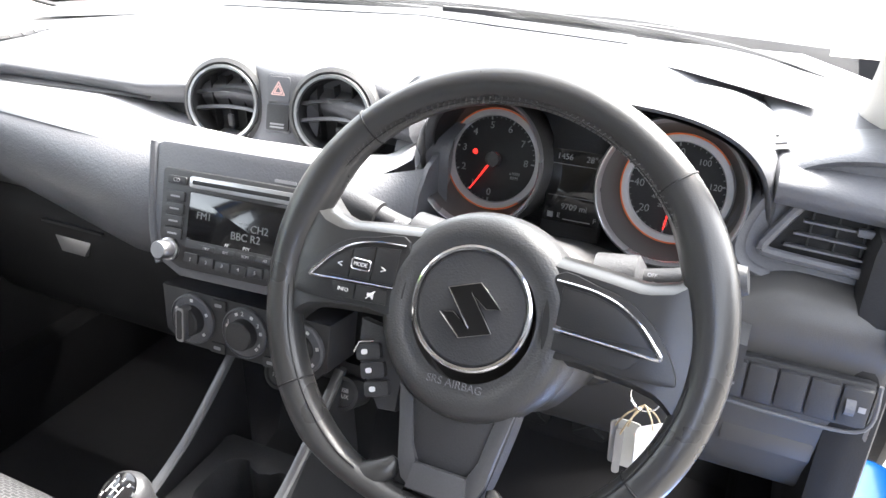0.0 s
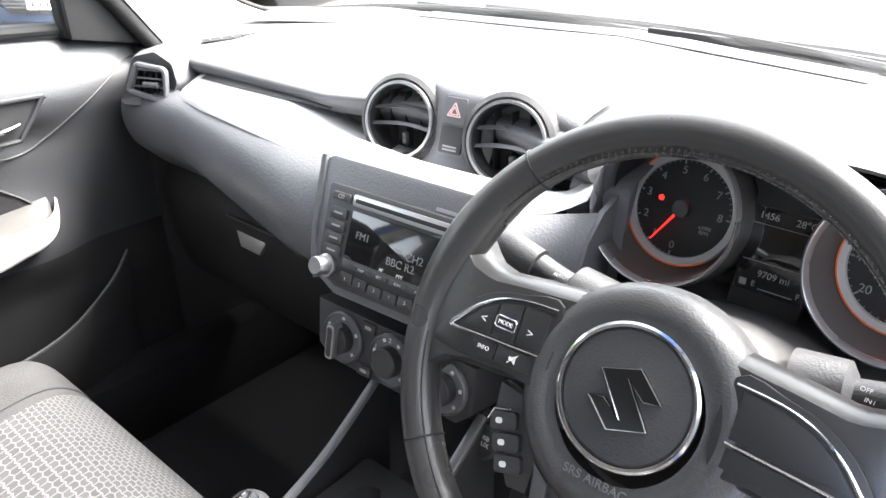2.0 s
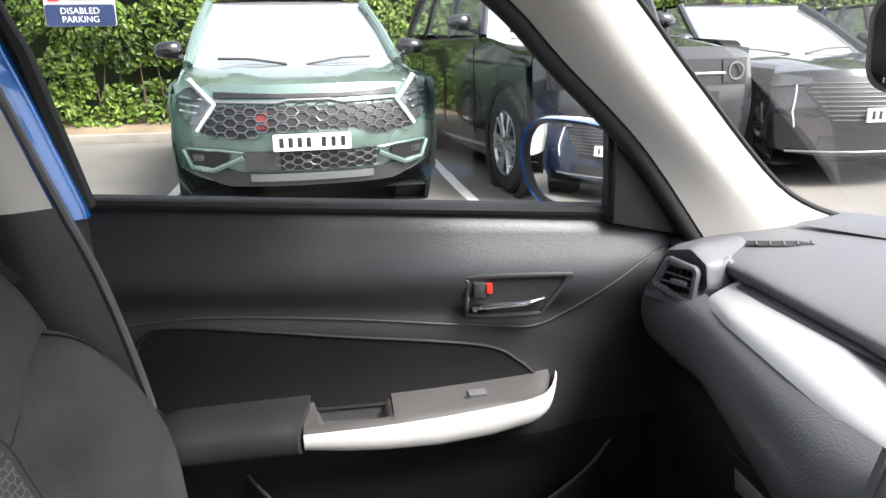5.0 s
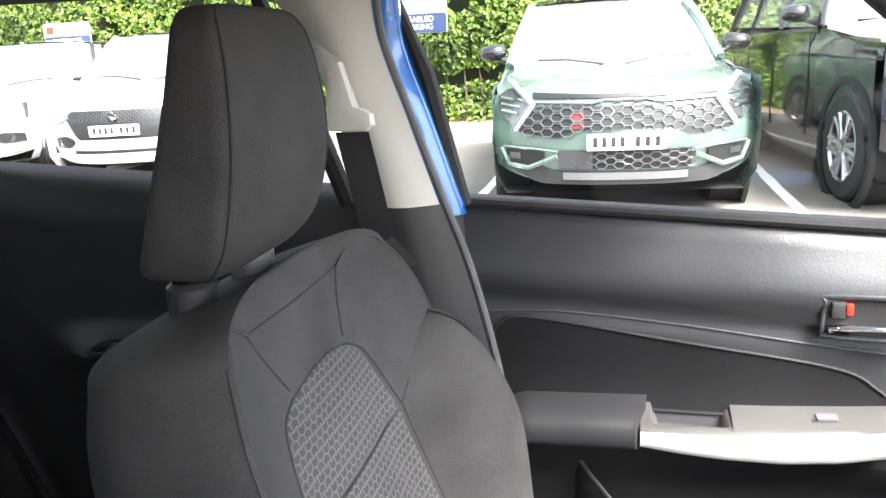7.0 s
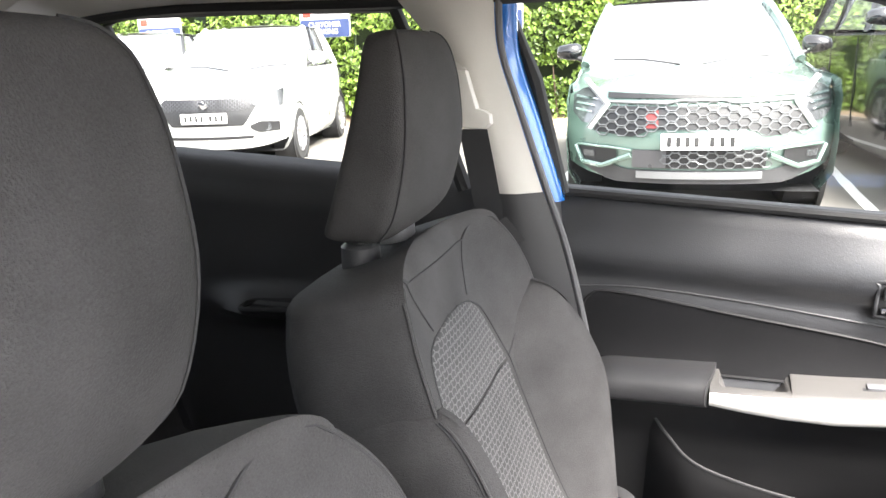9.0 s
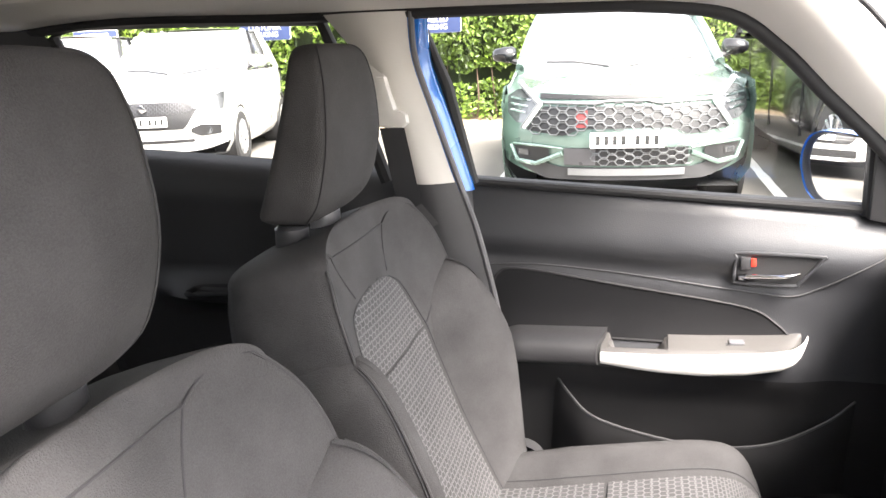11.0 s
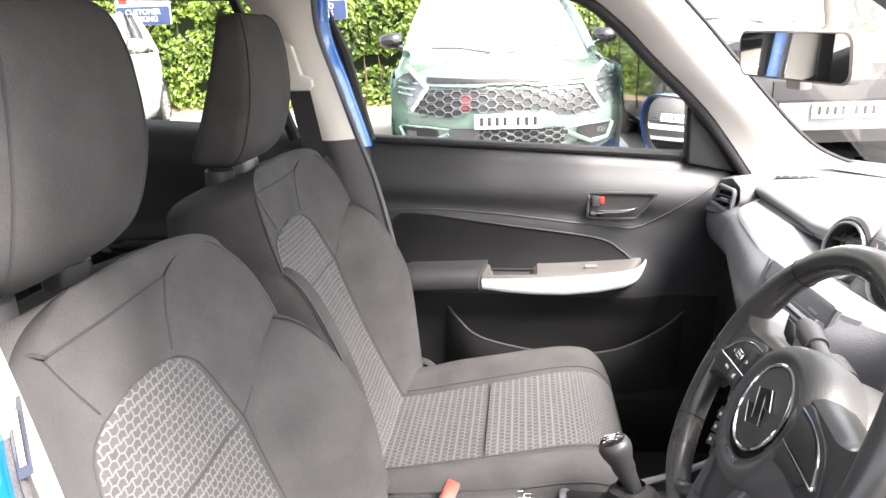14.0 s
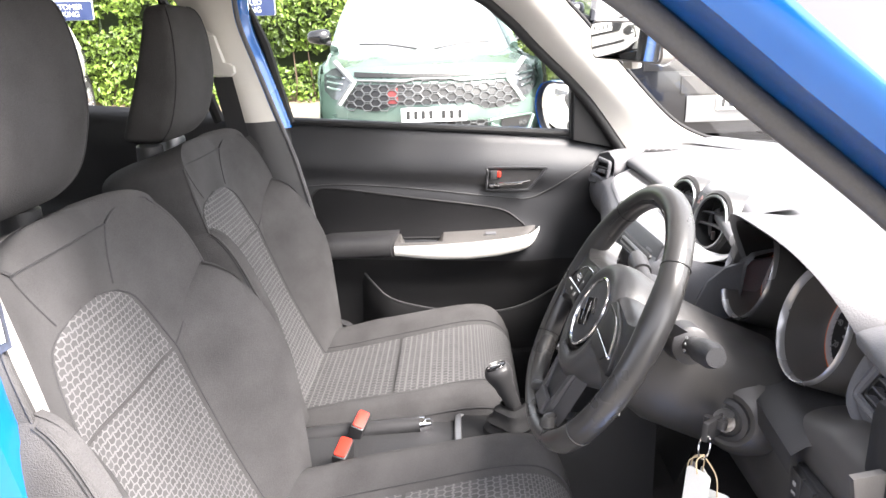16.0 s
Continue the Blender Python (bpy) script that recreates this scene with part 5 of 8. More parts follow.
def dial(x, y, z, step, first, names, needle, small, unit):
    d = new("dial")
    d.parent = cluster
    f = facing((x, y, z), CN)
    bm = bmesh.new()
    disc(bm, f, [(0.071, -0.055), (0.0702, 0.003)], 64)
    part("tube", bm, COLUMN, d)
    bm = bmesh.new()
    disc(bm, f, [(0.0702, 0.002), (0.0705, 0.006), (0.0685, 0.009), (0.0665, 0.007), (0.065, 0.0)], 64)
    part("bezel", bm, BEZEL, d, "bright satin bezel")
    bm = bmesh.new()
    disc(bm, f, [(0.0655, 0.0), (0.061, -0.040), (0.0555, -0.048)], 64)
    part("cone", bm, COLUMN, d)
    bm = bmesh.new()
    disc(bm, f, [(0.0555, -0.048), (0.0535, -0.045), (0.0475, -0.045), (0.0465, -0.048)], 64)
    part("scale_ring", bm, SILVER, d, "silver scale ring")
    bm = bmesh.new()
    rod(bm, [f @ Vector((0.0545 * math.cos(a), 0.0545 * math.sin(a), -0.0455)) for a in np.linspace(0.6, 2 * math.pi - 0.9, 60)], 0.0007, 6)
    part("orange_ring", bm, LAMP_ORANGE, d, "lit orange ring")
    bm = bmesh.new()
    disc(bm, f, [(0.0475, -0.048), (0.0, -0.047)], 48)
    part("face", bm, DARK, d)
    bm = bmesh.new()
    for k in range((len(names) - 1) * 5 + 1):
        a = radians(first - step * k / 5)
        r0 = 0.0425 if k % 5 == 0 else 0.0445
        rod(bm, [f @ Vector((r0 * math.cos(a), r0 * math.sin(a), -0.0465)), f @ Vector((0.0462 * math.cos(a), 0.0462 * math.sin(a), -0.0465))], 0.0005 if k % 5 else 0.0009, 4)
    part("scale", bm, LAMP_WHITE, d)
    for k, t in enumerate(names):
        a = radians(first - step * k)
        text("dial_number", t, f @ Matrix.Translation((0.0365 * math.cos(a), 0.0365 * math.sin(a), -0.0465)), 0.0105 if len(t) < 3 else 0.0085, LAMP_WHITE, d)
    if small:
        for k in range(0, 7):
            a = radians(first - 27 - 27 * k)
            text("small_number", str(20 * (k + 1)), f @ Matrix.Translation((0.0225 * math.cos(a), 0.0225 * math.sin(a), -0.0465)), 0.0052, LAMP_WHITE, d)
    else:
        text("unit", unit, f @ Matrix.Translation((0.0255, -0.015, -0.0465)), 0.0048, LAMP_WHITE, d)
    a = radians(needle)
    bm = bmesh.new()
    rod(bm, [f @ Vector((-0.008 * math.cos(a), -0.008 * math.sin(a), -0.0425)), f @ Vector((0.042 * math.cos(a), 0.042 * math.sin(a), -0.0425))], [0.0016, 0.0006], 6)
    part("needle", bm, LAMP_RED, d, "red needle")
    bm = bmesh.new()
    disc(bm, f, [(0.0085, -0.047), (0.008, -0.040), (0.0, -0.0395)], 24)
    part("needle_hub", bm, BLACK, d)


dial(0.252, 0.243, 0.895, 33.5, -92, list("012345678"), -92 - 30, False, "x1000\nRPM")
dial(0.446, 0.243, 0.895, 42, -97, ["0", "20", "40", "60", "80", "100", "120", "140"], -97, True, "")
LF = facing((0.349, 0.270, 0.872), CN)
lcd = new("trip_display")
lcd.parent = cluster
bm = bmesh.new()
slab(bm, rounded(0.060, 0.076, 0.002), LF, 0.006, 0.001)
part("screen", bm, GLOSS, lcd, "black display screen")
for t, x, y, sz in (("1456", -0.015, 0.030, 0.0085), ("28\u00b0C", 0.016, 0.030, 0.0085), ("9709 mi", 0.002, -0.021, 0.0085), ("E", -0.013, -0.031, 0.007), ("F", 0.025, -0.031, 0.007)):
    text("display_text", t, LF @ Matrix.Translation((x, y, 0.0006)), sz, LAMP_WHITE, lcd)
for x0, x1, y, r_ in ((-0.027, 0.027, 0.0225, 0.00035), (-0.027, 0.027, -0.0105, 0.00035), (-0.008, 0.021, -0.034, 0.0005)):
    bm = bmesh.new()
    rod(bm, [LF @ Vector((x0, y, 0.0006)), LF @ Vector((x1, y, 0.0006))], r_, 4)
    part("display_line", bm, LAMP_WHITE, lcd)
bm = bmesh.new()
box(bm, LF @ Vector((-0.022, -0.031, 0.0006)), (0.006, 0.001, 0.006))
part("fuel_mark", bm, LAMP_WHITE, lcd)
for x, y, mt, lb in ((-0.014, 0.062, LAMP_RED, "lit red seat belt lamp"), (-0.003, 0.061, LAMP_AMBER, "lit amber fuel lamp"), (0.024, 0.079, LAMP_RED, "lit red brake lamp")):
    bm = bmesh.new()
    disc(bm, LF @ Matrix.Translation((x, y, -0.004)), [(0.0036, 0.0), (0.0034, 0.001), (0.0022, 0.001), (0.002, 0.0)], 16)
    box(bm, LF @ Vector((x, y, -0.0035)), (0.0016, 0.001, 0.004))
    part("warning_lamp", bm, mt, cluster, lb)
bm = bmesh.new()
disc(bm, facing((0.229, 0.243, 0.888), CN) @ Matrix.Translation((0, 0.012, -0.046)), [(0.003, 0.0), (0.0028, 0.001), (0.0, 0.001)], 12)
part("warning_lamp", bm, LAMP_RED, cluster, "lit red lamp")
bm = bmesh.new()
rod(bm, [(0.190, 0.235, 0.838), (0.190, 0.205, 0.842)], [0.006, 0.005], 10)
part("trip_stalk", bm, BLACK, cluster)

# ---- driver's side of the dashboard ----
knee = [(0.30, 0.838), (0.25, 0.836), (0.220, 0.828), (0.208, 0.812), (0.206, 0.79), (0.212, 0.76), (0.214, 0.70), (0.225, 0.64), (0.26, 0.58), (0.36, 0.53)]
bm = bmesh.new()
rows = []
for x in np.linspace(0.16, 0.652, 40):
    drop = float(np.interp(x, [0.16, 0.46, 0.56], [0.032, 0.032, 0.0]))
    rows.append([(x, y, z - drop * min(max((z - 0.74) / 0.08, 0), 1)) for y, z in spline(knee, 44)])
grid(bm, rows)
part("knee_panel", bm, COLUMN, dash, "charcoal driver's knee panel")
bm = bmesh.new()
slab(bm, [(0.40, 0.47), (0.255, 0.575), (0.222, 0.64), (0.212, 0.70), (0.212, 0.79), (0.19, 0.805), (0.184, 0.835), (0.30, 0.86), (0.34, 0.93), (0.50, 0.94), (0.56, 0.6)], Matrix.Translation((0.656, 0, 0)) @ Matrix(((0, 0, 1, 0), (1, 0, 0, 0), (0, 1, 0, 0), (0, 0, 0, 1))), 0.008, 0.002)
part("end_panel", bm, COLUMN, dash, "charcoal dashboard end panel")
bm = bmesh.new()
box(bm, (0.583, 0.207, 0.74), (0.135, 0.012, 0.052), 0.008)
part("switch_recess", bm, BLACK, dash)
for k in range(5):
    sw_ = thing("dash_switch", "square black dashboard switch below the side vent", "switch", "dashboard switches")
    x = 0.531 + 0.0262 * k
    bm = bmesh.new()
    box(bm, (x, 0.2005, 0.741), (0.0245, 0.008, 0.040), 0.002)
    part("cap", bm, BLACK, sw_)
    if k == 0:
        text("switch_text", "OFF", facing((x, 0.196, 0.735), (0, -1, 0)), 0.0055, GREY_PRINT, sw_)
        bm = bmesh.new()
        box(bm, (x, 0.196, 0.747), (0.006, 0.001, 0.005), 0.0005)
        part("symbol", bm, GREY_PRINT, sw_)
    if k == 4:
        bm = bmesh.new()
        disc(bm, facing((x - 0.004, 0.199, 0.741), (1, 0, 0)), [(0.009, -0.004), (0.009, 0.004), (0.0, 0.004)], 20)
        part("level_wheel", bm, DASH_LOW, sw_)
        bm = bmesh.new()
        box(bm, (x + 0.006, 0.196, 0.741), (0.006, 0.001, 0.006), 0.0005)
        part("symbol", bm, GREY_PRINT, sw_)
bm = bmesh.new()
rod(bm, spline([(0.515, 0.203, 0.712), (0.58, 0.201, 0.710), (0.648, 0.203, 0.714), (0.652, 0.203, 0.765)], 20), 0.002, 6)
part("recess_edge", bm, DASH_LOW, dash)
bm = bmesh.new()
box(bm, (0.575, 0.2235, 0.662), (0.085, 0.014, 0.024), 0.003)
part("coin_tray", bm, COLUMN, dash, "small pull-out coin tray")


def dense(poly, n=7):
    """A polygon with points along its edges, so that a curve through them keeps the corners."""
    out = []
    for p, q in zip(poly, poly[1:] + poly[:1]):
        out += [(p[0] + (q[0] - p[0]) * k, p[1] + (q[1] - p[1]) * k) for k in np.linspace(0.08, 0.92, n)]
    return out


def slat_vent(name, label, f, outline, slats, top, bottom, left, right):
    v = thing(name, label, "air vent", "side air vents")
    bm = bmesh.new()
    rod(bm, [f @ Vector((x, y, 0.003)) for x, y in spline(outline, 40, True)], 0.005, 8, close=True)
    part("frame", bm, DASH_LOW, v)
    bm = bmesh.new()
    slab(bm, [tuple(p) for p in spline(outline, 40, True)], f @ Matrix.Translation((0, 0, -0.006)), 0.02)
    part("duct", bm, DARK, v)
    for k in range(slats):
        y = bottom + (top - bottom) * (k + 0.5) / slats
        bm = bmesh.new()
        box(bm, f @ Vector(((left(y) + right(y)) / 2, y, 0.0)), (right(y) - left(y), 0.0022, 0.010), 0.0008, f.to_quaternion().to_matrix())
        part("slat", bm, DASH_LOW, v)
    bm = bmesh.new()
    box(bm, f @ Vector(((left(0) + right(0)) / 2 + 0.006, 0.0, 0.004)), (0.026, 0.007, 0.012), 0.002, f.to_quaternion().to_matrix())
    part("tab", bm, DASH_LOW, v)
    for k in range(5):
        x = left(0) + (right(0) - left(0)) * (k + 0.5) / 5
        bm = bmesh.new()
        box(bm, f @ Vector((x, 0, -0.004)), (0.0015, (top - bottom) * 0.85, 0.006), 0.0004, f.to_quaternion().to_matrix())
        part("vane", bm, BLACK, v)
    return v


VF = facing((0.606, 0.250, 0.886), (-0.10, -1, 0.18)) @ Matrix.Diagonal((1.08, 1.08, 1.0, 1.0))
slat_vent("side_air_vent", "black slatted side vent in the dashboard", VF, [(-0.066, -0.028), (-0.062, -0.018), (-0.036, 0.026), (-0.028, 0.031), (0.055, 0.033), (0.060, 0.026), (0.060, -0.030), (0.05, -0.034), (-0.055, -0.033)], 5, 0.028, -0.029,
          lambda y: -0.058 + 0.028 * (y + 0.03) / 0.06, lambda y: 0.056)
# pods that carry the side vents
for s in (-1, 1):
    bm = bmesh.new()
    if s > 0:
        f = VF
        o = [(-0.085, -0.05), (-0.05, 0.045), (0.07, 0.05), (0.07, -0.05)]
    else:
        f = facing((-0.552, 0.178, 0.892), (0.42, -1, 0.20))
        f = f @ Matrix.Translation((0.030, 0.006, 0.0))
        o = dense([(-0.062, -0.040), (-0.034, 0.032), (0.006, 0.042), (0.036, 0.026), (0.044, -0.002), (0.024, -0.040)], 5)
    rows = [[f @ Vector((x * k, y * k, d)) for x, y in (spline(o, 40, True) if s > 0 else o)] for d, k in ((-0.012, 0.30), (-0.004, 0.62 if s < 0 else 0.88), (0.0, 0.90), (0.003, 0.96), (0.0, 1.02), (-0.02, 1.18 if s < 0 else 1.12), (-0.09, 1.5 if s < 0 else 1.25))]
    grid(bm, rows, loop_u=True)
    part("vent_pod", bm, DASH_TOP if s < 0 else DASH_LOW, dash)
PF = facing((-0.552, 0.178, 0.892), (0.42, -1, 0.20))
slat_vent("side_air_vent", "black slatted side vent beside the passenger door", PF @ Matrix.Translation((0.0, 0, 0.003)), dense([(0.006, 0.027), (0.055, 0.022), (0.056, -0.025), (-0.010, -0.012)]), 4, 0.026, -0.022,
          lambda y: float(np.interp(y, [-0.024, -0.013, 0.027], [0.040, -0.004, 0.010])), lambda y: 0.052)
# demister vents on top
for s in (-1, 1):
    v = thing("demister_vent", "slim black demister vent on the dashboard top", "air vent", "demister vents")
    a, b = Vector((s * 0.529, 0.282, 0.0)), Vector((s * 0.485, 0.365, 0.0))
    d = (b - a).normalized()
    w = Vector((-d.y, d.x, 0)) * (1 if s < 0 else -1)
    z = lambda p: 0.9345 + 0.09 * (p.y - 0.28)
    o = [a - w * 0.004, a + w * 0.016, b + w * 0.012, b - w * 0.002, a.lerp(b, 0.5) - w * 0.012]
    bm = bmesh.new()
    vs = [bm.verts.new((p.x, p.y, z(p) + 0.0035)) for p in o]
    bm.faces.new(vs)
    part("opening", bm, DARK, v)
    for k in range(5):
        bm = bmesh.new()
        c = a.lerp(b, 0.12 + 0.18 * k)
        p, q = c - w * (0.006 + 0.004 * (2 - abs(k - 2)) / 2), c + w * 0.013
        rod(bm, [(p.x, p.y, z(p) + 0.0042), (q.x, q.y, z(q) + 0.0042)], 0.0013, 6)
        part("rib", bm, DASH_TOP, v)
text("airbag_text", "AIRBAG", facing((-0.49, 0.236, 0.9305), (0, -0.25, 1), (0.3, 1, 0)), 0.008, GREY_PRINT, dash)

# pedals
for x, w in ((0.27, 0.05), (0.36, 0.055), (0.46, 0.045)):
    pd = thing("pedal", "ribbed black rubber pedal on its arm", "pedal", "pedals")
    h = 0.07 if x < 0.4 else 0.13
    f = facing((x, 0.46, 0.43 if x < 0.4 else 0.40), (0, -0.9, 0.6))
    bm = bmesh.new()
    slab(bm, rounded(w, h, 0.01), f, 0.012, 0.003)
    part("pad", bm, RUBBER, pd)
    bm = bmesh.new()
    for k in (-1, 1):
        for j in range(3):
            rod(bm, [f @ Vector((k * 0.004, -h * 0.25 + j * h * 0.25, 0.001)), f @ Vector((k * w * 0.42, -h * 0.4 + j * h * 0.25, 0.001))], 0.0018, 5)
    part("tread", bm, BLACK, pd)
    bm = bmesh.new()
    rod(bm, [f @ Vector((0, 0, -0.012)), (x, 0.56, 0.55), (x, 0.60, 0.75)], 0.009, 8)
    part("arm", bm, DARK, pd)

# ---- steering wheel ----
HUB = material("black_grained_plastic", (0.048, 0.048, 0.049), 0.38, 0, 0.35, 620, 0.15)
PLATE_BLACK = material("smooth_black_plastic", (0.018, 0.018, 0.019), 0.36, 0, 0.1, 700, 0.1)
SPOKE_GREY = material("spoke_grey", (0.10, 0.10, 0.105), 0.36, 0.35, 0.2, 700)
wheel = thing("steering_wheel", "black leather three-spoke steering wheel with silver accents", "steering wheel")
WC = Vector((0.346, 0.0162, 0.8705))
SW = facing(WC, (0, -math.cos(radians(28.5)), math.sin(radians(28.5))))
RIM = 0.1702


def rim_point(a, dr=0.0, h=0.0):
    """A place on the rim's tube: angle a, dr outward from its middle line, h towards the driver; the bottom is flattened."""
    x, y = (RIM + dr) * math.cos(a), (RIM + dr) * math.sin(a)
    if y < -0.136:
        y = -0.136 - 0.74 * (-y - 0.136)
    return SW @ Vector((x, y, h))


bm = bmesh.new()
rows = []
for a in np.linspace(0, 2 * math.pi, 120, endpoint=False):
    deg = math.degrees(a)
    grip = max(math.exp(-((((deg - g + 180) % 360) - 180) / 15) ** 2) for g in (22, 158))
    low = math.exp(-((((deg - 270 + 180) % 360) - 180) / 30) ** 2)
    w_, t_ = 0.0150 + 0.0030 * grip - 0.0015 * low, 0.0158 + 0.0016 * grip - 0.0016 * low
    rows.append([rim_point(a, w_ * math.cos(b) - 0.0018 * grip, t_ * math.sin(b)) for b in np.linspace(0, 2 * math.pi, 20, endpoint=False)])
grid(bm, rows, loop_u=True, loop_v=True)
part("rim", bm, LEATHER, wheel, "black leather rim")
for a in (43, 134, 214, 326):
    bm = bmesh.new()
    rod(bm, [rim_point(radians(a), 0.0156 * math.cos(b), 0.0162 * math.sin(b)) for b in np.linspace(0, 2 * math.pi, 22, endpoint=False)], 0.0009, 4, close=True)
    part("leather_seam", bm, DARK, wheel)
bm = bmesh.new()
for a in np.radians(np.linspace(20, 160, 84)):
    rod(bm, [rim_point(a - 0.006, -0.0118, 0.0118), rim_point(a + 0.006, -0.0152, 0.0078)], 0.0008, 4)
part("stitching", bm, BLACK, wheel, "black stitching")
bm = bmesh.new()
rod(bm, [rim_point(a, -0.0139, 0.0096) for a in np.radians(np.linspace(20, 160, 60))], 0.0007, 4)
part("leather_seam", bm, DARK, wheel)
# inner seams where the lower grips meet the plain underside
for lo, hi in ((186, 245), (295, 354)):
    bm = bmesh.new()
    rod(bm, [rim_point(a, -0.0105, 0.0122) for a in np.radians(np.linspace(lo, hi, 30))], 0.0007, 4)
    part("leather_seam", bm, DARK, wheel)

# hub: a dished round cover, its face a little ahead of the rim's plane
HB = SW @ Matrix.Translation((0.002, -0.003, -0.0025))
bm = bmesh.new()
rows = []
for r_, h in ((0.076, -0.040), (0.0800, -0.018), (0.0800, -0.006), (0.0770, 0.008), (0.0705, 0.0165), (0.0630, 0.0185), (0.0575, 0.0170), (0.0530, 0.0150), (0.0490, 0.0158)):
    rows.append([HB @ Vector((r_ * math.cos(a), r_ * math.sin(a) * (0.96 if math.sin(a) > 0 else 1.07), h)) for a in np.linspace(0, 2 * math.pi, 72, endpoint=False)])
grid(bm, rows, loop_u=True)
part("airbag_cover", bm, HUB, wheel, "black round airbag cover")
RG = SW @ Matrix.Translation((0.0, 0.0, -0.0140))
bm = bmesh.new()
disc(bm, RG, [(0.0480, 0.0255), (0.0472, 0.0285), (0.0455, 0.0295), (0.0436, 0.0290), (0.0428, 0.0268)], 72)
part("chrome_ring", bm, CHROME, wheel, "chrome ring")
bm = bmesh.new()
disc(bm, RG, [(0.0432, 0.026), (0.0415, 0.0278), (0.025, 0.0290), (0.0, 0.0293)], 64)
part("centre_disc", bm, BLACK, wheel)
EM = RG @ Matrix.Translation((0.0015, -0.001, 0.0325))
EO = [(0.00028 * x, 0.000285 * y) for x, y in ((-70, 46), (16, 76), (82, 20), (44, 12), (-4, 46), (70, -46), (-16, -76), (-82, -20), (-44, -12), (4, -46))]
bm = bmesh.new()
slab(bm, EO, EM, 0.004)
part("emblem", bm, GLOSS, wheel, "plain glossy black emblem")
bm = bmesh.new()
rod(bm, [EM @ Vector((x, y, 0.0)) for x, y in EO], 0.0006, 6, close=True)
part("emblem_edge", bm, CHROME, wheel, "bright chrome edge")
text("airbag_text", "SRS AIRBAG", SW @ Matrix.Translation((0.0, -0.0575, 0.0158)), 0.0085, DASH_LOW, wheel)

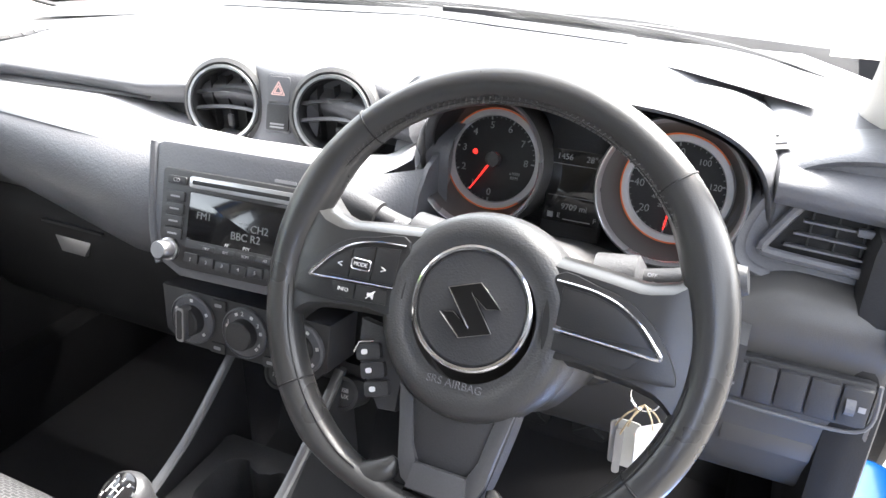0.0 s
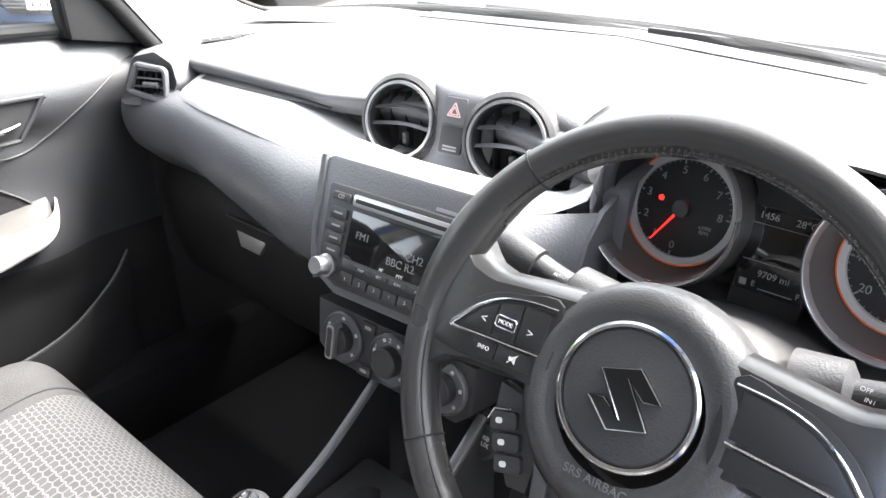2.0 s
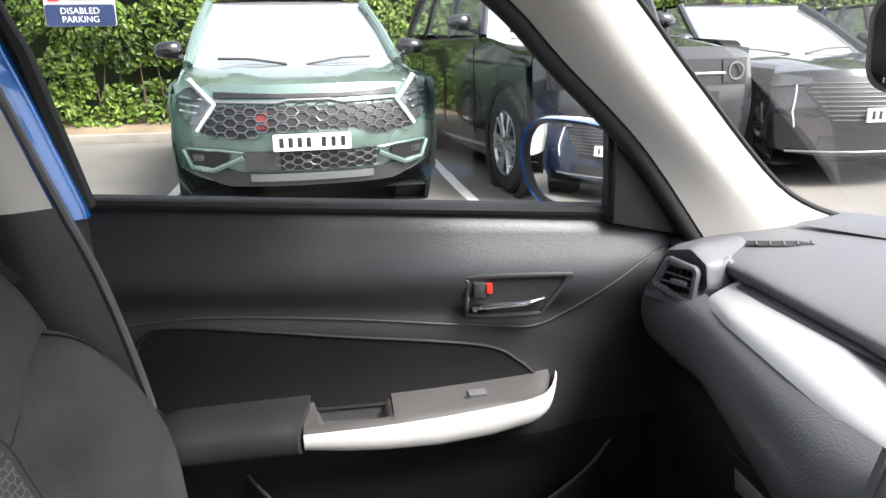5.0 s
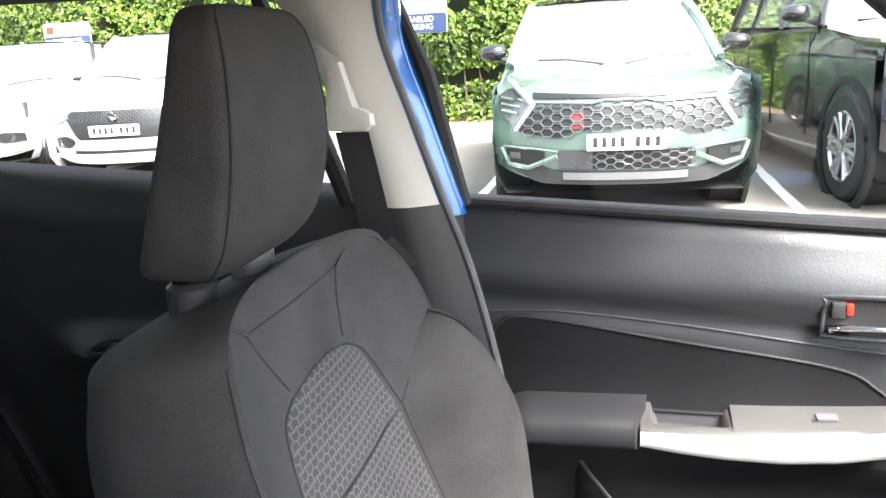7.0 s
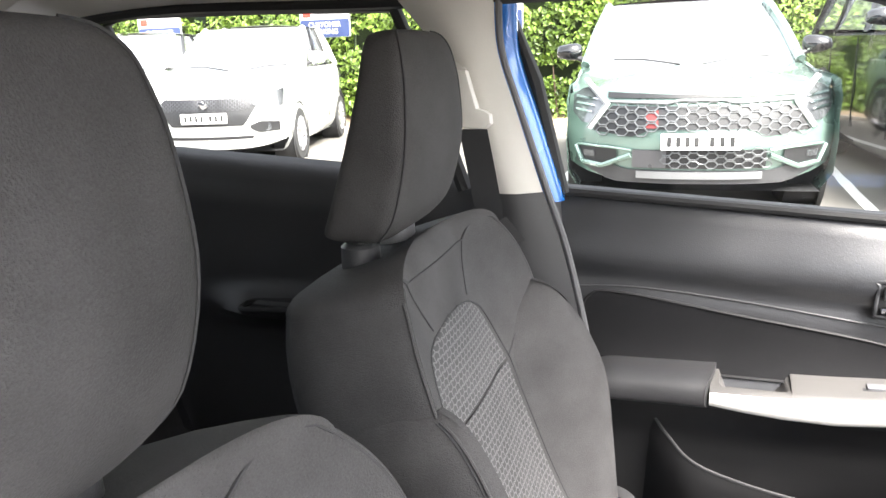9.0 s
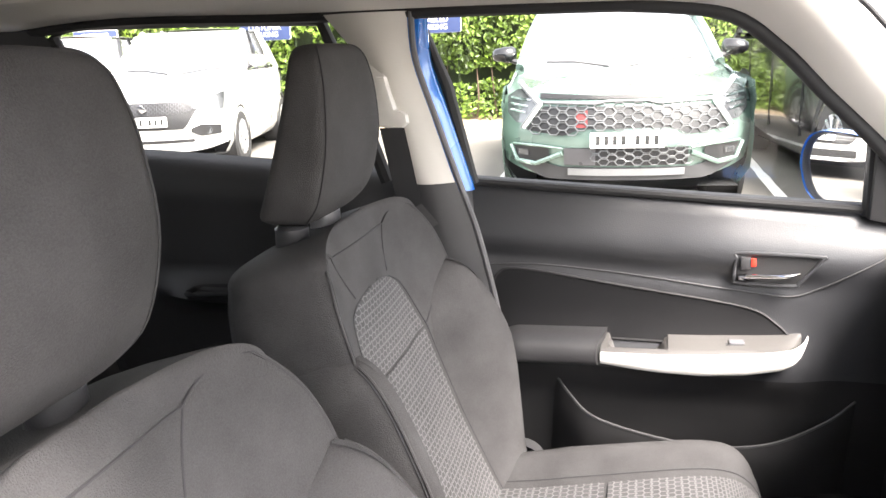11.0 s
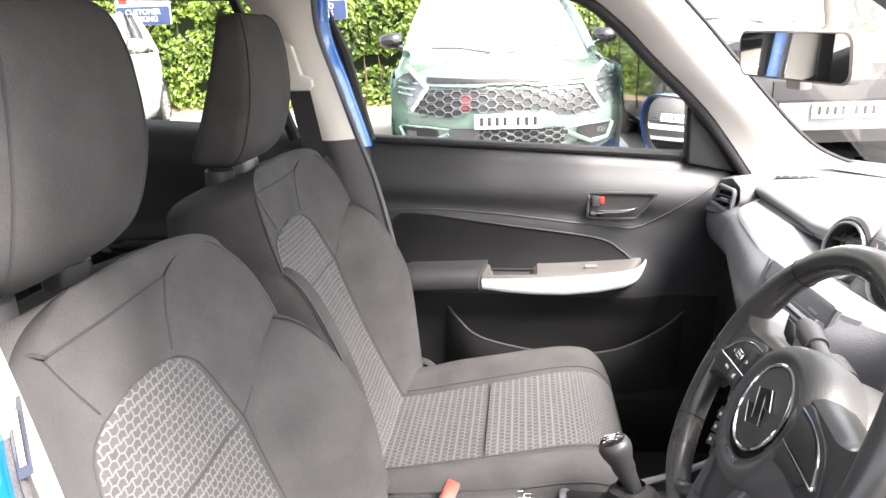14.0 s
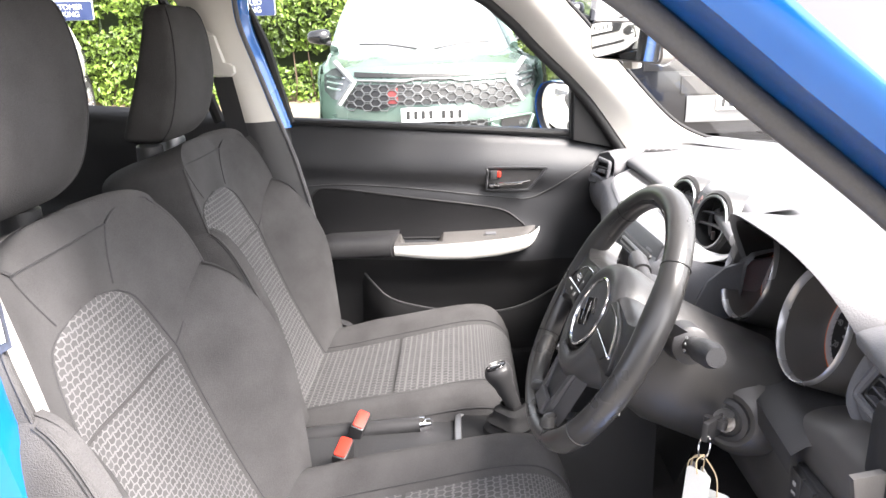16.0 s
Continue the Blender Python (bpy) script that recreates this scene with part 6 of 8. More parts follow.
# side spokes: leather shoulder behind, black inset plate, bright accent line, switches
INSET_PLATE = [(0.058, 0.038), (0.090, 0.036), (0.112, 0.030), (0.130, 0.018), (0.143, 0.002), (0.1515, -0.0150), (0.146, -0.0195), (0.12, -0.0205), (0.09, -0.0185), (0.058, -0.016)]
ACCENT = [(0.060, 0.0345), (0.086, 0.0325), (0.106, 0.0268), (0.122, 0.0165), (0.1340, 0.0040), (0.1385, -0.0015), (0.1360, -0.0035), (0.115, -0.0022), (0.090, -0.0008), (0.064, 0.0005)]
for s in (-1, 1):
    sp = new("spoke")
    sp.parent = wheel
    bm = bmesh.new()
    xs = np.linspace(0.052, 0.160, 16)
    rows = []
    for x in xs:
        yt = float(np.interp(x, [0.052, 0.09, 0.12, 0.14, 0.150, 0.160], [0.047, 0.0435, 0.040, 0.045, 0.054, 0.064]))
        yb = float(np.interp(x, [0.052, 0.09, 0.12, 0.14, 0.150, 0.160], [-0.022, -0.0235, -0.0265, -0.031, -0.038, -0.050]))
        h = float(np.interp(x, [0.052, 0.10, 0.14, 0.160], [0.0125, 0.0125, 0.0115, 0.0085]))
        rows.append([SW @ Vector((s * x, y_, h_)) for y_, h_ in ((yt + 0.004, h - 0.042), (yt + 0.006, h - 0.022), (yt + 0.003, h - 0.008), (yt - 0.003, h - 0.001), ((yt + yb) / 2, h), (yb + 0.004, h - 0.001), (yb - 0.001, h - 0.008), (yb, h - 0.03))])
    grid(bm, rows)
    part("spoke_body", bm, LEATHER, sp)
    bm = bmesh.new()
    slab(bm, [(s * x, y) for x, y in spline(INSET_PLATE, 40, True)], SW @ Matrix.Translation((0, 0, 0.0148)), 0.006, 0.0012)
    part("inset_plate", bm, PLATE_BLACK, sp)
    bm = bmesh.new()
    rod(bm, [SW @ Vector((s * x, y, 0.0158)) for x, y in spline(ACCENT, 40)], [0.0009 + 0.0011 * math.exp(-((i - 20) / 7) ** 2) for i in range(40)], 8)
    part("accent", bm, CHROME, sp, "bright silver accent line")
    if s < 0:
        for o, c, t in (([(-0.1285, 0.003), (-0.118, 0.0155), (-0.1045, 0.0235), (-0.1045, 0.0008), (-0.120, 0.0002)], (-0.1135, 0.0100), "<"),
                        ([(-0.1035, 0.0245), (-0.0850, 0.0290), (-0.0850, 0.0014), (-0.1035, 0.0009)], (-0.0943, 0.0130), "MODE"),
                        ([(-0.0840, 0.0292), (-0.0640, 0.0310), (-0.0640, 0.0022), (-0.0840, 0.0015)], (-0.0750, 0.0125), ">"),
                        ([(-0.1180, -0.0040), (-0.0965, -0.0030), (-0.0965, -0.0150), (-0.1100, -0.0155), (-0.1160, -0.0105)], (-0.1065, -0.0092), "INFO"),
                        ([(-0.0955, -0.0030), (-0.0680, -0.0015), (-0.0680, -0.0135), (-0.0955, -0.0150)], (-0.0815, -0.0083), "")):
            bm = bmesh.new()
            slab(bm, o, SW @ Matrix.Translation((0, 0, 0.0163)), 0.004, 0.0009)
            part("button", bm, PLATE_BLACK, sp)
            f = SW @ Matrix.Translation((*c, 0.0165))
            if t:
                text("button_text", t, f, 0.0042 if len(t) > 1 else 0.0085, WHITE_PRINT, sp)
            else:
                bm = bmesh.new()
                slab(bm, [(-0.003, -0.0012), (-0.0008, -0.0012), (0.0024, -0.0032), (0.0024, 0.0032), (-0.0008, 0.0012), (-0.003, 0.0012)], f @ Matrix.Translation((0, 0, 0.0004)), 0.0004)
                rod(bm, [f @ Vector((-0.0035, -0.0035, 0.0004)), f @ Vector((0.0035, 0.0035, 0.0004))], 0.0004, 4)
                part("mute_mark", bm, WHITE_PRINT, sp)
            if t == "MODE":
                bm = bmesh.new()
                slab(bm, rounded(0.0155, 0.0072, 0.002), f @ Matrix.Translation((0, 0, 0.002)), 0.004, 0.001)
                part("button", bm, PLATE_BLACK, sp)
                text("button_text", t, f @ Matrix.Translation((0, 0, 0.0022)), 0.0042, WHITE_PRINT, sp)
                bm = bmesh.new()
                rod(bm, [f @ Vector((u, v, 0.0018)) for u, v in rounded(0.0165, 0.0082, 0.002)], 0.0006, 4, close=True)
                part("button_frame", bm, CHROME, sp)
    else:
        bm = bmesh.new()
        slab(bm, [(0.0650, 0.0315), (0.0865, 0.0300), (0.1050, 0.0245), (0.1200, 0.0150), (0.1325, 0.0020), (0.090, 0.0015), (0.0650, 0.0030)], SW @ Matrix.Translation((0, 0, 0.0163)), 0.004, 0.001)
        part("blank_cover", bm, PLATE_BLACK, sp)
        bm = bmesh.new()
        slab(bm, [(0.0650, -0.0015), (0.115, -0.0045), (0.1270, -0.0050), (0.1180, -0.0155), (0.09, -0.0160), (0.0650, -0.0145)], SW @ Matrix.Translation((0, 0, 0.0160)), 0.004, 0.001)
        part("blank_cover", bm, PLATE_BLACK, sp)
# bottom spoke: two bright arms round a folded dark plate
sp = new("spoke")
sp.parent = wheel
bm = bmesh.new()
rows = []
for y, w_, h in ((-0.060, 0.049, 0.004), (-0.085, 0.0455, 0.0035), (-0.110, 0.0405, 0.002), (-0.132, 0.0355, 0.0005), (-0.146, 0.0285, -0.001), (-0.152, 0.0220, -0.005)):
    rows.append([SW @ Vector(q) for q in ((-w_ - 0.002, y, h - 0.02), (-w_, y, h - 0.003), (-w_ + 0.004, y, h), (0, y, h - 0.001), (w_ - 0.004, y, h), (w_, y, h - 0.003), (w_ + 0.002, y, h - 0.02))])
grid(bm, rows)
part("spoke_body", bm, BLACK, sp)
for s in (-1, 1):
    bm = bmesh.new()
    slab(bm, [(s * 0.0475, -0.068), (s * 0.0335, -0.078), (s * 0.0270, -0.112), (s * 0.0200, -0.126), (s * 0.0240, -0.1445), (s * 0.0310, -0.1400), (s * 0.0360, -0.1280), (s * 0.0415, -0.098)], SW @ Matrix.Translation((0, 0, 0.0055)), 0.006, 0.0018)
    part("spoke_arm", bm, SPOKE_GREY, sp, "dark silver spoke arm")
bm = bmesh.new()
slab(bm, [(-0.0215, -0.1245), (0.0215, -0.1245), (0.0245, -0.1450), (-0.0245, -0.1450)], SW @ Matrix.Translation((0, 0, 0.0045)) @ Matrix.Rotation(radians(-2), 4, "X"), 0.006, 0.0015)
part("spoke_foot", bm, SPOKE_GREY, sp, "dark silver spoke foot")
# rounded thumb stops where the rim meets the bottom spoke
for s in (-1, 1):
    bm = bmesh.new()
    rod(bm, [SW @ Vector(q) for q in ((s * 0.064, -0.150, 0.0), (s * 0.052, -0.1445, 0.001), (s * 0.043, -0.1370, 0.0), (s * 0.040, -0.1300, -0.003))], [0.011, 0.0105, 0.0085, 0.004], 12)
    part("thumb_stop", bm, LEATHER, wheel)
# phone switches below the hub
ph = new("phone_buttons")
ph.parent = wheel
for k, (x, y) in enumerate(((-0.0815, -0.0545), (-0.0745, -0.0680), (-0.0680, -0.0815))):
    f = SW @ Matrix.Translation((x, y, 0.001)) @ Matrix.Rotation(radians(18), 4, "Z")
    bm = bmesh.new()
    slab(bm, rounded(0.0215, 0.0125, 0.0025), f, 0.010, 0.001)
    part("button", bm, BLACK, ph)
    bm = bmesh.new()
    slab(bm, rounded(0.0055, 0.0042, 0.0018), f @ Matrix.Translation((-0.003, 0, 0.0006)), 0.0004)
    part("button_mark", bm, WHITE_PRINT, ph)
bm = bmesh.new()
rod(bm, [SW @ Vector(q) for q in ((-0.0935, -0.0575, 0.0012), (-0.0905, -0.0485, 0.0014), (-0.078, -0.0445, 0.0014))], 0.0007, 5)
part("button_edge", bm, CHROME, ph, "bright edge line")
bm = bmesh.new()
slab(bm, [(-0.096, -0.030), (-0.066, -0.034), (-0.050, -0.070), (-0.050, -0.096), (-0.066, -0.098), (-0.092, -0.062)], SW @ Matrix.Translation((0, 0, -0.004)), 0.012, 0.003)
part("button_mount", bm, BLACK, ph)

# steering column shroud, stalks, ignition
column = thing("steering_column", "charcoal steering column shroud with stalks", "steering column")
AX = facing((0.350, -0.012, 0.876), (0, -math.cos(radians(21)), math.sin(radians(21))))
bm = bmesh.new()
rows = []
for h, w, up_, dn_ in ((-0.075, 0.066, 0.055, 0.075), (-0.085, 0.070, 0.060, 0.085), (-0.12, 0.074, 0.058, 0.098), (-0.18, 0.078, 0.050, 0.10), (-0.26, 0.082, 0.045, 0.10)):
    rows.append([AX @ Vector((w * math.copysign(abs(math.cos(a)) ** 0.7, math.cos(a)), (up_ if math.sin(a) > 0 else dn_) * math.copysign(abs(math.sin(a)) ** 0.8, math.sin(a)), h)) for a in np.linspace(0, 2 * math.pi, 40, endpoint=False)])
grid(bm, rows, loop_u=True, caps=True)
part("shroud", bm, SHROUD, column)
for s in (-1, 1):
    st = new("stalk")
    st.parent = column
    bm = bmesh.new()
    rod(bm, [AX @ Vector(q) for q in ((s * 0.055, 0.030, -0.108), (s * 0.09, 0.036, -0.107), (s * 0.125, 0.045, -0.104), (s * 0.135, 0.048, -0.103))], [0.009, 0.0115, 0.011, 0.011], 14)
    part("stalk_arm", bm, BLACK, st)
    bm = bmesh.new()
    rod(bm, [AX @ Vector(q) for q in ((s * 0.136, 0.048, -0.103), (s * 0.165, 0.055, -0.101), (s * 0.178, 0.058, -0.100))], [0.0140, 0.0145, 0.0105], 18)
    part("stalk_end", bm, BLACK, st)
    bm = bmesh.new()
    rod(bm, [AX @ Vector(q) for q in ((s * 0.068, 0.032, -0.108), (s * 0.100, 0.038, -0.107), (s * 0.104, 0.0385, -0.107))], [0.024, 0.022, 0.014], 24)
    part("stalk_collar", bm, BLACK, st)
    for k, t in enumerate(("AUTO", "OFF") if s < 0 else ("OFF", "INT", "LO")):
        q = AX @ Vector((s * (0.110 + 0.004 * k), 0.048 - 0.006 * k, -0.0935))
        text("stalk_text", t, facing(q, SW.to_3x3() @ Vector((0, 0.3, 1)), SW.to_3x3() @ Vector((0, 1, 0))), 0.0042, GREY_PRINT, st)
ign = thing("ignition_lock", "round ignition lock with a key in it", "ignition lock")
IG = facing((0.430, 0.157, 0.768), (0.80, -0.80, 0.1))
bm = bmesh.new()
disc(bm, IG, [(0.028, -0.05), (0.027, 0.002), (0.021, 0.004), (0.019, 0.001), (0.0, 0.001)], 32)
part("bezel", bm, BLACK, ign)
bm = bmesh.new()
disc(bm, IG, [(0.062, -0.055), (0.052, -0.022), (0.040, -0.006), (0.034, -0.002), (0.027, -0.004)], 40)
part("plateau", bm, COLUMN, ign, "charcoal cone round the lock")
bm = bmesh.new()
disc(bm, IG, [(0.0145, 0.0), (0.014, 0.007), (0.0, 0.008)], 28)
part("lock_barrel", bm, SATIN, ign, "metal lock barrel")
keys = thing("car_key", "car key with white card tags on string", "key")
bm = bmesh.new()
box(bm, IG @ Vector((0, 0, 0.018)), (0.003, 0.024, 0.010), 0.001, IG.to_3x3())
slab(bm, rounded(0.028, 0.010, 0.004), IG @ Matrix.Translation((0, 0, 0.03)) @ Matrix.Rotation(radians(90), 4, "X"), 0.01, 0.002)
box(bm, IG @ Vector((0, 0, 0.038)), (0.008, 0.024, 0.036), 0.003, IG.to_3x3())
part("key_head", bm, BLACK, keys)
kp = IG @ Vector((0, -0.008, 0.052))
bm = bmesh.new()
rod(bm, [kp + 0.014 * Vector((math.cos(a), 0.3 * math.sin(a), math.sin(a) - 0.8)) for a in np.linspace(0, 2 * math.pi, 20, endpoint=False)], 0.0011, 6, close=True)
part("split_ring", bm, CHROME, keys)
for k, (dx, dy, w, h, rz, drop, mt) in enumerate(((0.012, -0.01, 0.032, 0.055, 20, 0.035, PAPER), (-0.012, 0.004, 0.026, 0.05, -25, 0.05, PAPER), (0.02, 0.012, 0.03, 0.062, 50, 0.06, PAPER), (-0.022, -0.006, 0.007, 0.045, 5, 0.045, SATIN), (-0.016, -0.012, 0.007, 0.048, -12, 0.048, SATIN))):
    q = kp + Vector((dx, dy, -drop - h / 2))
    tg = new("tag" if mt is PAPER else "spare_key")
    tg.parent = keys
    bm = bmesh.new()
    slab(bm, rounded(w, h, 0.006 if mt is PAPER else 0.003), facing(q, (math.sin(radians(rz)) + 0.4, -1, 0.12)), 0.0012 if mt is PAPER else 0.002)
    part("card" if mt is PAPER else "blade", bm, mt, tg, "white card tag" if mt is PAPER else "metal key")
    bm = bmesh.new()
    rod(bm, spline([kp + Vector((0, 0, -0.022)), kp + Vector((dx * 0.6, dy, -drop * 0.7)), q + Vector((0, 0, h * 0.42))], 10), 0.0009, 5)
    part("string", bm, STRING, tg, "pale string")

SEAM = material("seam_thread", (0.03, 0.03, 0.032), 0.9, 0, 0, 300, 0.1)
# ---- front seats: built round x = 0, y and z as in the car ----


def lerp_table(z, zs, vs):
    """A smooth value between table entries."""
    p = spline(list(zip(zs, vs)), 80)
    return float(np.interp(z, p[:, 0], p[:, 1]))


BACK_LINE = spline([(-0.448, 0.45), (-0.530, 0.62), (-0.598, 0.795), (-0.635, 0.915), (-0.660, 1.006), (-0.668, 1.03)], 80)
RISE_Z = [0.45, 0.70, 0.80, 0.87, 0.92, 0.96, 0.985]
RISE_N = [0.030, 0.044, 0.052, 0.056, 0.053, 0.047, 0.040]
HALF_Z = [0.45, 0.70, 0.80, 0.87, 0.92, 0.955, 0.985]
HALF_X = [0.215, 0.230, 0.236, 0.238, 0.231, 0.217, 0.197]


def back_at(z):
    """The backrest's middle at a height: y, and the outward normal (y, z)."""
    y = float(np.interp(z, BACK_LINE[:, 1], BACK_LINE[:, 0]))
    d = np.array([float(np.interp(z + 0.02, BACK_LINE[:, 1], BACK_LINE[:, 0])) - float(np.interp(z - 0.02, BACK_LINE[:, 1], BACK_LINE[:, 0])), 0.04])
    d /= np.linalg.norm(d)
    return y, (d[1], -d[0])


def back_point(x, z, n):
    y, nn = back_at(z)
    return Vector((x, y + nn[0] * n, z + nn[1] * n))


def back_swell(x, z):
    """Forward swell of the front face: a flat middle, side wings that climb to a firm edge."""
    hw, e = lerp_table(z, HALF_Z, HALF_X), lerp_table(z, RISE_Z, RISE_N)
    a = abs(x)
    k = min(max((a - 0.085) / max(hw - 0.085, 0.01), 0), 1)
    return e * k ** 1.5 + 0.005 * (1 - min(a / 0.1, 1) ** 2)


def on_back(x, z, lift=0.0):
    return back_point(x, z, back_swell(x, z) + lift)


WING_Z = [0.44, 0.50, 0.57, 0.64, 0.70, 0.76, 0.81, 0.845, 0.868, 0.880]
WING_X = [0.225, 0.236, 0.252, 0.268, 0.274, 0.270, 0.261, 0.252, 0.243, 0.236]
WING_N = [0.035, 0.052, 0.078, 0.100, 0.112, 0.110, 0.102, 0.090, 0.074, 0.056]
WING_IN = [0.136, 0.137, 0.138, 0.139, 0.140, 0.141, 0.158, 0.186, 0.215, 0.231]


def wing_row(z, sd):
    """A slice of the lower side wing: from the insert's edge over the crest and back along the side."""
    hw, e, x0 = lerp_table(z, WING_Z, WING_X), lerp_table(z, WING_Z, WING_N), lerp_table(z, WING_Z, WING_IN)
    s0 = back_swell(x0, z)
    w = hw - x0
    prof = [(x0 - 0.004, s0 - 0.006), (x0 + 0.003, s0 + 0.002)]
    prof += [(x0 + w * k, s0 + (e - s0) * math.sin(k * math.pi / 2) ** 1.15) for k in np.linspace(0.1, 0.86, 9)]
    prof += [(hw - 0.012, e + 0.001), (hw - 0.003, e - 0.004), (hw + 0.004, e - 0.014), (hw + 0.008, e - 0.04), (hw + 0.006, e - 0.09), (hw - 0.004, -0.065), (hw - 0.016, -0.10)]
    return [back_point(sd * x, z, n) for x, n in prof]


def ins_half(z):
    """Half the width of the patterned panel: an arch at its top."""
    w = float(np.interp(z, [0.45, 0.70, 0.795, 0.86, 0.917], [0.136, 0.138, 0.137, 0.118, 0.092]))
    return w * math.sqrt(max(0.02, 1 - (max(0, z - 0.880) / 0.0375) ** 2.4)) if z > 0.880 else w


def cush(u, s, lift=0.0):
    """The seat cushion's top at a share u across and s from rear to front."""
    p = spline([(-0.52, 0.475), (-0.40, 0.490), (-0.25, 0.520), (-0.11, 0.548), (-0.045, 0.540), (-0.012, 0.495), (-0.02, 0.42), (-0.04, 0.36)], 50)
    i = min(int(s * 49), 48)
    f = s * 49 - i
    q = p[i] * (1 - f) + p[i + 1] * f
    hw = float(np.interp(s, [0, 0.3, 0.62, 0.8, 1], [0.25, 0.262, 0.262, 0.25, 0.23]))
    a = abs(u)
    up = float(np.interp(s, [0, 0.2, 0.55, 0.68, 1], [0.03, 0.04, 0.022, 0.005, 0.0]))
    z = q[1] + up * math.exp(-((a - 0.80) / 0.17) ** 2) - 0.05 * max(0, (a - 0.88) / 0.12) ** 2 + lift
    return Vector((u * hw, q[0] - 0.02 * a ** 4 * max(0, s - 0.5), z))


def front_seat(label, cx, s, hy=0.0, cz=0.0):
    seat = thing("front_seat", label, "car seat", "front seats", (*cx, 0))
    US = np.linspace(-1, 1, 41)
    # backrest: front face with its wings, flat sides, padded rear, broad domed top
    bm = bmesh.new()
    rows = []
    for z in np.concatenate([np.linspace(0.44, 0.95, 24), np.linspace(0.96, 0.985, 5)]):
        hw, e = lerp_table(z, HALF_Z, HALF_X), lerp_table(z, RISE_Z, RISE_N)
        face = [on_back(u * hw, z) for u in US]
        side = [(hw + 0.003, e - 0.006), (hw + 0.006, e - 0.022), (hw + 0.007, -0.02), (hw + 0.003, -0.07), (hw - 0.012, -0.115), (hw - 0.045, -0.143), (hw * 0.45, -0.152)]
        rear = [back_point(x, z, n) for x, n in side + [(0, -0.153)]] + [back_point(-x, z, n) for x, n in side[::-1]]
        rows.append(face + rear)
    base = [np.array(p) for p in rows[-1]]
    cen = np.mean(base, axis=0)
    for a in np.linspace(0.16, math.pi / 2, 11):
        k = 0.25 + 0.75 * max(math.cos(a), 0) ** 0.62
        rows.append([Vector(cen + (p - cen) * np.array([k, k, 0.4 + 0.6 * k]) + np.array([0, -0.010 * math.sin(a), 0.038 * math.sin(a)])) for p in base])
    grid(bm, rows, loop_u=True, caps=True)
    part("backrest", bm, FABRIC_B, seat, "charcoal cloth backrest", 62)
    # lower side wings
    for sd in (-1, 1):
        bm = bmesh.new()
        rows = [wing_row(z, sd) for z in np.concatenate([np.linspace(0.44, 0.82, 20), np.linspace(0.832, 0.880, 8)])]
        grid(bm, rows)
        part("side_wing", bm, FABRIC_B, seat, "charcoal cloth side wing", 62)
        bm = bmesh.new()
        rod(bm, [back_point(sd * (lerp_table(z, WING_Z, WING_X) + 0.003), z, lerp_table(z, WING_Z, WING_N) - 0.010) for z in np.linspace(0.45, 0.872, 40)], 0.0022, 6)
        part("piping", bm, FABRIC_B, seat)
        bm = bmesh.new()
        rod(bm, [back_point(sd * (lerp_table(z, WING_Z, WING_X) + 0.0045), z, lerp_table(z, WING_Z, WING_N) - 0.0145) for z in np.linspace(0.45, 0.872, 40)], 0.0012, 5)
        part("seam", bm, SEAM, seat)
        # edge of the upper part, turned in at the top to the cross seam
        edge = [back_point(sd * (lerp_table(z, HALF_Z, HALF_X) + 0.002), z, lerp_table(z, RISE_Z, RISE_N) - 0.002) for z in np.linspace(0.79, 0.984, 30)]
        edge += [on_back(sd * x, z, 0.001) + Vector((0, -back, up)) for x, z, back, up in ((0.186, 0.985, 0.004, 0.013), (0.170, 0.985, 0.009, 0.019), (0.150, 0.985, 0.009, 0.018), (0.128, 0.985, 0.004, 0.012), (0.110, 0.985, 0.0, 0.003))]
        bm = bmesh.new()
        rod(bm, [tuple(p) for p in edge], 0.0021, 6)
        part("piping", bm, FABRIC_B, seat)
        bm = bmesh.new()
        rod(bm, [tuple(Vector(p) + Vector((-sd * 0.003, 0.0008, 0))) for p in edge], 0.0010, 5)
        part("seam", bm, SEAM, seat)
    # patterned middle, two panels with a seam
    for z0, z1 in ((0.47, 0.7925), (0.7975, 0.917)):
        bm = bmesh.new()
        rows, uv = [], []
        for z in np.linspace(z0, z1, 26):
            wm = ins_half(z)
            rows.append([on_back(u * wm, z, 0.0035 - 0.0055 * abs(u) ** 12) for u in np.linspace(-1, 1, 25)])
            uv.append([(u * wm, z * 1.06) for u in np.linspace(-1, 1, 25)])
        grid(bm, rows, uv=uv)
        part("insert", bm, WEAVE, seat, "grey patterned cloth panel", 60)
    # seams
    for sd in (-1, 1):
        for line in ([(ins_half(z) + 0.002, z) for z in np.linspace(0.47, 0.917, 44)],
                     [tuple(p) for p in spline([(0.072, 0.916), (0.090, 0.950), (0.104, 0.975), (0.110, 0.986)], 16)],
                     [tuple(p) for p in spline([(0.138, 0.797), (0.160, 0.812), (0.188, 0.836), (0.214, 0.858), (0.232, 0.874)], 20)]):
            bm = bmesh.new()
            rod(bm, [on_back(sd * x, z, 0.0004) for x, z in line], 0.0013, 5)
            part("seam", bm, SEAM, seat)
    bm = bmesh.new()
    rod(bm, [on_back(x, 0.986, 0.0006) for x in np.linspace(-0.110, 0.110, 24)], 0.0014, 5)
    part("seam", bm, SEAM, seat)
    # hard shell behind the lower half
    bm = bmesh.new()
    rows = []
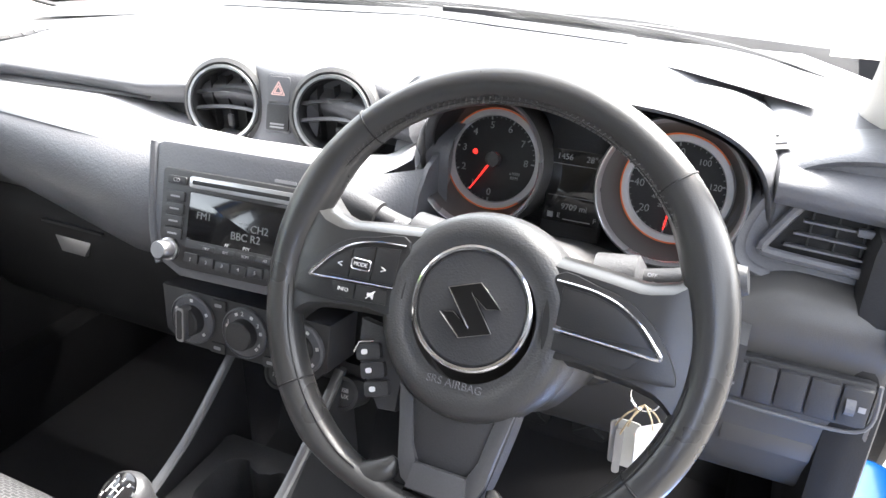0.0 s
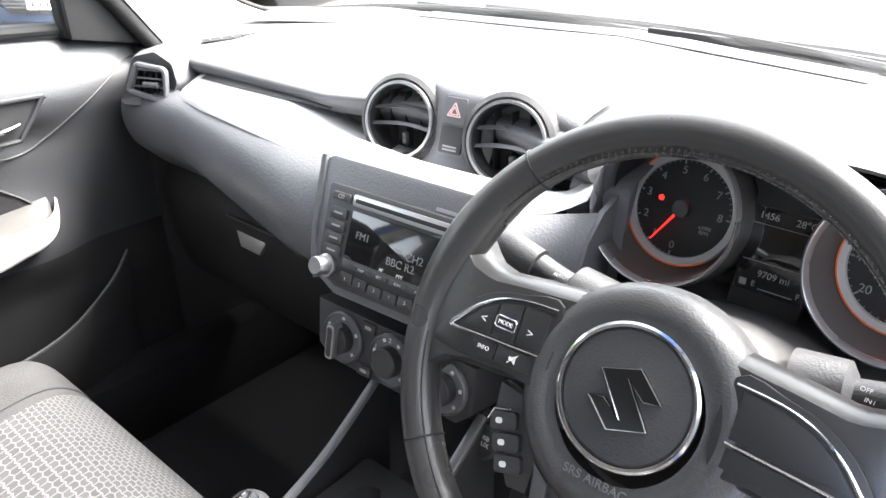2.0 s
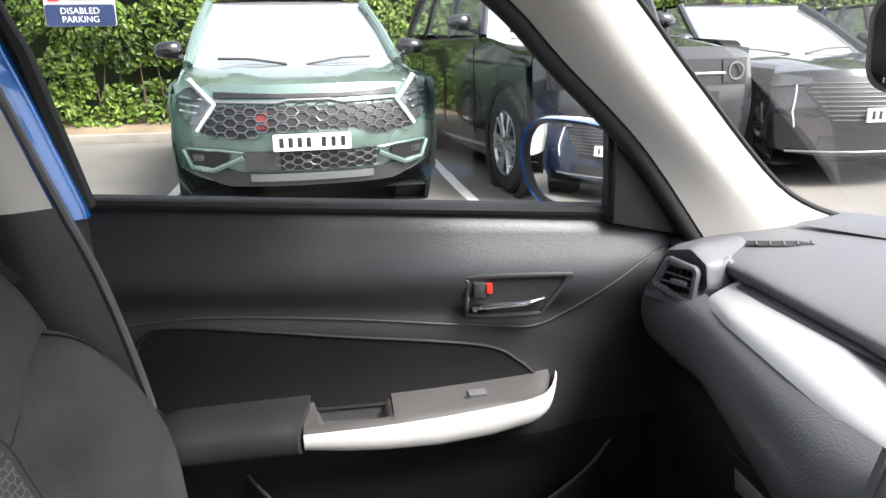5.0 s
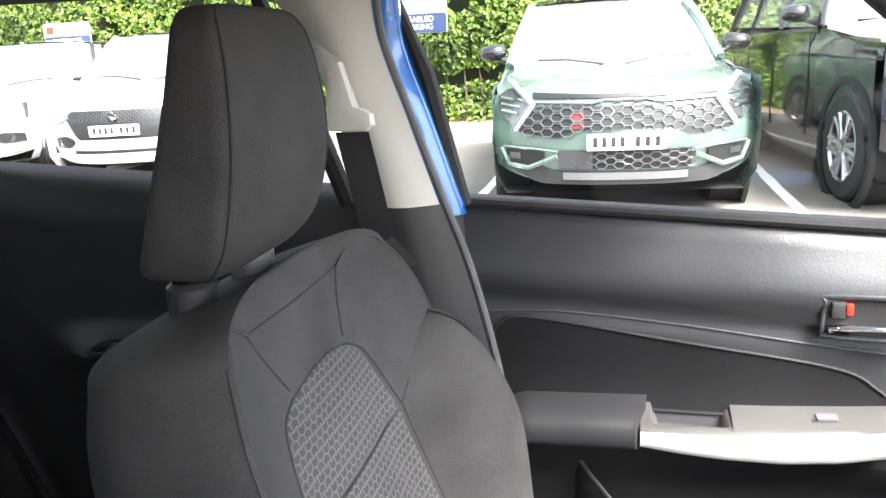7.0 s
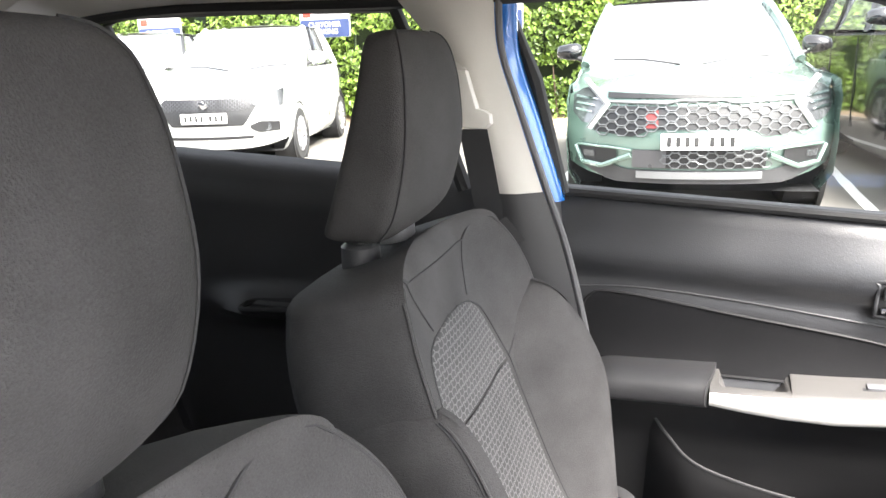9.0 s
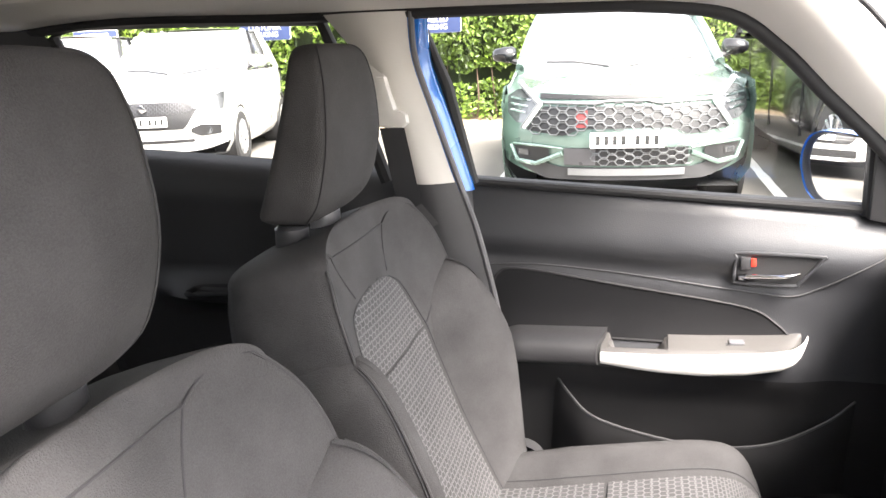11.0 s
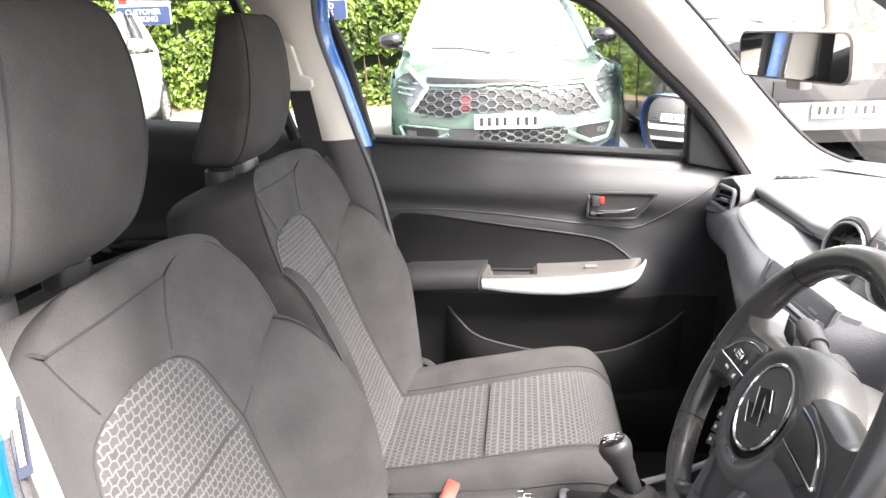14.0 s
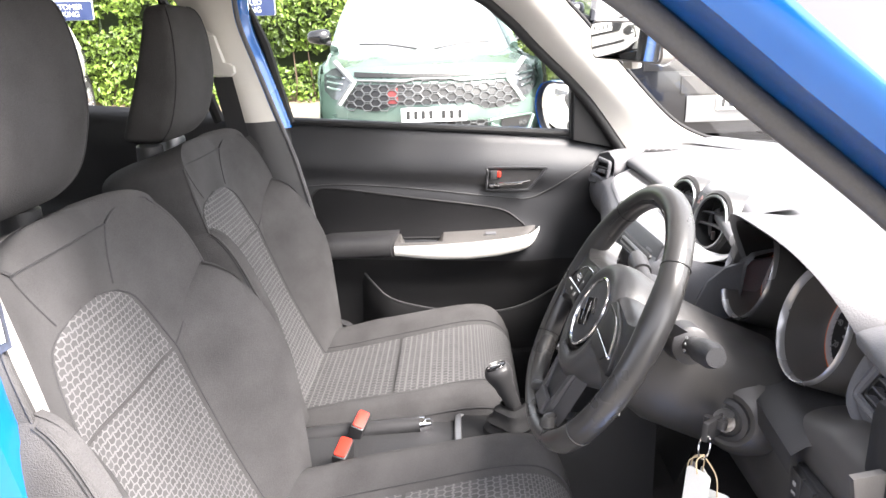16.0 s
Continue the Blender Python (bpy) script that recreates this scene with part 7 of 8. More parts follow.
    for z in np.linspace(0.45, 0.80, 12):
        hw = lerp_table(z, HALF_Z, HALF_X)
        rows.append([back_point(x, z, n) for x, n in [(sd * q, m) for sd, ps in ((1, ((hw + 0.006, -0.095), (hw + 0.010, -0.105), (hw - 0.008, -0.138), (hw - 0.05, -0.156))), (-1, ((hw - 0.05, -0.156), (hw - 0.008, -0.138), (hw + 0.010, -0.105), (hw + 0.006, -0.095)))) for q, m in ps]])
    grid(bm, rows)
    part("rear_shell", bm, BLACK, seat, "black plastic rear shell")
    # cushion
    bm = bmesh.new()
    rows = []
    for q in np.linspace(0, 1, 36):
        top = [cush(u, q, cz) for u in US]
        low = [Vector((u * 0.235, top[20].y - (0.0 if q < 0.75 else 0.01), min(0.36, top[20].z - 0.02) if q < 0.9 else top[20].z - 0.012)) for u in np.linspace(1, -1, 9)]
        rows.append(top + low)
    grid(bm, rows, loop_u=True, caps=True)
    part("cushion", bm, FABRIC_B, seat, "charcoal cloth seat cushion", 60)
    for s0, s1 in ((0.02, 0.262), (0.268, 0.66)):
        bm = bmesh.new()
        rows, uv = [], []
        for q in np.linspace(s0, s1, 16):
            rows.append([cush(u * 0.56, q, cz + 0.0035 - 0.0045 * abs(u) ** 10) for u in np.linspace(-1, 1, 21)])
            uv.append([(u * 0.146, q * 0.76) for u in np.linspace(-1, 1, 21)])
        grid(bm, rows, uv=uv)
        part("insert", bm, WEAVE, seat, "grey patterned cloth panel", 60)
    bm = bmesh.new()
    for sd in (-1, 1):
        rod(bm, [cush(sd * 0.60, q, cz + 0.0008) for q in np.linspace(0.02, 0.72, 24)], 0.0016, 5)
        rod(bm, [cush(sd * 0.95, q, cz + 0.0008) for q in np.linspace(0.02, 0.78, 24)], 0.0018, 5)
    rod(bm, [cush(u, 0.70, cz + 0.0008) for u in np.linspace(-0.95, 0.95, 24)], 0.0016, 5)
    part("piping", bm, SEAM, seat)
    # plastic side shields and base
    for sd in (-1, 1):
        bm = bmesh.new()
        slab(bm, [(-0.50, 0.40), (-0.08, 0.42), (-0.06, 0.36), (-0.12, 0.31), (-0.5, 0.31)], Matrix.Translation((sd * 0.262, 0, 0)) @ Matrix(((0, 0, 1, 0), (1, 0, 0, 0), (0, 1, 0, 0), (0, 0, 0, 1))), 0.02, 0.004)
        part("side_shield", bm, BLACK, seat, "black plastic seat shield")
    bm = bmesh.new()
    for sd in (-1, 1):
        box(bm, (sd * 0.20, -0.28, 0.29), (0.05, 0.5, 0.06), 0.008)
    part("runner", bm, DARK, seat)
    # headrest with two posts
    hr = new("headrest")
    hr.parent = seat
    hr.location = (0, hy, 0)
    bm = bmesh.new()
    rows = []
    cs = spline([(1.026, 0.070, -0.702, -0.752), (1.037, 0.098, -0.680, -0.772), (1.07, 0.113, -0.654, -0.758), (1.14, 0.117, -0.637, -0.732), (1.21, 0.108, -0.638, -0.713), (1.250, 0.099, -0.645, -0.706), (1.268, 0.090, -0.652, -0.703), (1.278, 0.073, -0.661, -0.699), (1.282, 0.035, -0.676, -0.690)], 34)
    for z, w, yf, yr in cs:
        ring_ = []
        for a in np.linspace(0, 2 * math.pi, 56, endpoint=False):
            ca, sa = math.cos(a), math.sin(a)
            x = w * math.copysign(abs(ca) ** 0.38, ca)
            ym, yh = (yf + yr) / 2, (yf - yr) / 2
            ring_.append(Vector((x, ym + yh * math.copysign(abs(sa) ** 0.42, sa), z)))
        rows.append(ring_)
    grid(bm, rows, loop_u=True, caps=True)
    part("headrest_pad", bm, FABRIC_B, hr, "charcoal cloth headrest", 70)
    for sd in (-1, 1):
        bm = bmesh.new()
        ca = 0.80
        sa = math.sqrt(1 - ca * ca)
        rod(bm, [(sd * w * ca ** 0.38 * 1.004, (yf + yr) / 2 + (yf - yr) / 2 * sa ** 0.42 + 0.0006, z) for z, w, yf, yr in cs[2:-3]], 0.0016, 5)
        part("headrest_seam", bm, SEAM, hr)
    for sd in (-1, 1):
        bm = bmesh.new()
        rod(bm, [(sd * 0.062, -0.735, 0.96), (sd * 0.062, -0.728, 1.05)], 0.006, 10)
        part("post", bm, CHROME, hr, "chrome post")
        bm = bmesh.new()
        disc(bm, Matrix.Translation((sd * 0.062, -0.730, 1.016)), [(0.026, -0.03), (0.025, 0.004), (0.019, 0.009), (0.0, 0.009)], 20)
        part("post_sleeve", bm, BLACK if sd * s < 0 else SATIN, hr)
    # woven tag on the door side
    bm = bmesh.new()
    p0, p1 = on_back(s * 0.196, 0.988, 0.006), on_back(s * 0.226, 0.942, 0.006)
    d = (p1 - p0)
    wv = Vector((0, -d.z, d.y)).normalized() * 0.007
    off = Vector((s * 0.004, 0, 0))
    grid(bm, [[p0 - wv + off, p0 + wv + off], [p1 - wv + off, p1 + wv + off]])
    part("airbag_tag", bm, BLACK, seat, "black woven airbag tag")
    bm = bmesh.new()
    grid(bm, [[p0.lerp(p1, 0.15) - wv * 0.4 + off * 1.4, p0.lerp(p1, 0.15) + wv * 0.4 + off * 1.4], [p0.lerp(p1, 0.85) - wv * 0.4 + off * 1.4, p0.lerp(p1, 0.85) + wv * 0.4 + off * 1.4]])
    part("tag_print", bm, WHITE_PRINT, seat, "white printed bar")
    # backrest recliner knob side cover
    bm = bmesh.new()
    disc(bm, facing((s * 0.268, -0.44, 0.47), (s, 0, 0)), [(0.05, -0.03), (0.05, 0.0), (0.04, 0.008), (0.0, 0.008)], 24)
    part("hinge_cover", bm, BLACK, seat)
    return seat


front_seat("charcoal cloth front passenger seat with patterned grey middle", (-0.265, -0.03), -1)
front_seat("charcoal cloth driver's seat with patterned grey middle", (0.395, 0.020), 1, -0.002, 0.028)

# buckles and handbrake
for x, y, z, lean, nm in ((0.140, -0.360, 0.560, 0.10, 1), (0.022, -0.345, 0.545, 0.30, 2)):
    bk = thing("seat_belt_buckle", "black seat belt buckle with a red release button", "buckle", "buckles")
    f = facing((x, y, z), (0.45, lean, 1), (0.3, 1, 0))
    bm = bmesh.new()
    box(bm, f @ Vector((0, 0, -0.045)), (0.045, 0.026, 0.09), 0.006, f.to_3x3())
    part("housing", bm, BLACK, bk)
    bm = bmesh.new()
    slab(bm, rounded(0.038, 0.02, 0.004), f @ Matrix.Translation((0, 0, 0.002)), 0.006, 0.001)
    part("release_button", bm, RED, bk, "red release button")
    bm = bmesh.new()
    rod(bm, [f @ Vector((0, 0, -0.09)), f @ Vector((0, -0.01, -0.2))], 0.014, 8, 0.3)
    part("strap", bm, WEB, bk)
hb = thing("handbrake", "black handbrake lever with chrome button", "handbrake")
bm = bmesh.new()
rod(bm, spline([(0.0, -0.52, 0.475), (0.0, -0.42, 0.500), (0.004, -0.32, 0.514), (0.006, -0.235, 0.524)], 14), [0.02] * 5 + [0.017] * 6 + [0.0165] * 3, 12)
part("lever", bm, BLACK, hb)
bm = bmesh.new()
disc(bm, facing((0.0065, -0.231, 0.5245), (0.03, 1, 0.12)), [(0.0165, -0.006), (0.016, 0.003), (0.011, 0.004), (0.0105, 0.014), (0.0, 0.015)], 20)
part("release_button", bm, CHROME, hb, "chrome release button")

# rear bench
bench = thing("rear_bench_seat", "black cloth rear bench seat", "bench seat")
bm = bmesh.new()
rows = [[(0.60 * u, y, z - 0.03 * abs(u) ** 6) for u in np.linspace(-1, 1, 25)] for y, z in spline([(-0.98, 0.32), (-0.97, 0.46), (-1.05, 0.50), (-1.30, 0.49), (-1.46, 0.46)], 18)]
grid(bm, rows)
part("cushion", bm, FABRIC_B, bench)
bm = bmesh.new()
rows = [[(0.60 * u, y - 0.02 * math.cos(3 * math.pi * u), z - 0.02 * abs(u) ** 8) for u in np.linspace(-1, 1, 31)] for y, z in spline([(-1.40, 0.46), (-1.46, 0.6), (-1.58, 0.85), (-1.62, 0.93), (-1.68, 0.95), (-1.74, 0.9)], 20)]
grid(bm, rows)
part("backrest", bm, FABRIC_B, bench)

# rear belt by the quarter trim
rb = thing("rear_seat_belt", "black rear seat belt with a grey tongue", "seat belt")
bm = bmesh.new()
rows = [[(x - 0.01, y - 0.022, z), (x + 0.01, y + 0.022, z)] for x, y, z in spline([(-0.50, -1.56, 1.12), (-0.49, -1.47, 0.9), (-0.50, -1.40, 0.78), (-0.53, -1.34, 0.5)], 14)]
grid(bm, rows)
part("webbing", bm, WEB, rb)
bm = bmesh.new()
box(bm, (-0.485, -1.42, 0.80), (0.03, 0.055, 0.022), 0.008)
part("tongue_grip", bm, DASH_LOW, rb)
bm = bmesh.new()
box(bm, (-0.475, -1.41, 0.77), (0.004, 0.026, 0.05), 0.002)
part("tongue", bm, CHROME, rb, "metal tongue")

# ---- passenger's front door ----
door = thing("passenger_door", "charcoal front passenger door panel with pale armrest trim", "car door")


def door_x(y, z):
    """How far the inner face of the door stands from the middle of the car."""
    base = 0.618 + 0.012 * (y + 0.2) ** 2 * 4 * (1 if y > -0.2 else 0.2)
    belt = 0.985 - 0.065 * (y + 0.25)
    t = z - belt
    x = base
    x += 0.05 * max(0, (t + 0.02) / 0.04) ** 2                     # rolled over at the window
    x += 0.026 * max(0, min(1, (t + 0.11) / 0.11)) ** 1.6              # top leans outward
    x -= 0.012 * math.exp(-((t + 0.085) / 0.045) ** 2)              # soft upper swell
    x += 0.010 * math.exp(-((t + 0.135) / 0.02) ** 2) * (1 if y < 0.0 else math.exp(-(y / 0.05) ** 2))
    x -= 0.035 * math.exp(-((z - 0.665) / 0.06) ** 2) * (1 / (1 + math.exp((y - 0.06) / 0.02))) * (1 / (1 + math.exp(-(y + 0.53) / 0.02)))
    x += 0.03 * max(0, 0.56 - z) / 0.2
    return -x


bm = bmesh.new()
ys, zs = np.linspace(-0.605, 0.30, 91), np.linspace(0.33, 1.0, 68)
rows = []
for y in ys:
    belt = 0.985 - 0.065 * (y + 0.25)
    rows.append([(door_x(y, 0.33 + (belt - 0.33 + 0.012) * k), y, 0.33 + (belt - 0.33 + 0.012) * k) for k in np.linspace(0, 1, 68)])
cut = 33
grid(bm, [r_[cut:] for r_ in rows])
part("upper_panel", bm, DOOR, door)
bm = bmesh.new()
grid(bm, [r_[:cut + 1] for r_ in rows])
part("lower_panel", bm, DARK, door, "matt black lower panel")
# recessed cloth inset, its edge and the long crease
ins_top = spline([(-0.540, 0.795), (-0.528, 0.832), (-0.48, 0.843), (-0.27, 0.815), (-0.07, 0.786), (-0.01, 0.756), (0.018, 0.728)], 40)
ins_bot = spline([(-0.532, 0.760), (-0.51, 0.722), (-0.45, 0.715), (-0.27, 0.715), (-0.1, 0.715), (-0.02, 0.717), (0.018, 0.722)], 40)
bm = bmesh.new()
rows = []
for a, b in zip(ins_top, ins_bot):
    rows.append([(door_x(*(a + (b - a) * k)) + 0.004, *(a + (b - a) * k)) for k in np.linspace(0, 1, 10)])
grid(bm, rows)
part("cloth_inset", bm, INSET, door, "black cloth door inset")
bm = bmesh.new()
loop = [tuple(p) for p in ins_top] + [tuple(p) for p in ins_bot[::-1]]
rod(bm, [(door_x(y, z) + 0.004, y, z) for y, z in loop], 0.0026, 6, close=True)
part("inset_edge", bm, DARK, door)
bm = bmesh.new()
rod(bm, [(door_x(y, z) + 0.002, y, z) for y, z in spline([(-0.585, 0.846), (-0.45, 0.852), (-0.267, 0.838), (-0.05, 0.812), (0.015, 0.808), (0.06, 0.825), (0.12, 0.862), (0.20, 0.908), (0.235, 0.918)], 60)], 0.0016, 6)
part("crease", bm, BLACK, door)
# armrest: padded rear, pull cup, switch panel, pale trim
bm = bmesh.new()
rows = []
for k in np.linspace(0, 1, 18):
    y = -0.525 + 0.215 * k
    g = math.sqrt(max(0.02, 1 - (1 - min(k / 0.22, 1)) ** 2))
    top, wd = 0.729 + 0.006 * k, 0.060 + 0.038 * g + 0.004 * k
    cut = 0.02 * max(0, (k - 0.9) / 0.1)
    ring_ = []
    for a in np.linspace(0, math.pi, 15):
        c_, s_ = math.cos(a), math.sin(a)
        ring_.append((-0.628 + wd * abs(s_) ** 0.55, y - cut * abs(s_), top - 0.030 + 0.030 * g * math.copysign(abs(c_) ** 0.6, c_)))
    rows.append(ring_)
grid(bm, rows, caps=True)
part("armrest_pad", bm, BLACK, door, "soft charcoal armrest pad", 60)
def trim_top(y):
    return float(np.interp((y + 0.322) / 0.368, (0, 0.25, 0.5, 0.75, 0.9, 1), (0.709, 0.709, 0.713, 0.721, 0.728, 0.735)))


def trim_low(y):
    return float(np.interp((y + 0.322) / 0.368, (0, 0.15, 0.3, 0.5, 0.7, 0.85, 0.95, 1), (0.685, 0.677, 0.672, 0.670, 0.676, 0.687, 0.703, 0.722)))


def trim_x(y):
    k = (y + 0.322) / 0.368
    return -0.622 + 0.088 - 0.012 * k - 0.060 * max(0, (k - 0.86) / 0.14) ** 2.5


bm = bmesh.new()
rows = []
for k in np.linspace(0, 1, 24):
    y = -0.200 + 0.234 * k
    cx, cz, wz = trim_x(y + 0.010 * k) - 0.006, trim_top(y) + 0.003, 0.731 + 0.006 * k
    rows.append([(-0.632, y, wz)] + [(-0.632 + (cx + 0.632) * u, y, wz + (cz - wz) * u + 0.003 * math.sin(math.pi * u)) for u in (0.15, 0.4, 0.65, 0.88)] + [(cx, y, cz - 0.001), (cx + 0.003, y, cz - 0.006), (cx, y, cz - 0.026)])
grid(bm, rows, caps=True)
part("switch_panel", bm, COLUMN, door, "charcoal switch panel", 40)
bm = bmesh.new()
rows = []
for y, dz in ((-0.322, 0.0), (-0.308, 0.0), (-0.303, 0.012), (-0.297, 0.026), (-0.222, 0.026), (-0.212, 0.016), (-0.205, 0.003), (-0.198, 0.0)):
    cx, cz = trim_x(y) - 0.004, trim_top(y) + 0.003
    at = lambda u: 0.731 + (cz - 0.731) * u
    rows.append([(-0.632, y, 0.731), (-0.620, y, at(0.1)), (-0.614, y, at(0.2) - dz), (cx - 0.024, y, at(0.7) - dz * 0.9), (cx - 0.015, y, at(0.86)), (cx - 0.003, y, cz), (cx, y, cz - 0.005)])
grid(bm, rows)
part("pull_cup", bm, COLUMN, door, "recessed pull cup", 50)
bm = bmesh.new()
rows = []
for y in np.linspace(-0.322, 0.046, 48):
    x, top, low = trim_x(y), trim_top(y), trim_low(y)
    rows.append([(x - 0.008, y, top + 0.0005), (x - 0.002, y, top), (x, y, top - 0.003), (x - 0.001, y, top + (low - top) * 0.6), (x - 0.005, y, top + (low - top) * 0.9), (x - 0.009, y, low), (x - 0.03, y, low - 0.002)])
grid(bm, rows)
part("pale_trim", bm, IVORY, door, "pale satin armrest trim", 50)
sw = new("window_switch")
sw.parent = door
bm = bmesh.new()
f = facing((-0.578, -0.072, 0.7285), (0.17, -0.05, 1), (1, 0, 0))
slab(bm, rounded(0.056, 0.02, 0.003), f, 0.004, 0.001)
part("switch_frame", bm, BLACK, sw)
bm = bmesh.new()
slab(bm, rounded(0.026, 0.014, 0.002), f @ Matrix.Translation((0.008, 0, 0.003)), 0.004, 0.001)
part("rocker", bm, DASH_LOW, sw)
# inner handle in its bezel
han = new("door_handle")
han.parent = door
HF = facing((-0.604, -0.018, 0.862), (1, -0.12, 0.05))
bm = bmesh.new()
o = spline([(-0.068, 0.018), (-0.062, 0.027), (0.066, 0.028), (0.072, 0.022), (0.040, -0.02), (0.026, -0.028), (-0.060, -0.028), (-0.070, -0.020)], 48, True)
rod(bm, [HF @ Vector((x, y, 0.002)) for x, y in o], 0.0038, 8, close=True)
part("bezel", bm, DOOR, han)
bm = bmesh.new()
slab(bm, [tuple(p) for p in o], HF @ Matrix.Translation((0, 0, 0.001)), 0.004)
part("recess", bm, DARK, han)
bm = bmesh.new()
rod(bm, [HF @ Vector(q) for q in spline([(-0.058, -0.016, 0.004), (-0.03, -0.012, 0.010), (0.01, -0.009, 0.012), (0.038, -0.003, 0.008)], 14)], [0.006] * 5 + [0.005] * 6 + [0.0035] * 3, 10, 0.8)
box(bm, HF @ Vector((-0.050, -0.016, 0.006)), (0.012, 0.028, 0.010), 0.004)
part("lever", bm, CHROME, han, "chrome lever")
bm = bmesh.new()
box(bm, HF @ Vector((-0.052, 0.010, 0.004)), (0.010, 0.018, 0.022), 0.003)
part("lock_button", bm, BLACK, han)
bm = bmesh.new()
box(bm, HF @ Vector((-0.039, 0.012, 0.005)), (0.008, 0.009, 0.015), 0.002)
part("lock_flag", bm, RED, han, "red lock flag")
# map pocket with a lip
bm = bmesh.new()
lipc = spline([(-0.615, -0.425, 0.648), (-0.585, -0.385, 0.60), (-0.565, -0.32, 0.555), (-0.555, -0.15, 0.525), (-0.56, -0.02, 0.535), (-0.585, 0.08, 0.575), (-0.618, 0.138, 0.608)], 40)
rows = [[(x - 0.004, y, z), (x, y, z + 0.002), (x + 0.002, y, z - 0.006), (x - 0.01, y, z - 0.08), (min(x - 0.03, -0.6), y, 0.36)] for x, y, z in lipc]
grid(bm, rows)
part("map_pocket", bm, DARK, door, "black map pocket")
bm = bmesh.new()
rod(bm, lipc, 0.003, 6)
part("pocket_lip", bm, BLACK, door)
# outer skin, window frame, glass
bm = bmesh.new()
grid(bm, [[(-x, y, z) for x, z in ((0.80, 0.30), (0.855, 0.5), (0.86, 0.72), (0.80, 0.86), (0.70, 0.955 - 0.065 * (y + 0.25)))] for y in np.linspace(-0.60, 0.32, 8)])
part("outer_skin", bm, BLUE, door, "blue outer skin")
bm = bmesh.new()
fr = [(-0.645, 0.135, 0.955), (-0.645, 0.13, 1.10), (-0.632, 0.03, 1.20), (-0.612, -0.06, 1.29), (-0.60, -0.14, 1.333), (-0.595, -0.40, 1.342), (-0.60, -0.664, 1.335), (-0.615, -0.621, 1.2), (-0.632, -0.579, 1.010)]
rod(bm, fr, [0.015] * 6 + [0.014] * 3, 8)
part("window_frame", bm, RUBBER, door, "black window frame")
bm = bmesh.new()
rod(bm, [(-0.648, y, 0.990 - 0.065 * (y + 0.25)) for y in np.linspace(-0.58, 0.135, 8)], 0.008, 8)
part("window_seal", bm, RUBBER, door)
bm = bmesh.new()
slab(bm, [(0.128, 0.952), (0.128, 1.105), (0.148, 1.082), (0.20, 1.025), (0.245, 0.96), (0.258, 0.925)], Matrix.Translation((-0.622, 0, 0)) @ Matrix(((0, 0, 1, 0), (1, 0, 0, 0), (0, 1, 0, 0), (0, 0, 0, 1))), 0.03, 0.006)
part("mirror_sail", bm, DARK, door, "black triangular sail panel")
bm = bmesh.new()
poly = [(0.13, 0.96), (0.13, 1.10), (0.03, 1.20), (-0.06, 1.29), (-0.14, 1.335), (-0.655, 1.335), (-0.575, 1.01)]
vs = [bm.verts.new((-0.65 + 0.14 * (z - 0.96), y, z)) for y, z in poly]
bm.faces.new(vs)
gl = part("window_pane", bm, GLASS, door, "clear door glass")
gl.visible_shadow = False

# door mirror
dm = thing("door_mirror", "blue door mirror with rounded glass", "mirror")
MC = Vector((-0.80, 0.125, 1.012))
MN = Vector((0.60, -1, 0.06))
MF = facing(MC, MN) @ Matrix.Diagonal((1.12, 1.0, 1.0, 1.0))
o = spline([(-0.088, 0.0), (-0.080, 0.048), (-0.045, 0.068), (0.045, 0.066), (0.085, 0.05), (0.088, -0.02), (0.072, -0.062), (0.0, -0.074), (-0.06, -0.058)], 48, True)
bm = bmesh.new()
rows = []
for d, k in ((0.012, 0.985), (0.016, 1.03), (0.0, 1.08), (-0.03, 1.07), (-0.06, 0.9), (-0.08, 0.6), (-0.088, 0.1)):
    rows.append([MF @ Vector((x * k, y * k, d)) for x, y in o])
grid(bm, rows, loop_u=True, caps=False)
part("shell", bm, BLUE, dm, "blue mirror shell")
bm = bmesh.new()
slab(bm, [tuple(p * 0.93) for p in o], MF @ Matrix.Translation((0, 0, 0.004)), 0.004)
part("glass", bm, MIRROR, dm, "mirror glass")
bm = bmesh.new()
rows = [[MF @ Vector((x * k, y * k, d)) for x, y in o] for d, k in ((0.004, 0.93), (0.010, 0.95), (0.014, 0.99))]
grid(bm, rows, loop_u=True)
part("glass_rim", bm, BLACK, dm)
bm = bmesh.new()
rod(bm, [(-0.66, 0.20, 0.96), (-0.72, 0.20, 0.965), (-0.77, 0.21, 0.975)], [0.04, 0.032, 0.03], 12, 0.7)
part("foot", bm, BLUE, dm, "blue mirror foot")

# rear door on the passenger's side
rd = thing("rear_door", "charcoal rear passenger door panel", "car door")
bm = bmesh.new()
rows = []
for y in np.linspace(-1.46, -0.70, 40):
    belt = 1.046 - 0.07 * (y + 1.0)
    rows.append([(-(0.605 + 0.05 * max(0, (z - belt + 0.02) / 0.04) ** 2 - 0.012 * math.exp(-((z - belt + 0.07) / 0.04) ** 2) - 0.05 * math.exp(-((z - 0.765) / 0.03) ** 2) * math.exp(-((y + 1.10) / 0.19) ** 4)), y, z) for z in np.linspace(0.35, belt + 0.012, 50)])
grid(bm, rows)
part("panel", bm, BLACK, rd)
bm = bmesh.new()
rod(bm, [(-0.555 + x, -1.09 + y, 0.790 + 0.06 * y) for x, y in rounded(0.055, 0.20, 0.02)], 0.006, 8, close=True)
box(bm, (-0.557, -1.09, 0.776), (0.05, 0.19, 0.012), 0.004)
part("pull_cup", bm, DARK, rd)
bm = bmesh.new()
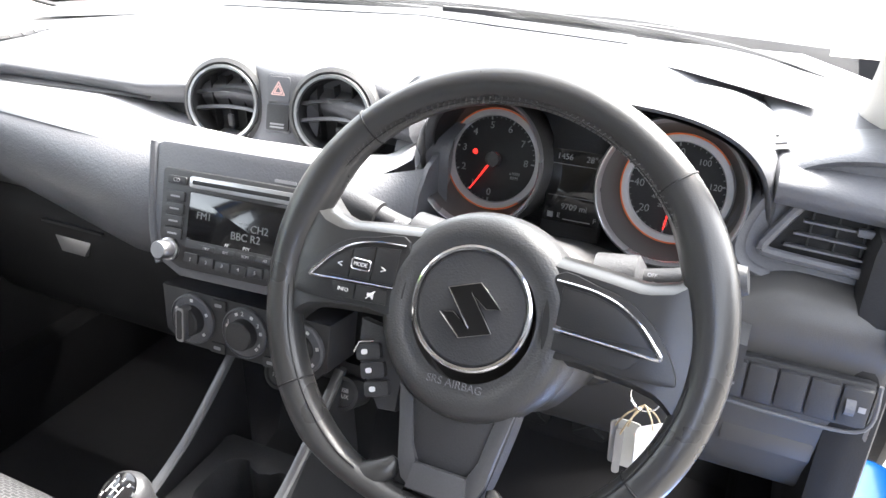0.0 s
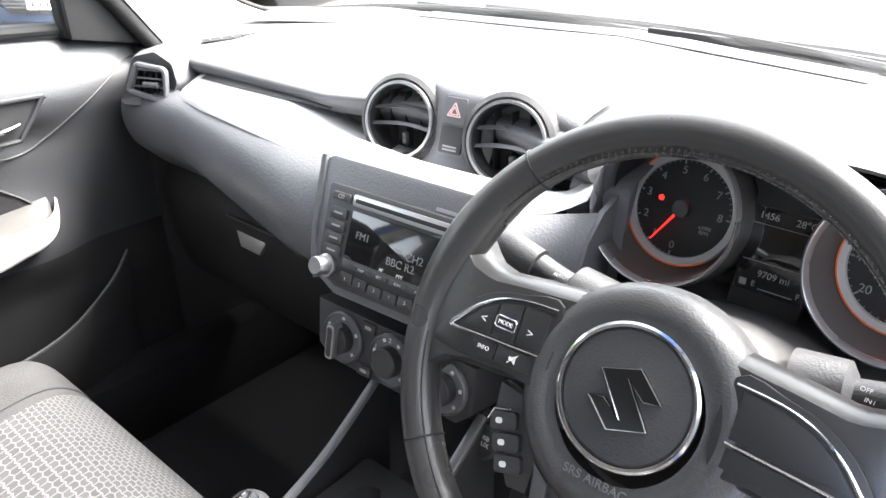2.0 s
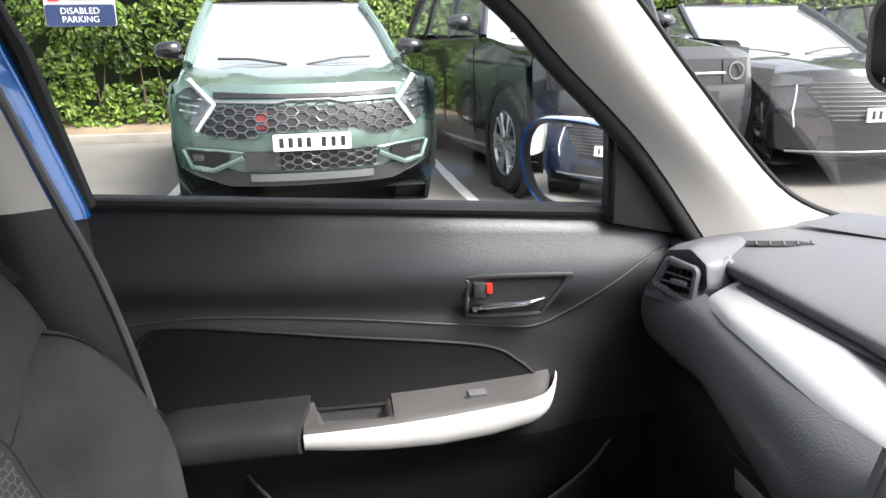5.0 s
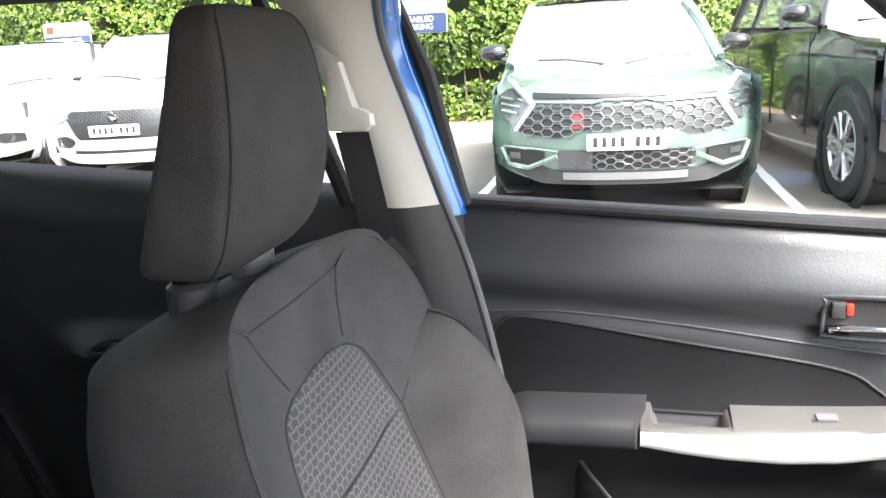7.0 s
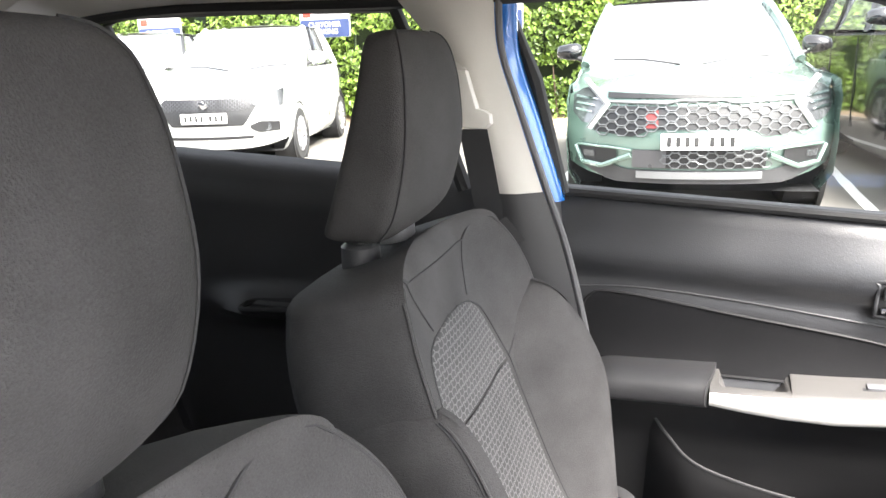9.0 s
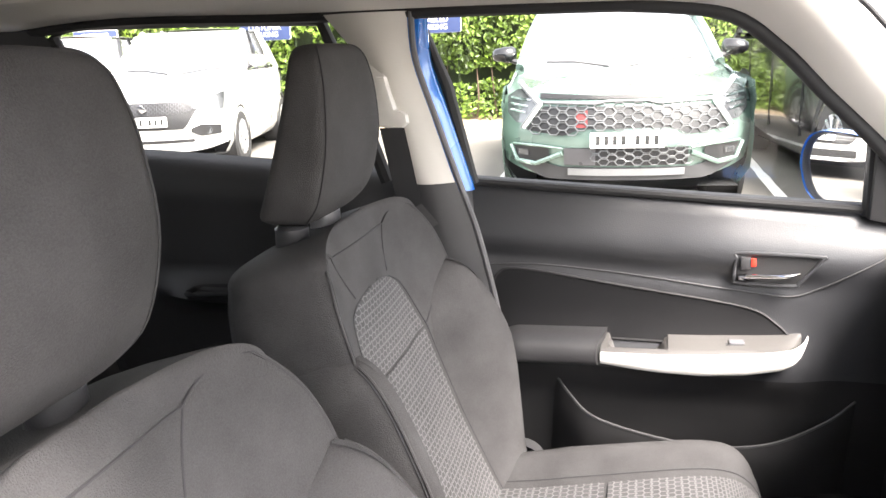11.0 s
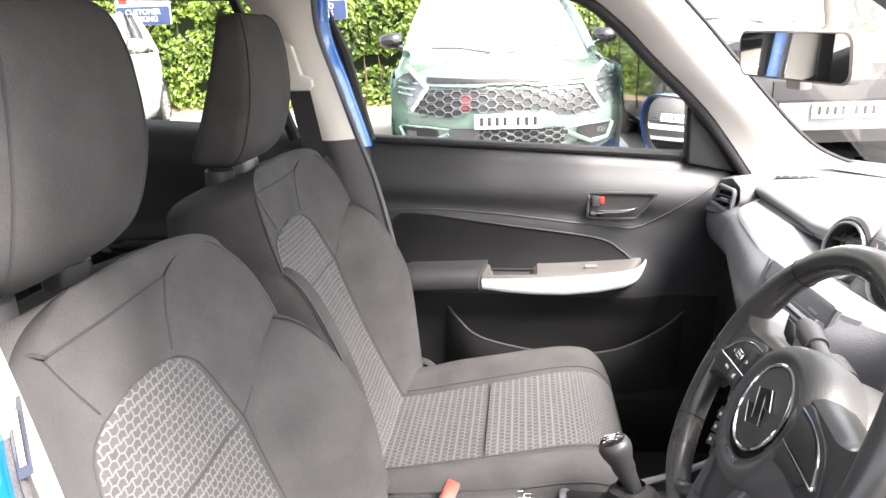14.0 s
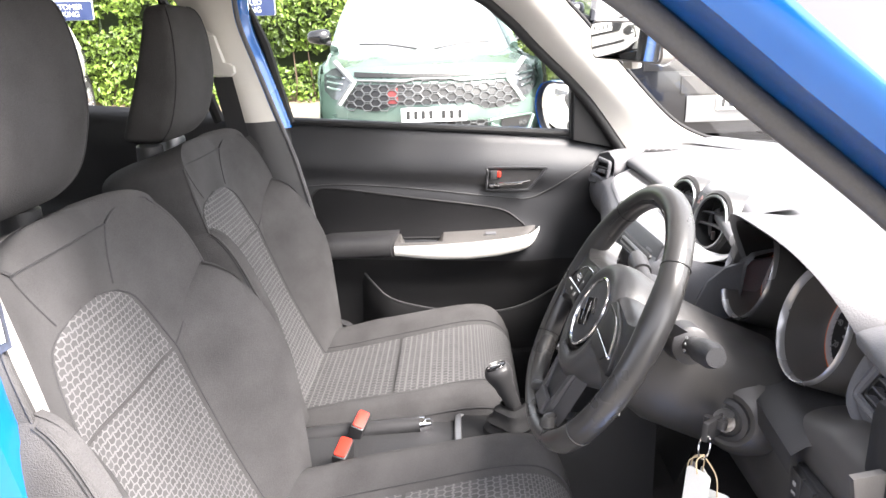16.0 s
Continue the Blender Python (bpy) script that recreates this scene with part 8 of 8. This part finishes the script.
rod(bm, [(-0.59, -0.74, 1.02), (-0.585, -0.80, 1.2), (-0.575, -0.85, 1.33), (-0.575, -1.1, 1.340), (-0.58, -1.40, 1.345), (-0.585, -1.458, 1.32), (-0.60, -1.385, 1.10), (-0.61, -1.375, 1.078)], 0.014, 8)
part("window_frame", bm, RUBBER, rd)
bm = bmesh.new()
grid(bm, [[(-0.62, y, 1.052 - 0.07 * (y + 1.0)), (-0.58, y + (0.05 if y < -1.3 else -0.05), 1.345 if y > -1.3 else 1.31)] for y in np.linspace(-1.46, -0.74, 6)])
gl = part("window_pane", bm, GLASS, rd, "clear rear door glass")
gl.visible_shadow = False
bm = bmesh.new()
grid(bm, [[(-x, y, z) for x, z in ((0.80, 0.30), (0.855, 0.5), (0.86, 0.74), (0.80, 0.9), (0.68, 1.04 - 0.07 * (y + 1.0)))] for y in np.linspace(-1.6, -0.60, 8)])
part("outer_skin", bm, BLUE, rd, "blue outer skin")

# belt on the middle pillar
belt = thing("seat_belt", "black seat belt hanging from a pale pillar anchor", "seat belt")
bm = bmesh.new()
rows = [[(x, y - 0.024, z), (x, y + 0.024, z)] for x, y, z in spline([(-0.535, -0.706, 1.13), (-0.545, -0.686, 1.0), (-0.56, -0.66, 0.8), (-0.565, -0.64, 0.5)], 16)]
grid(bm, rows)
part("webbing", bm, WEB, belt, "black webbing")
bm = bmesh.new()
f = facing((-0.535, -0.706, 1.142), (1, 0, 0.1)) @ Matrix.Diagonal((0.8, 0.8, 0.8, 1))
slab(bm, [(-0.035, -0.012), (0.03, -0.014), (0.042, -0.004), (0.040, 0.014), (0.028, 0.022), (0.012, 0.026), (-0.01, 0.10), (-0.03, 0.10), (-0.036, 0.03)], f @ Matrix.Translation((0, 0, 0.02)), 0.022, 0.006)
part("anchor", bm, LINING_PALE, belt, "pale grey belt anchor")
bm = bmesh.new()
slab(bm, rounded(0.034, 0.15, 0.014), facing((-0.556, -0.728, 1.20), (1, -0.1, 0.12), (0, -0.3, 1)) @ Matrix.Translation((0, 0, 0.012)), 0.015, 0.004)
part("height_slide", bm, LINING_PALE, belt)

# ---- parked cars set out ----
GRILLE = material("grille_black", (0.012, 0.012, 0.013), 0.5, 0, 0.3, 100, 0.2)
GREYBAR = material("grille_grey", (0.22, 0.225, 0.23), 0.4, 0.5, 0, 100, 0.05)
MESH = material("grille_mesh_grey", (0.12, 0.124, 0.128), 0.4, 0.3, 0, 100, 0.05)
RIM_DARK = material("dark_alloy", (0.12, 0.12, 0.13), 0.35, 0.7, 0, 100, 0.06)
DRL = material("clear_lamp_strip", (0.85, 0.87, 0.88), 0.2, 0, 0, 60, 0.03, coat=0.5)

W2 = 1.865 / 2
kia, kf_ = parked_car("pale green sport utility car facing out with hexagon grille", GREEN, 4.5, 1.865, 1.65, 0.98, 0.95, 3.75, 0.36, pose(-4.765, -0.345, 0, 0, 0, 4.5), GLOSS, axle=0.95, base=2.68, cladding=True, low=0.28)
patch("lower_bumper", kia, kf_, W2, [(-0.86, 0.47), (-0.5, 0.37), (0.5, 0.37), (0.86, 0.47)], [(-0.86, 0.40), (-0.6, 0.275), (0.6, 0.275), (0.86, 0.40)], BLACK, 0.014)
patch("skid_plate", kia, kf_, W2, [(-0.50, 0.362), (0.50, 0.362)], [(-0.42, 0.312), (0.42, 0.312)], GREYBAR, 0.032, label="silver skid plate")
patch("bonnet_slot", kia, kf_, W2, [(-0.63, 0.908), (-0.2, 0.890), (0.2, 0.890), (0.63, 0.908)], [(-0.63, 0.868), (-0.2, 0.864), (0.2, 0.864), (0.63, 0.868)], GRILLE, 0.012)
gt, gb2 = [(-0.73, 0.645), (-0.61, 0.812), (0.61, 0.812), (0.73, 0.645)], [(-0.73, 0.635), (-0.45, 0.602), (-0.33, 0.655), (0.33, 0.655), (0.45, 0.602), (0.73, 0.635)]
patch("grille", kia, kf_, W2, gt, gb2, GRILLE, 0.010, 44)
hex_mesh("grille_mesh", kia, kf_, W2, gt, gb2, 0.135, 0.056, MESH, 0.0052, 0.018)
lt, lb = [(-0.44, 0.515), (0.44, 0.515)], [(-0.52, 0.385), (0.52, 0.385)]
patch("lower_grille", kia, kf_, W2, lt, lb, GRILLE, 0.016, 30)
hex_mesh("lower_mesh", kia, kf_, W2, [(-0.22, 0.515), (0.44, 0.515)], [(-0.22, 0.385), (0.52, 0.385)], 0.12, 0.048, MESH, 0.0046, 0.026)
patch("sensor_panel", kia, kf_, W2, [(-0.45, 0.512), (-0.22, 0.512)], [(-0.50, 0.39), (-0.22, 0.39)], RIM_DARK, 0.024, 6, label="plain dark sensor panel")
line_on("grille_frame", kia, kf_, W2, [(-0.62, 0.842), (-0.22, 0.832), (-0.14, 0.850), (0.14, 0.850), (0.22, 0.832), (0.62, 0.842)], 0.010, GREYBAR, label="silver grille top bar")
for k, s in enumerate((1, -1)):
    hl = new("headlamp")
    hl.parent = kia
    o = sorted([(s * 0.64, 0.83), (s * 0.74, 0.945), (s * 0.82, 0.93), (s * 0.89, 0.88)])
    u = sorted([(s * 0.64, 0.82), (s * 0.75, 0.685), (s * 0.82, 0.69), (s * 0.89, 0.76)])
    patch("lens", kia, kf_, W2, o, u, LENS, 0.022, 14, parent=hl)
    for off, rad, mt in ((0.0, 0.014, DRL), (0.026, 0.008, GREYBAR)):
        line_on("day_light", kia, kf_, W2, [(s * (0.785 + off), 0.985), (s * (0.625 + off), 0.825), (s * (0.755 + off), 0.650)], rad, mt, 0.024, "white daytime light strip" if mt is DRL else "", hl)
    for j in range(3):
        line_on("reflector", kia, kf_, W2, [(s * (0.70 + 0.02 * j), 0.855 - 0.045 * j), (s * 0.86, 0.875 - 0.045 * j)], 0.010, CHROME, 0.03, "", hl)
    fg = new("fog_lamp")
    fg.parent = kia
    o = sorted([(s * 0.48, 0.495), (s * 0.62, 0.515), (s * 0.84, 0.515)])
    u = sorted([(s * 0.56, 0.42), (s * 0.66, 0.405), (s * 0.84, 0.43)])
    patch("surround", kia, kf_, W2, o, u, GRILLE, 0.018, 12, parent=fg)
    line_on("rim", kia, kf_, W2, [(s * 0.86, 0.520), (s * 0.81, 0.400), (s * 0.66, 0.385), (s * 0.46, 0.475)], 0.019, GREEN, 0.03, "", fg)
    line_on("brow", kia, kf_, W2, [(s * 0.46, 0.510), (s * 0.62, 0.525), (s * 0.84, 0.530)], 0.010, GREEN, 0.026, "", fg)
    patch("lamp", kia, kf_, W2, sorted([(s * 0.72, 0.49), (s * 0.80, 0.49)]), sorted([(s * 0.72, 0.445), (s * 0.80, 0.445)]), LENS, 0.026, 4, parent=fg)
# faint red reflection in the grille, painted as a dull red patch
patch("red_reflection", kia, kf_, W2, [(-0.36, 0.785), (-0.28, 0.785)], [(-0.36, 0.665), (-0.28, 0.665)], material("dull_red", (0.16, 0.02, 0.02), 0.5), 0.012, 4, label="dull red patch for a reflection in the grille")
plate_on(kia, 0.045, 0.577)


def small_hatch(y, x, rz):
    W3 = 1.735 / 2
    c, f = parked_car("small white hatchback parked nose out by the hedge", WHITE_CAR, 3.7, 1.735, 1.65, 1.00, 0.80, 3.15, 0.32, pose(x, y, 0, 0, 0, rz), axle=0.8, base=2.45, low=0.24)
    t, b = [(-0.56, 0.74), (-0.50, 0.80), (0.50, 0.80), (0.56, 0.74)], [(-0.56, 0.72), (-0.42, 0.50), (0.42, 0.50), (0.56, 0.72)]
    patch("grille", c, f, W3, t, b, GRILLE, 0.012, 30)
    hex_mesh("grille_mesh", c, f, W3, t, [(-0.56, 0.72), (-0.47, 0.665), (0.47, 0.665), (0.56, 0.72)], 0.05, 0.034, RIM_DARK, 0.0022, 0.018)
    patch("lower_intake", c, f, W3, [(-0.5, 0.385), (0.5, 0.385)], [(-0.5, 0.35), (0.5, 0.35)], GRILLE, 0.014)
    line_on("splitter", c, f, W3, [(-0.8, 0.33), (-0.4, 0.30), (0.4, 0.30), (0.8, 0.33)], 0.02, WHITE_CAR, 0.02)
    bm = bmesh.new()
    slab(bm, [(-0.055, 0.02), (0.0, 0.045), (0.055, -0.02), (0.0, -0.045)], facing((0.03, 0, 0.735), (1, 0, 0)), 0.02, 0.004)
    part("emblem", bm, CHROME, c, "plain chrome emblem")
    for s in (1, -1):
        hl = new("headlamp")
        hl.parent = c
        patch("lens", c, f, W3, sorted([(s * 0.52, 0.74), (s * 0.70, 0.86), (s * 0.80, 0.88)]), sorted([(s * 0.52, 0.72), (s * 0.70, 0.66), (s * 0.80, 0.70)]), LENS, 0.02, 12, parent=hl)
        fg = new("fog_lamp")
        fg.parent = c
        patch("surround", c, f, W3, sorted([(s * 0.48, 0.50), (s * 0.58, 0.54), (s * 0.76, 0.52)]), sorted([(s * 0.48, 0.46), (s * 0.56, 0.41), (s * 0.76, 0.42)]), GRILLE, 0.014, 10, parent=fg)
        bm = bmesh.new()
        disc(bm, facing((f(0.66 / W3, 0.47) + 0.02, s * 0.64, 0.468), (1, s * 0.3, 0)), [(0.045, -0.01), (0.043, 0.012), (0.035, 0.012), (0.03, 0.004), (0.0, 0.006)], 20)
        part("lamp", bm, LENS, fg)
    plate_on(c, 0.03, 0.59)
    return c


small_hatch(-5.54, -6.40, 15)
small_hatch(-8.12, -6.8, 10)

dfd, f3 = parked_car("black boxy off-road car parked beside the green one", BLACK_CAR, 4.76, 1.86, 1.97, 1.18, 0.30, 4.3, 0.40, pose(-4.97, 2.20, 0, 0, 0, 6), square=1.0, axle=0.72, base=3.0, cladding=True, low=0.35, spokes=6)
patch("grille_panel", dfd, f3, 0.93, [(-0.84, 1.06), (0.84, 1.06)], [(-0.84, 0.86), (0.84, 0.86)], GRILLE, 0.012)
patch("silver_bumper", dfd, f3, 0.93, [(-0.55, 0.66), (0.55, 0.66)], [(-0.50, 0.45), (0.50, 0.45)], GREYBAR, 0.016, label="silver lower bumper")
patch("bumper_panel", dfd, f3, 0.93, [(-0.6, 0.82), (0.6, 0.82)], [(-0.55, 0.68), (0.55, 0.68)], GRILLE, 0.014)
line_on("bar", dfd, f3, 0.93, [(-0.6, 0.95), (0.6, 0.95)], 0.012, GREYBAR)
for s in (1, -1):
    hl = new("headlamp")
    hl.parent = dfd
    patch("lens", dfd, f3, 0.93, sorted([(s * 0.58, 1.05), (s * 0.82, 1.05)]), sorted([(s * 0.58, 0.88), (s * 0.82, 0.88)]), GRILLE, 0.02, 8, parent=hl)
    bm = bmesh.new()
    disc(bm, facing((f3(0.74, 0.96) + 0.03, s * 0.70, 0.965), (1, 0, 0)), [(0.07, -0.01), (0.068, 0.006), (0.058, 0.006), (0.056, -0.01)], 24)
    part("ring", bm, GREYBAR, hl)
plate_on(dfd, 0.035, 0.60)


def crossover(label, paint, x, y, rz, bright=False):
    W4 = 1.84 / 2
    c, f = parked_car(label, paint, 4.45, 1.84, 1.60, 0.98, 0.95, 3.7, 0.36, pose(x, y, 0, 0, 0, rz), axle=0.95, base=2.67, cladding=True, low=0.26, rim=RIM_DARK)
    t, b = [(-0.66, 0.80), (-0.55, 0.90), (0.55, 0.90), (0.66, 0.80)], [(-0.66, 0.78), (-0.45, 0.50), (0.45, 0.50), (0.66, 0.78)]
    patch("grille", c, f, W4, t, b, GRILLE, 0.012, 30)
    for k in range(9):
        z = 0.56 + 0.036 * k
        w = np.interp(z, [0.50, 0.78, 0.9], [0.44, 0.64, 0.55])
        line_on("grille_bar", c, f, W4, [(-w, z), (w, z)], 0.004, MESH, 0.018)
    patch("lower_intake", c, f, W4, [(-0.6, 0.42), (0.6, 0.42)], [(-0.55, 0.31), (0.55, 0.31)], GRILLE, 0.014)
    line_on("lip", c, f, W4, [(-0.75, 0.30), (0.75, 0.30)], 0.010, GREYBAR, 0.02, "silver bumper lip")
    for s in (1, -1):
        hl = new("headlamp")
        hl.parent = c
        patch("lens", c, f, W4, sorted([(s * 0.58, 0.885), (s * 0.86, 0.93)]), sorted([(s * 0.60, 0.84), (s * 0.86, 0.82)]), LENS, 0.02, 10, parent=hl)
        line_on("fang_light", c, f, W4, [(s * 0.70, 0.83), (s * 0.74, 0.62), (s * 0.72, 0.50)], 0.006, DRL, 0.018, "white daytime light strip", hl)
    plate_on(c, 0.035, 0.60)
    return c


crossover("black sport utility car with a wide dark grille", BLACK_CAR, -5.0, 4.25, 0)
crossover("slate blue sport utility car with a wide dark grille", CELEBES, -4.85, 6.6, 0)
crossover("bright blue small crossover car", BLUE, -4.9, 9.0, 0)
crossover("bright blue car at the far end of the row", BLUE, -5.2, 11.5, 0)
# cars behind ours, seen in the door mirror
crossover("white sport utility car parked behind ours", WHITE_CAR, -3.6, -9.5, 80)
crossover("dark navy hatchback parked behind ours", NAVY, -1.4, -7.2, 95)
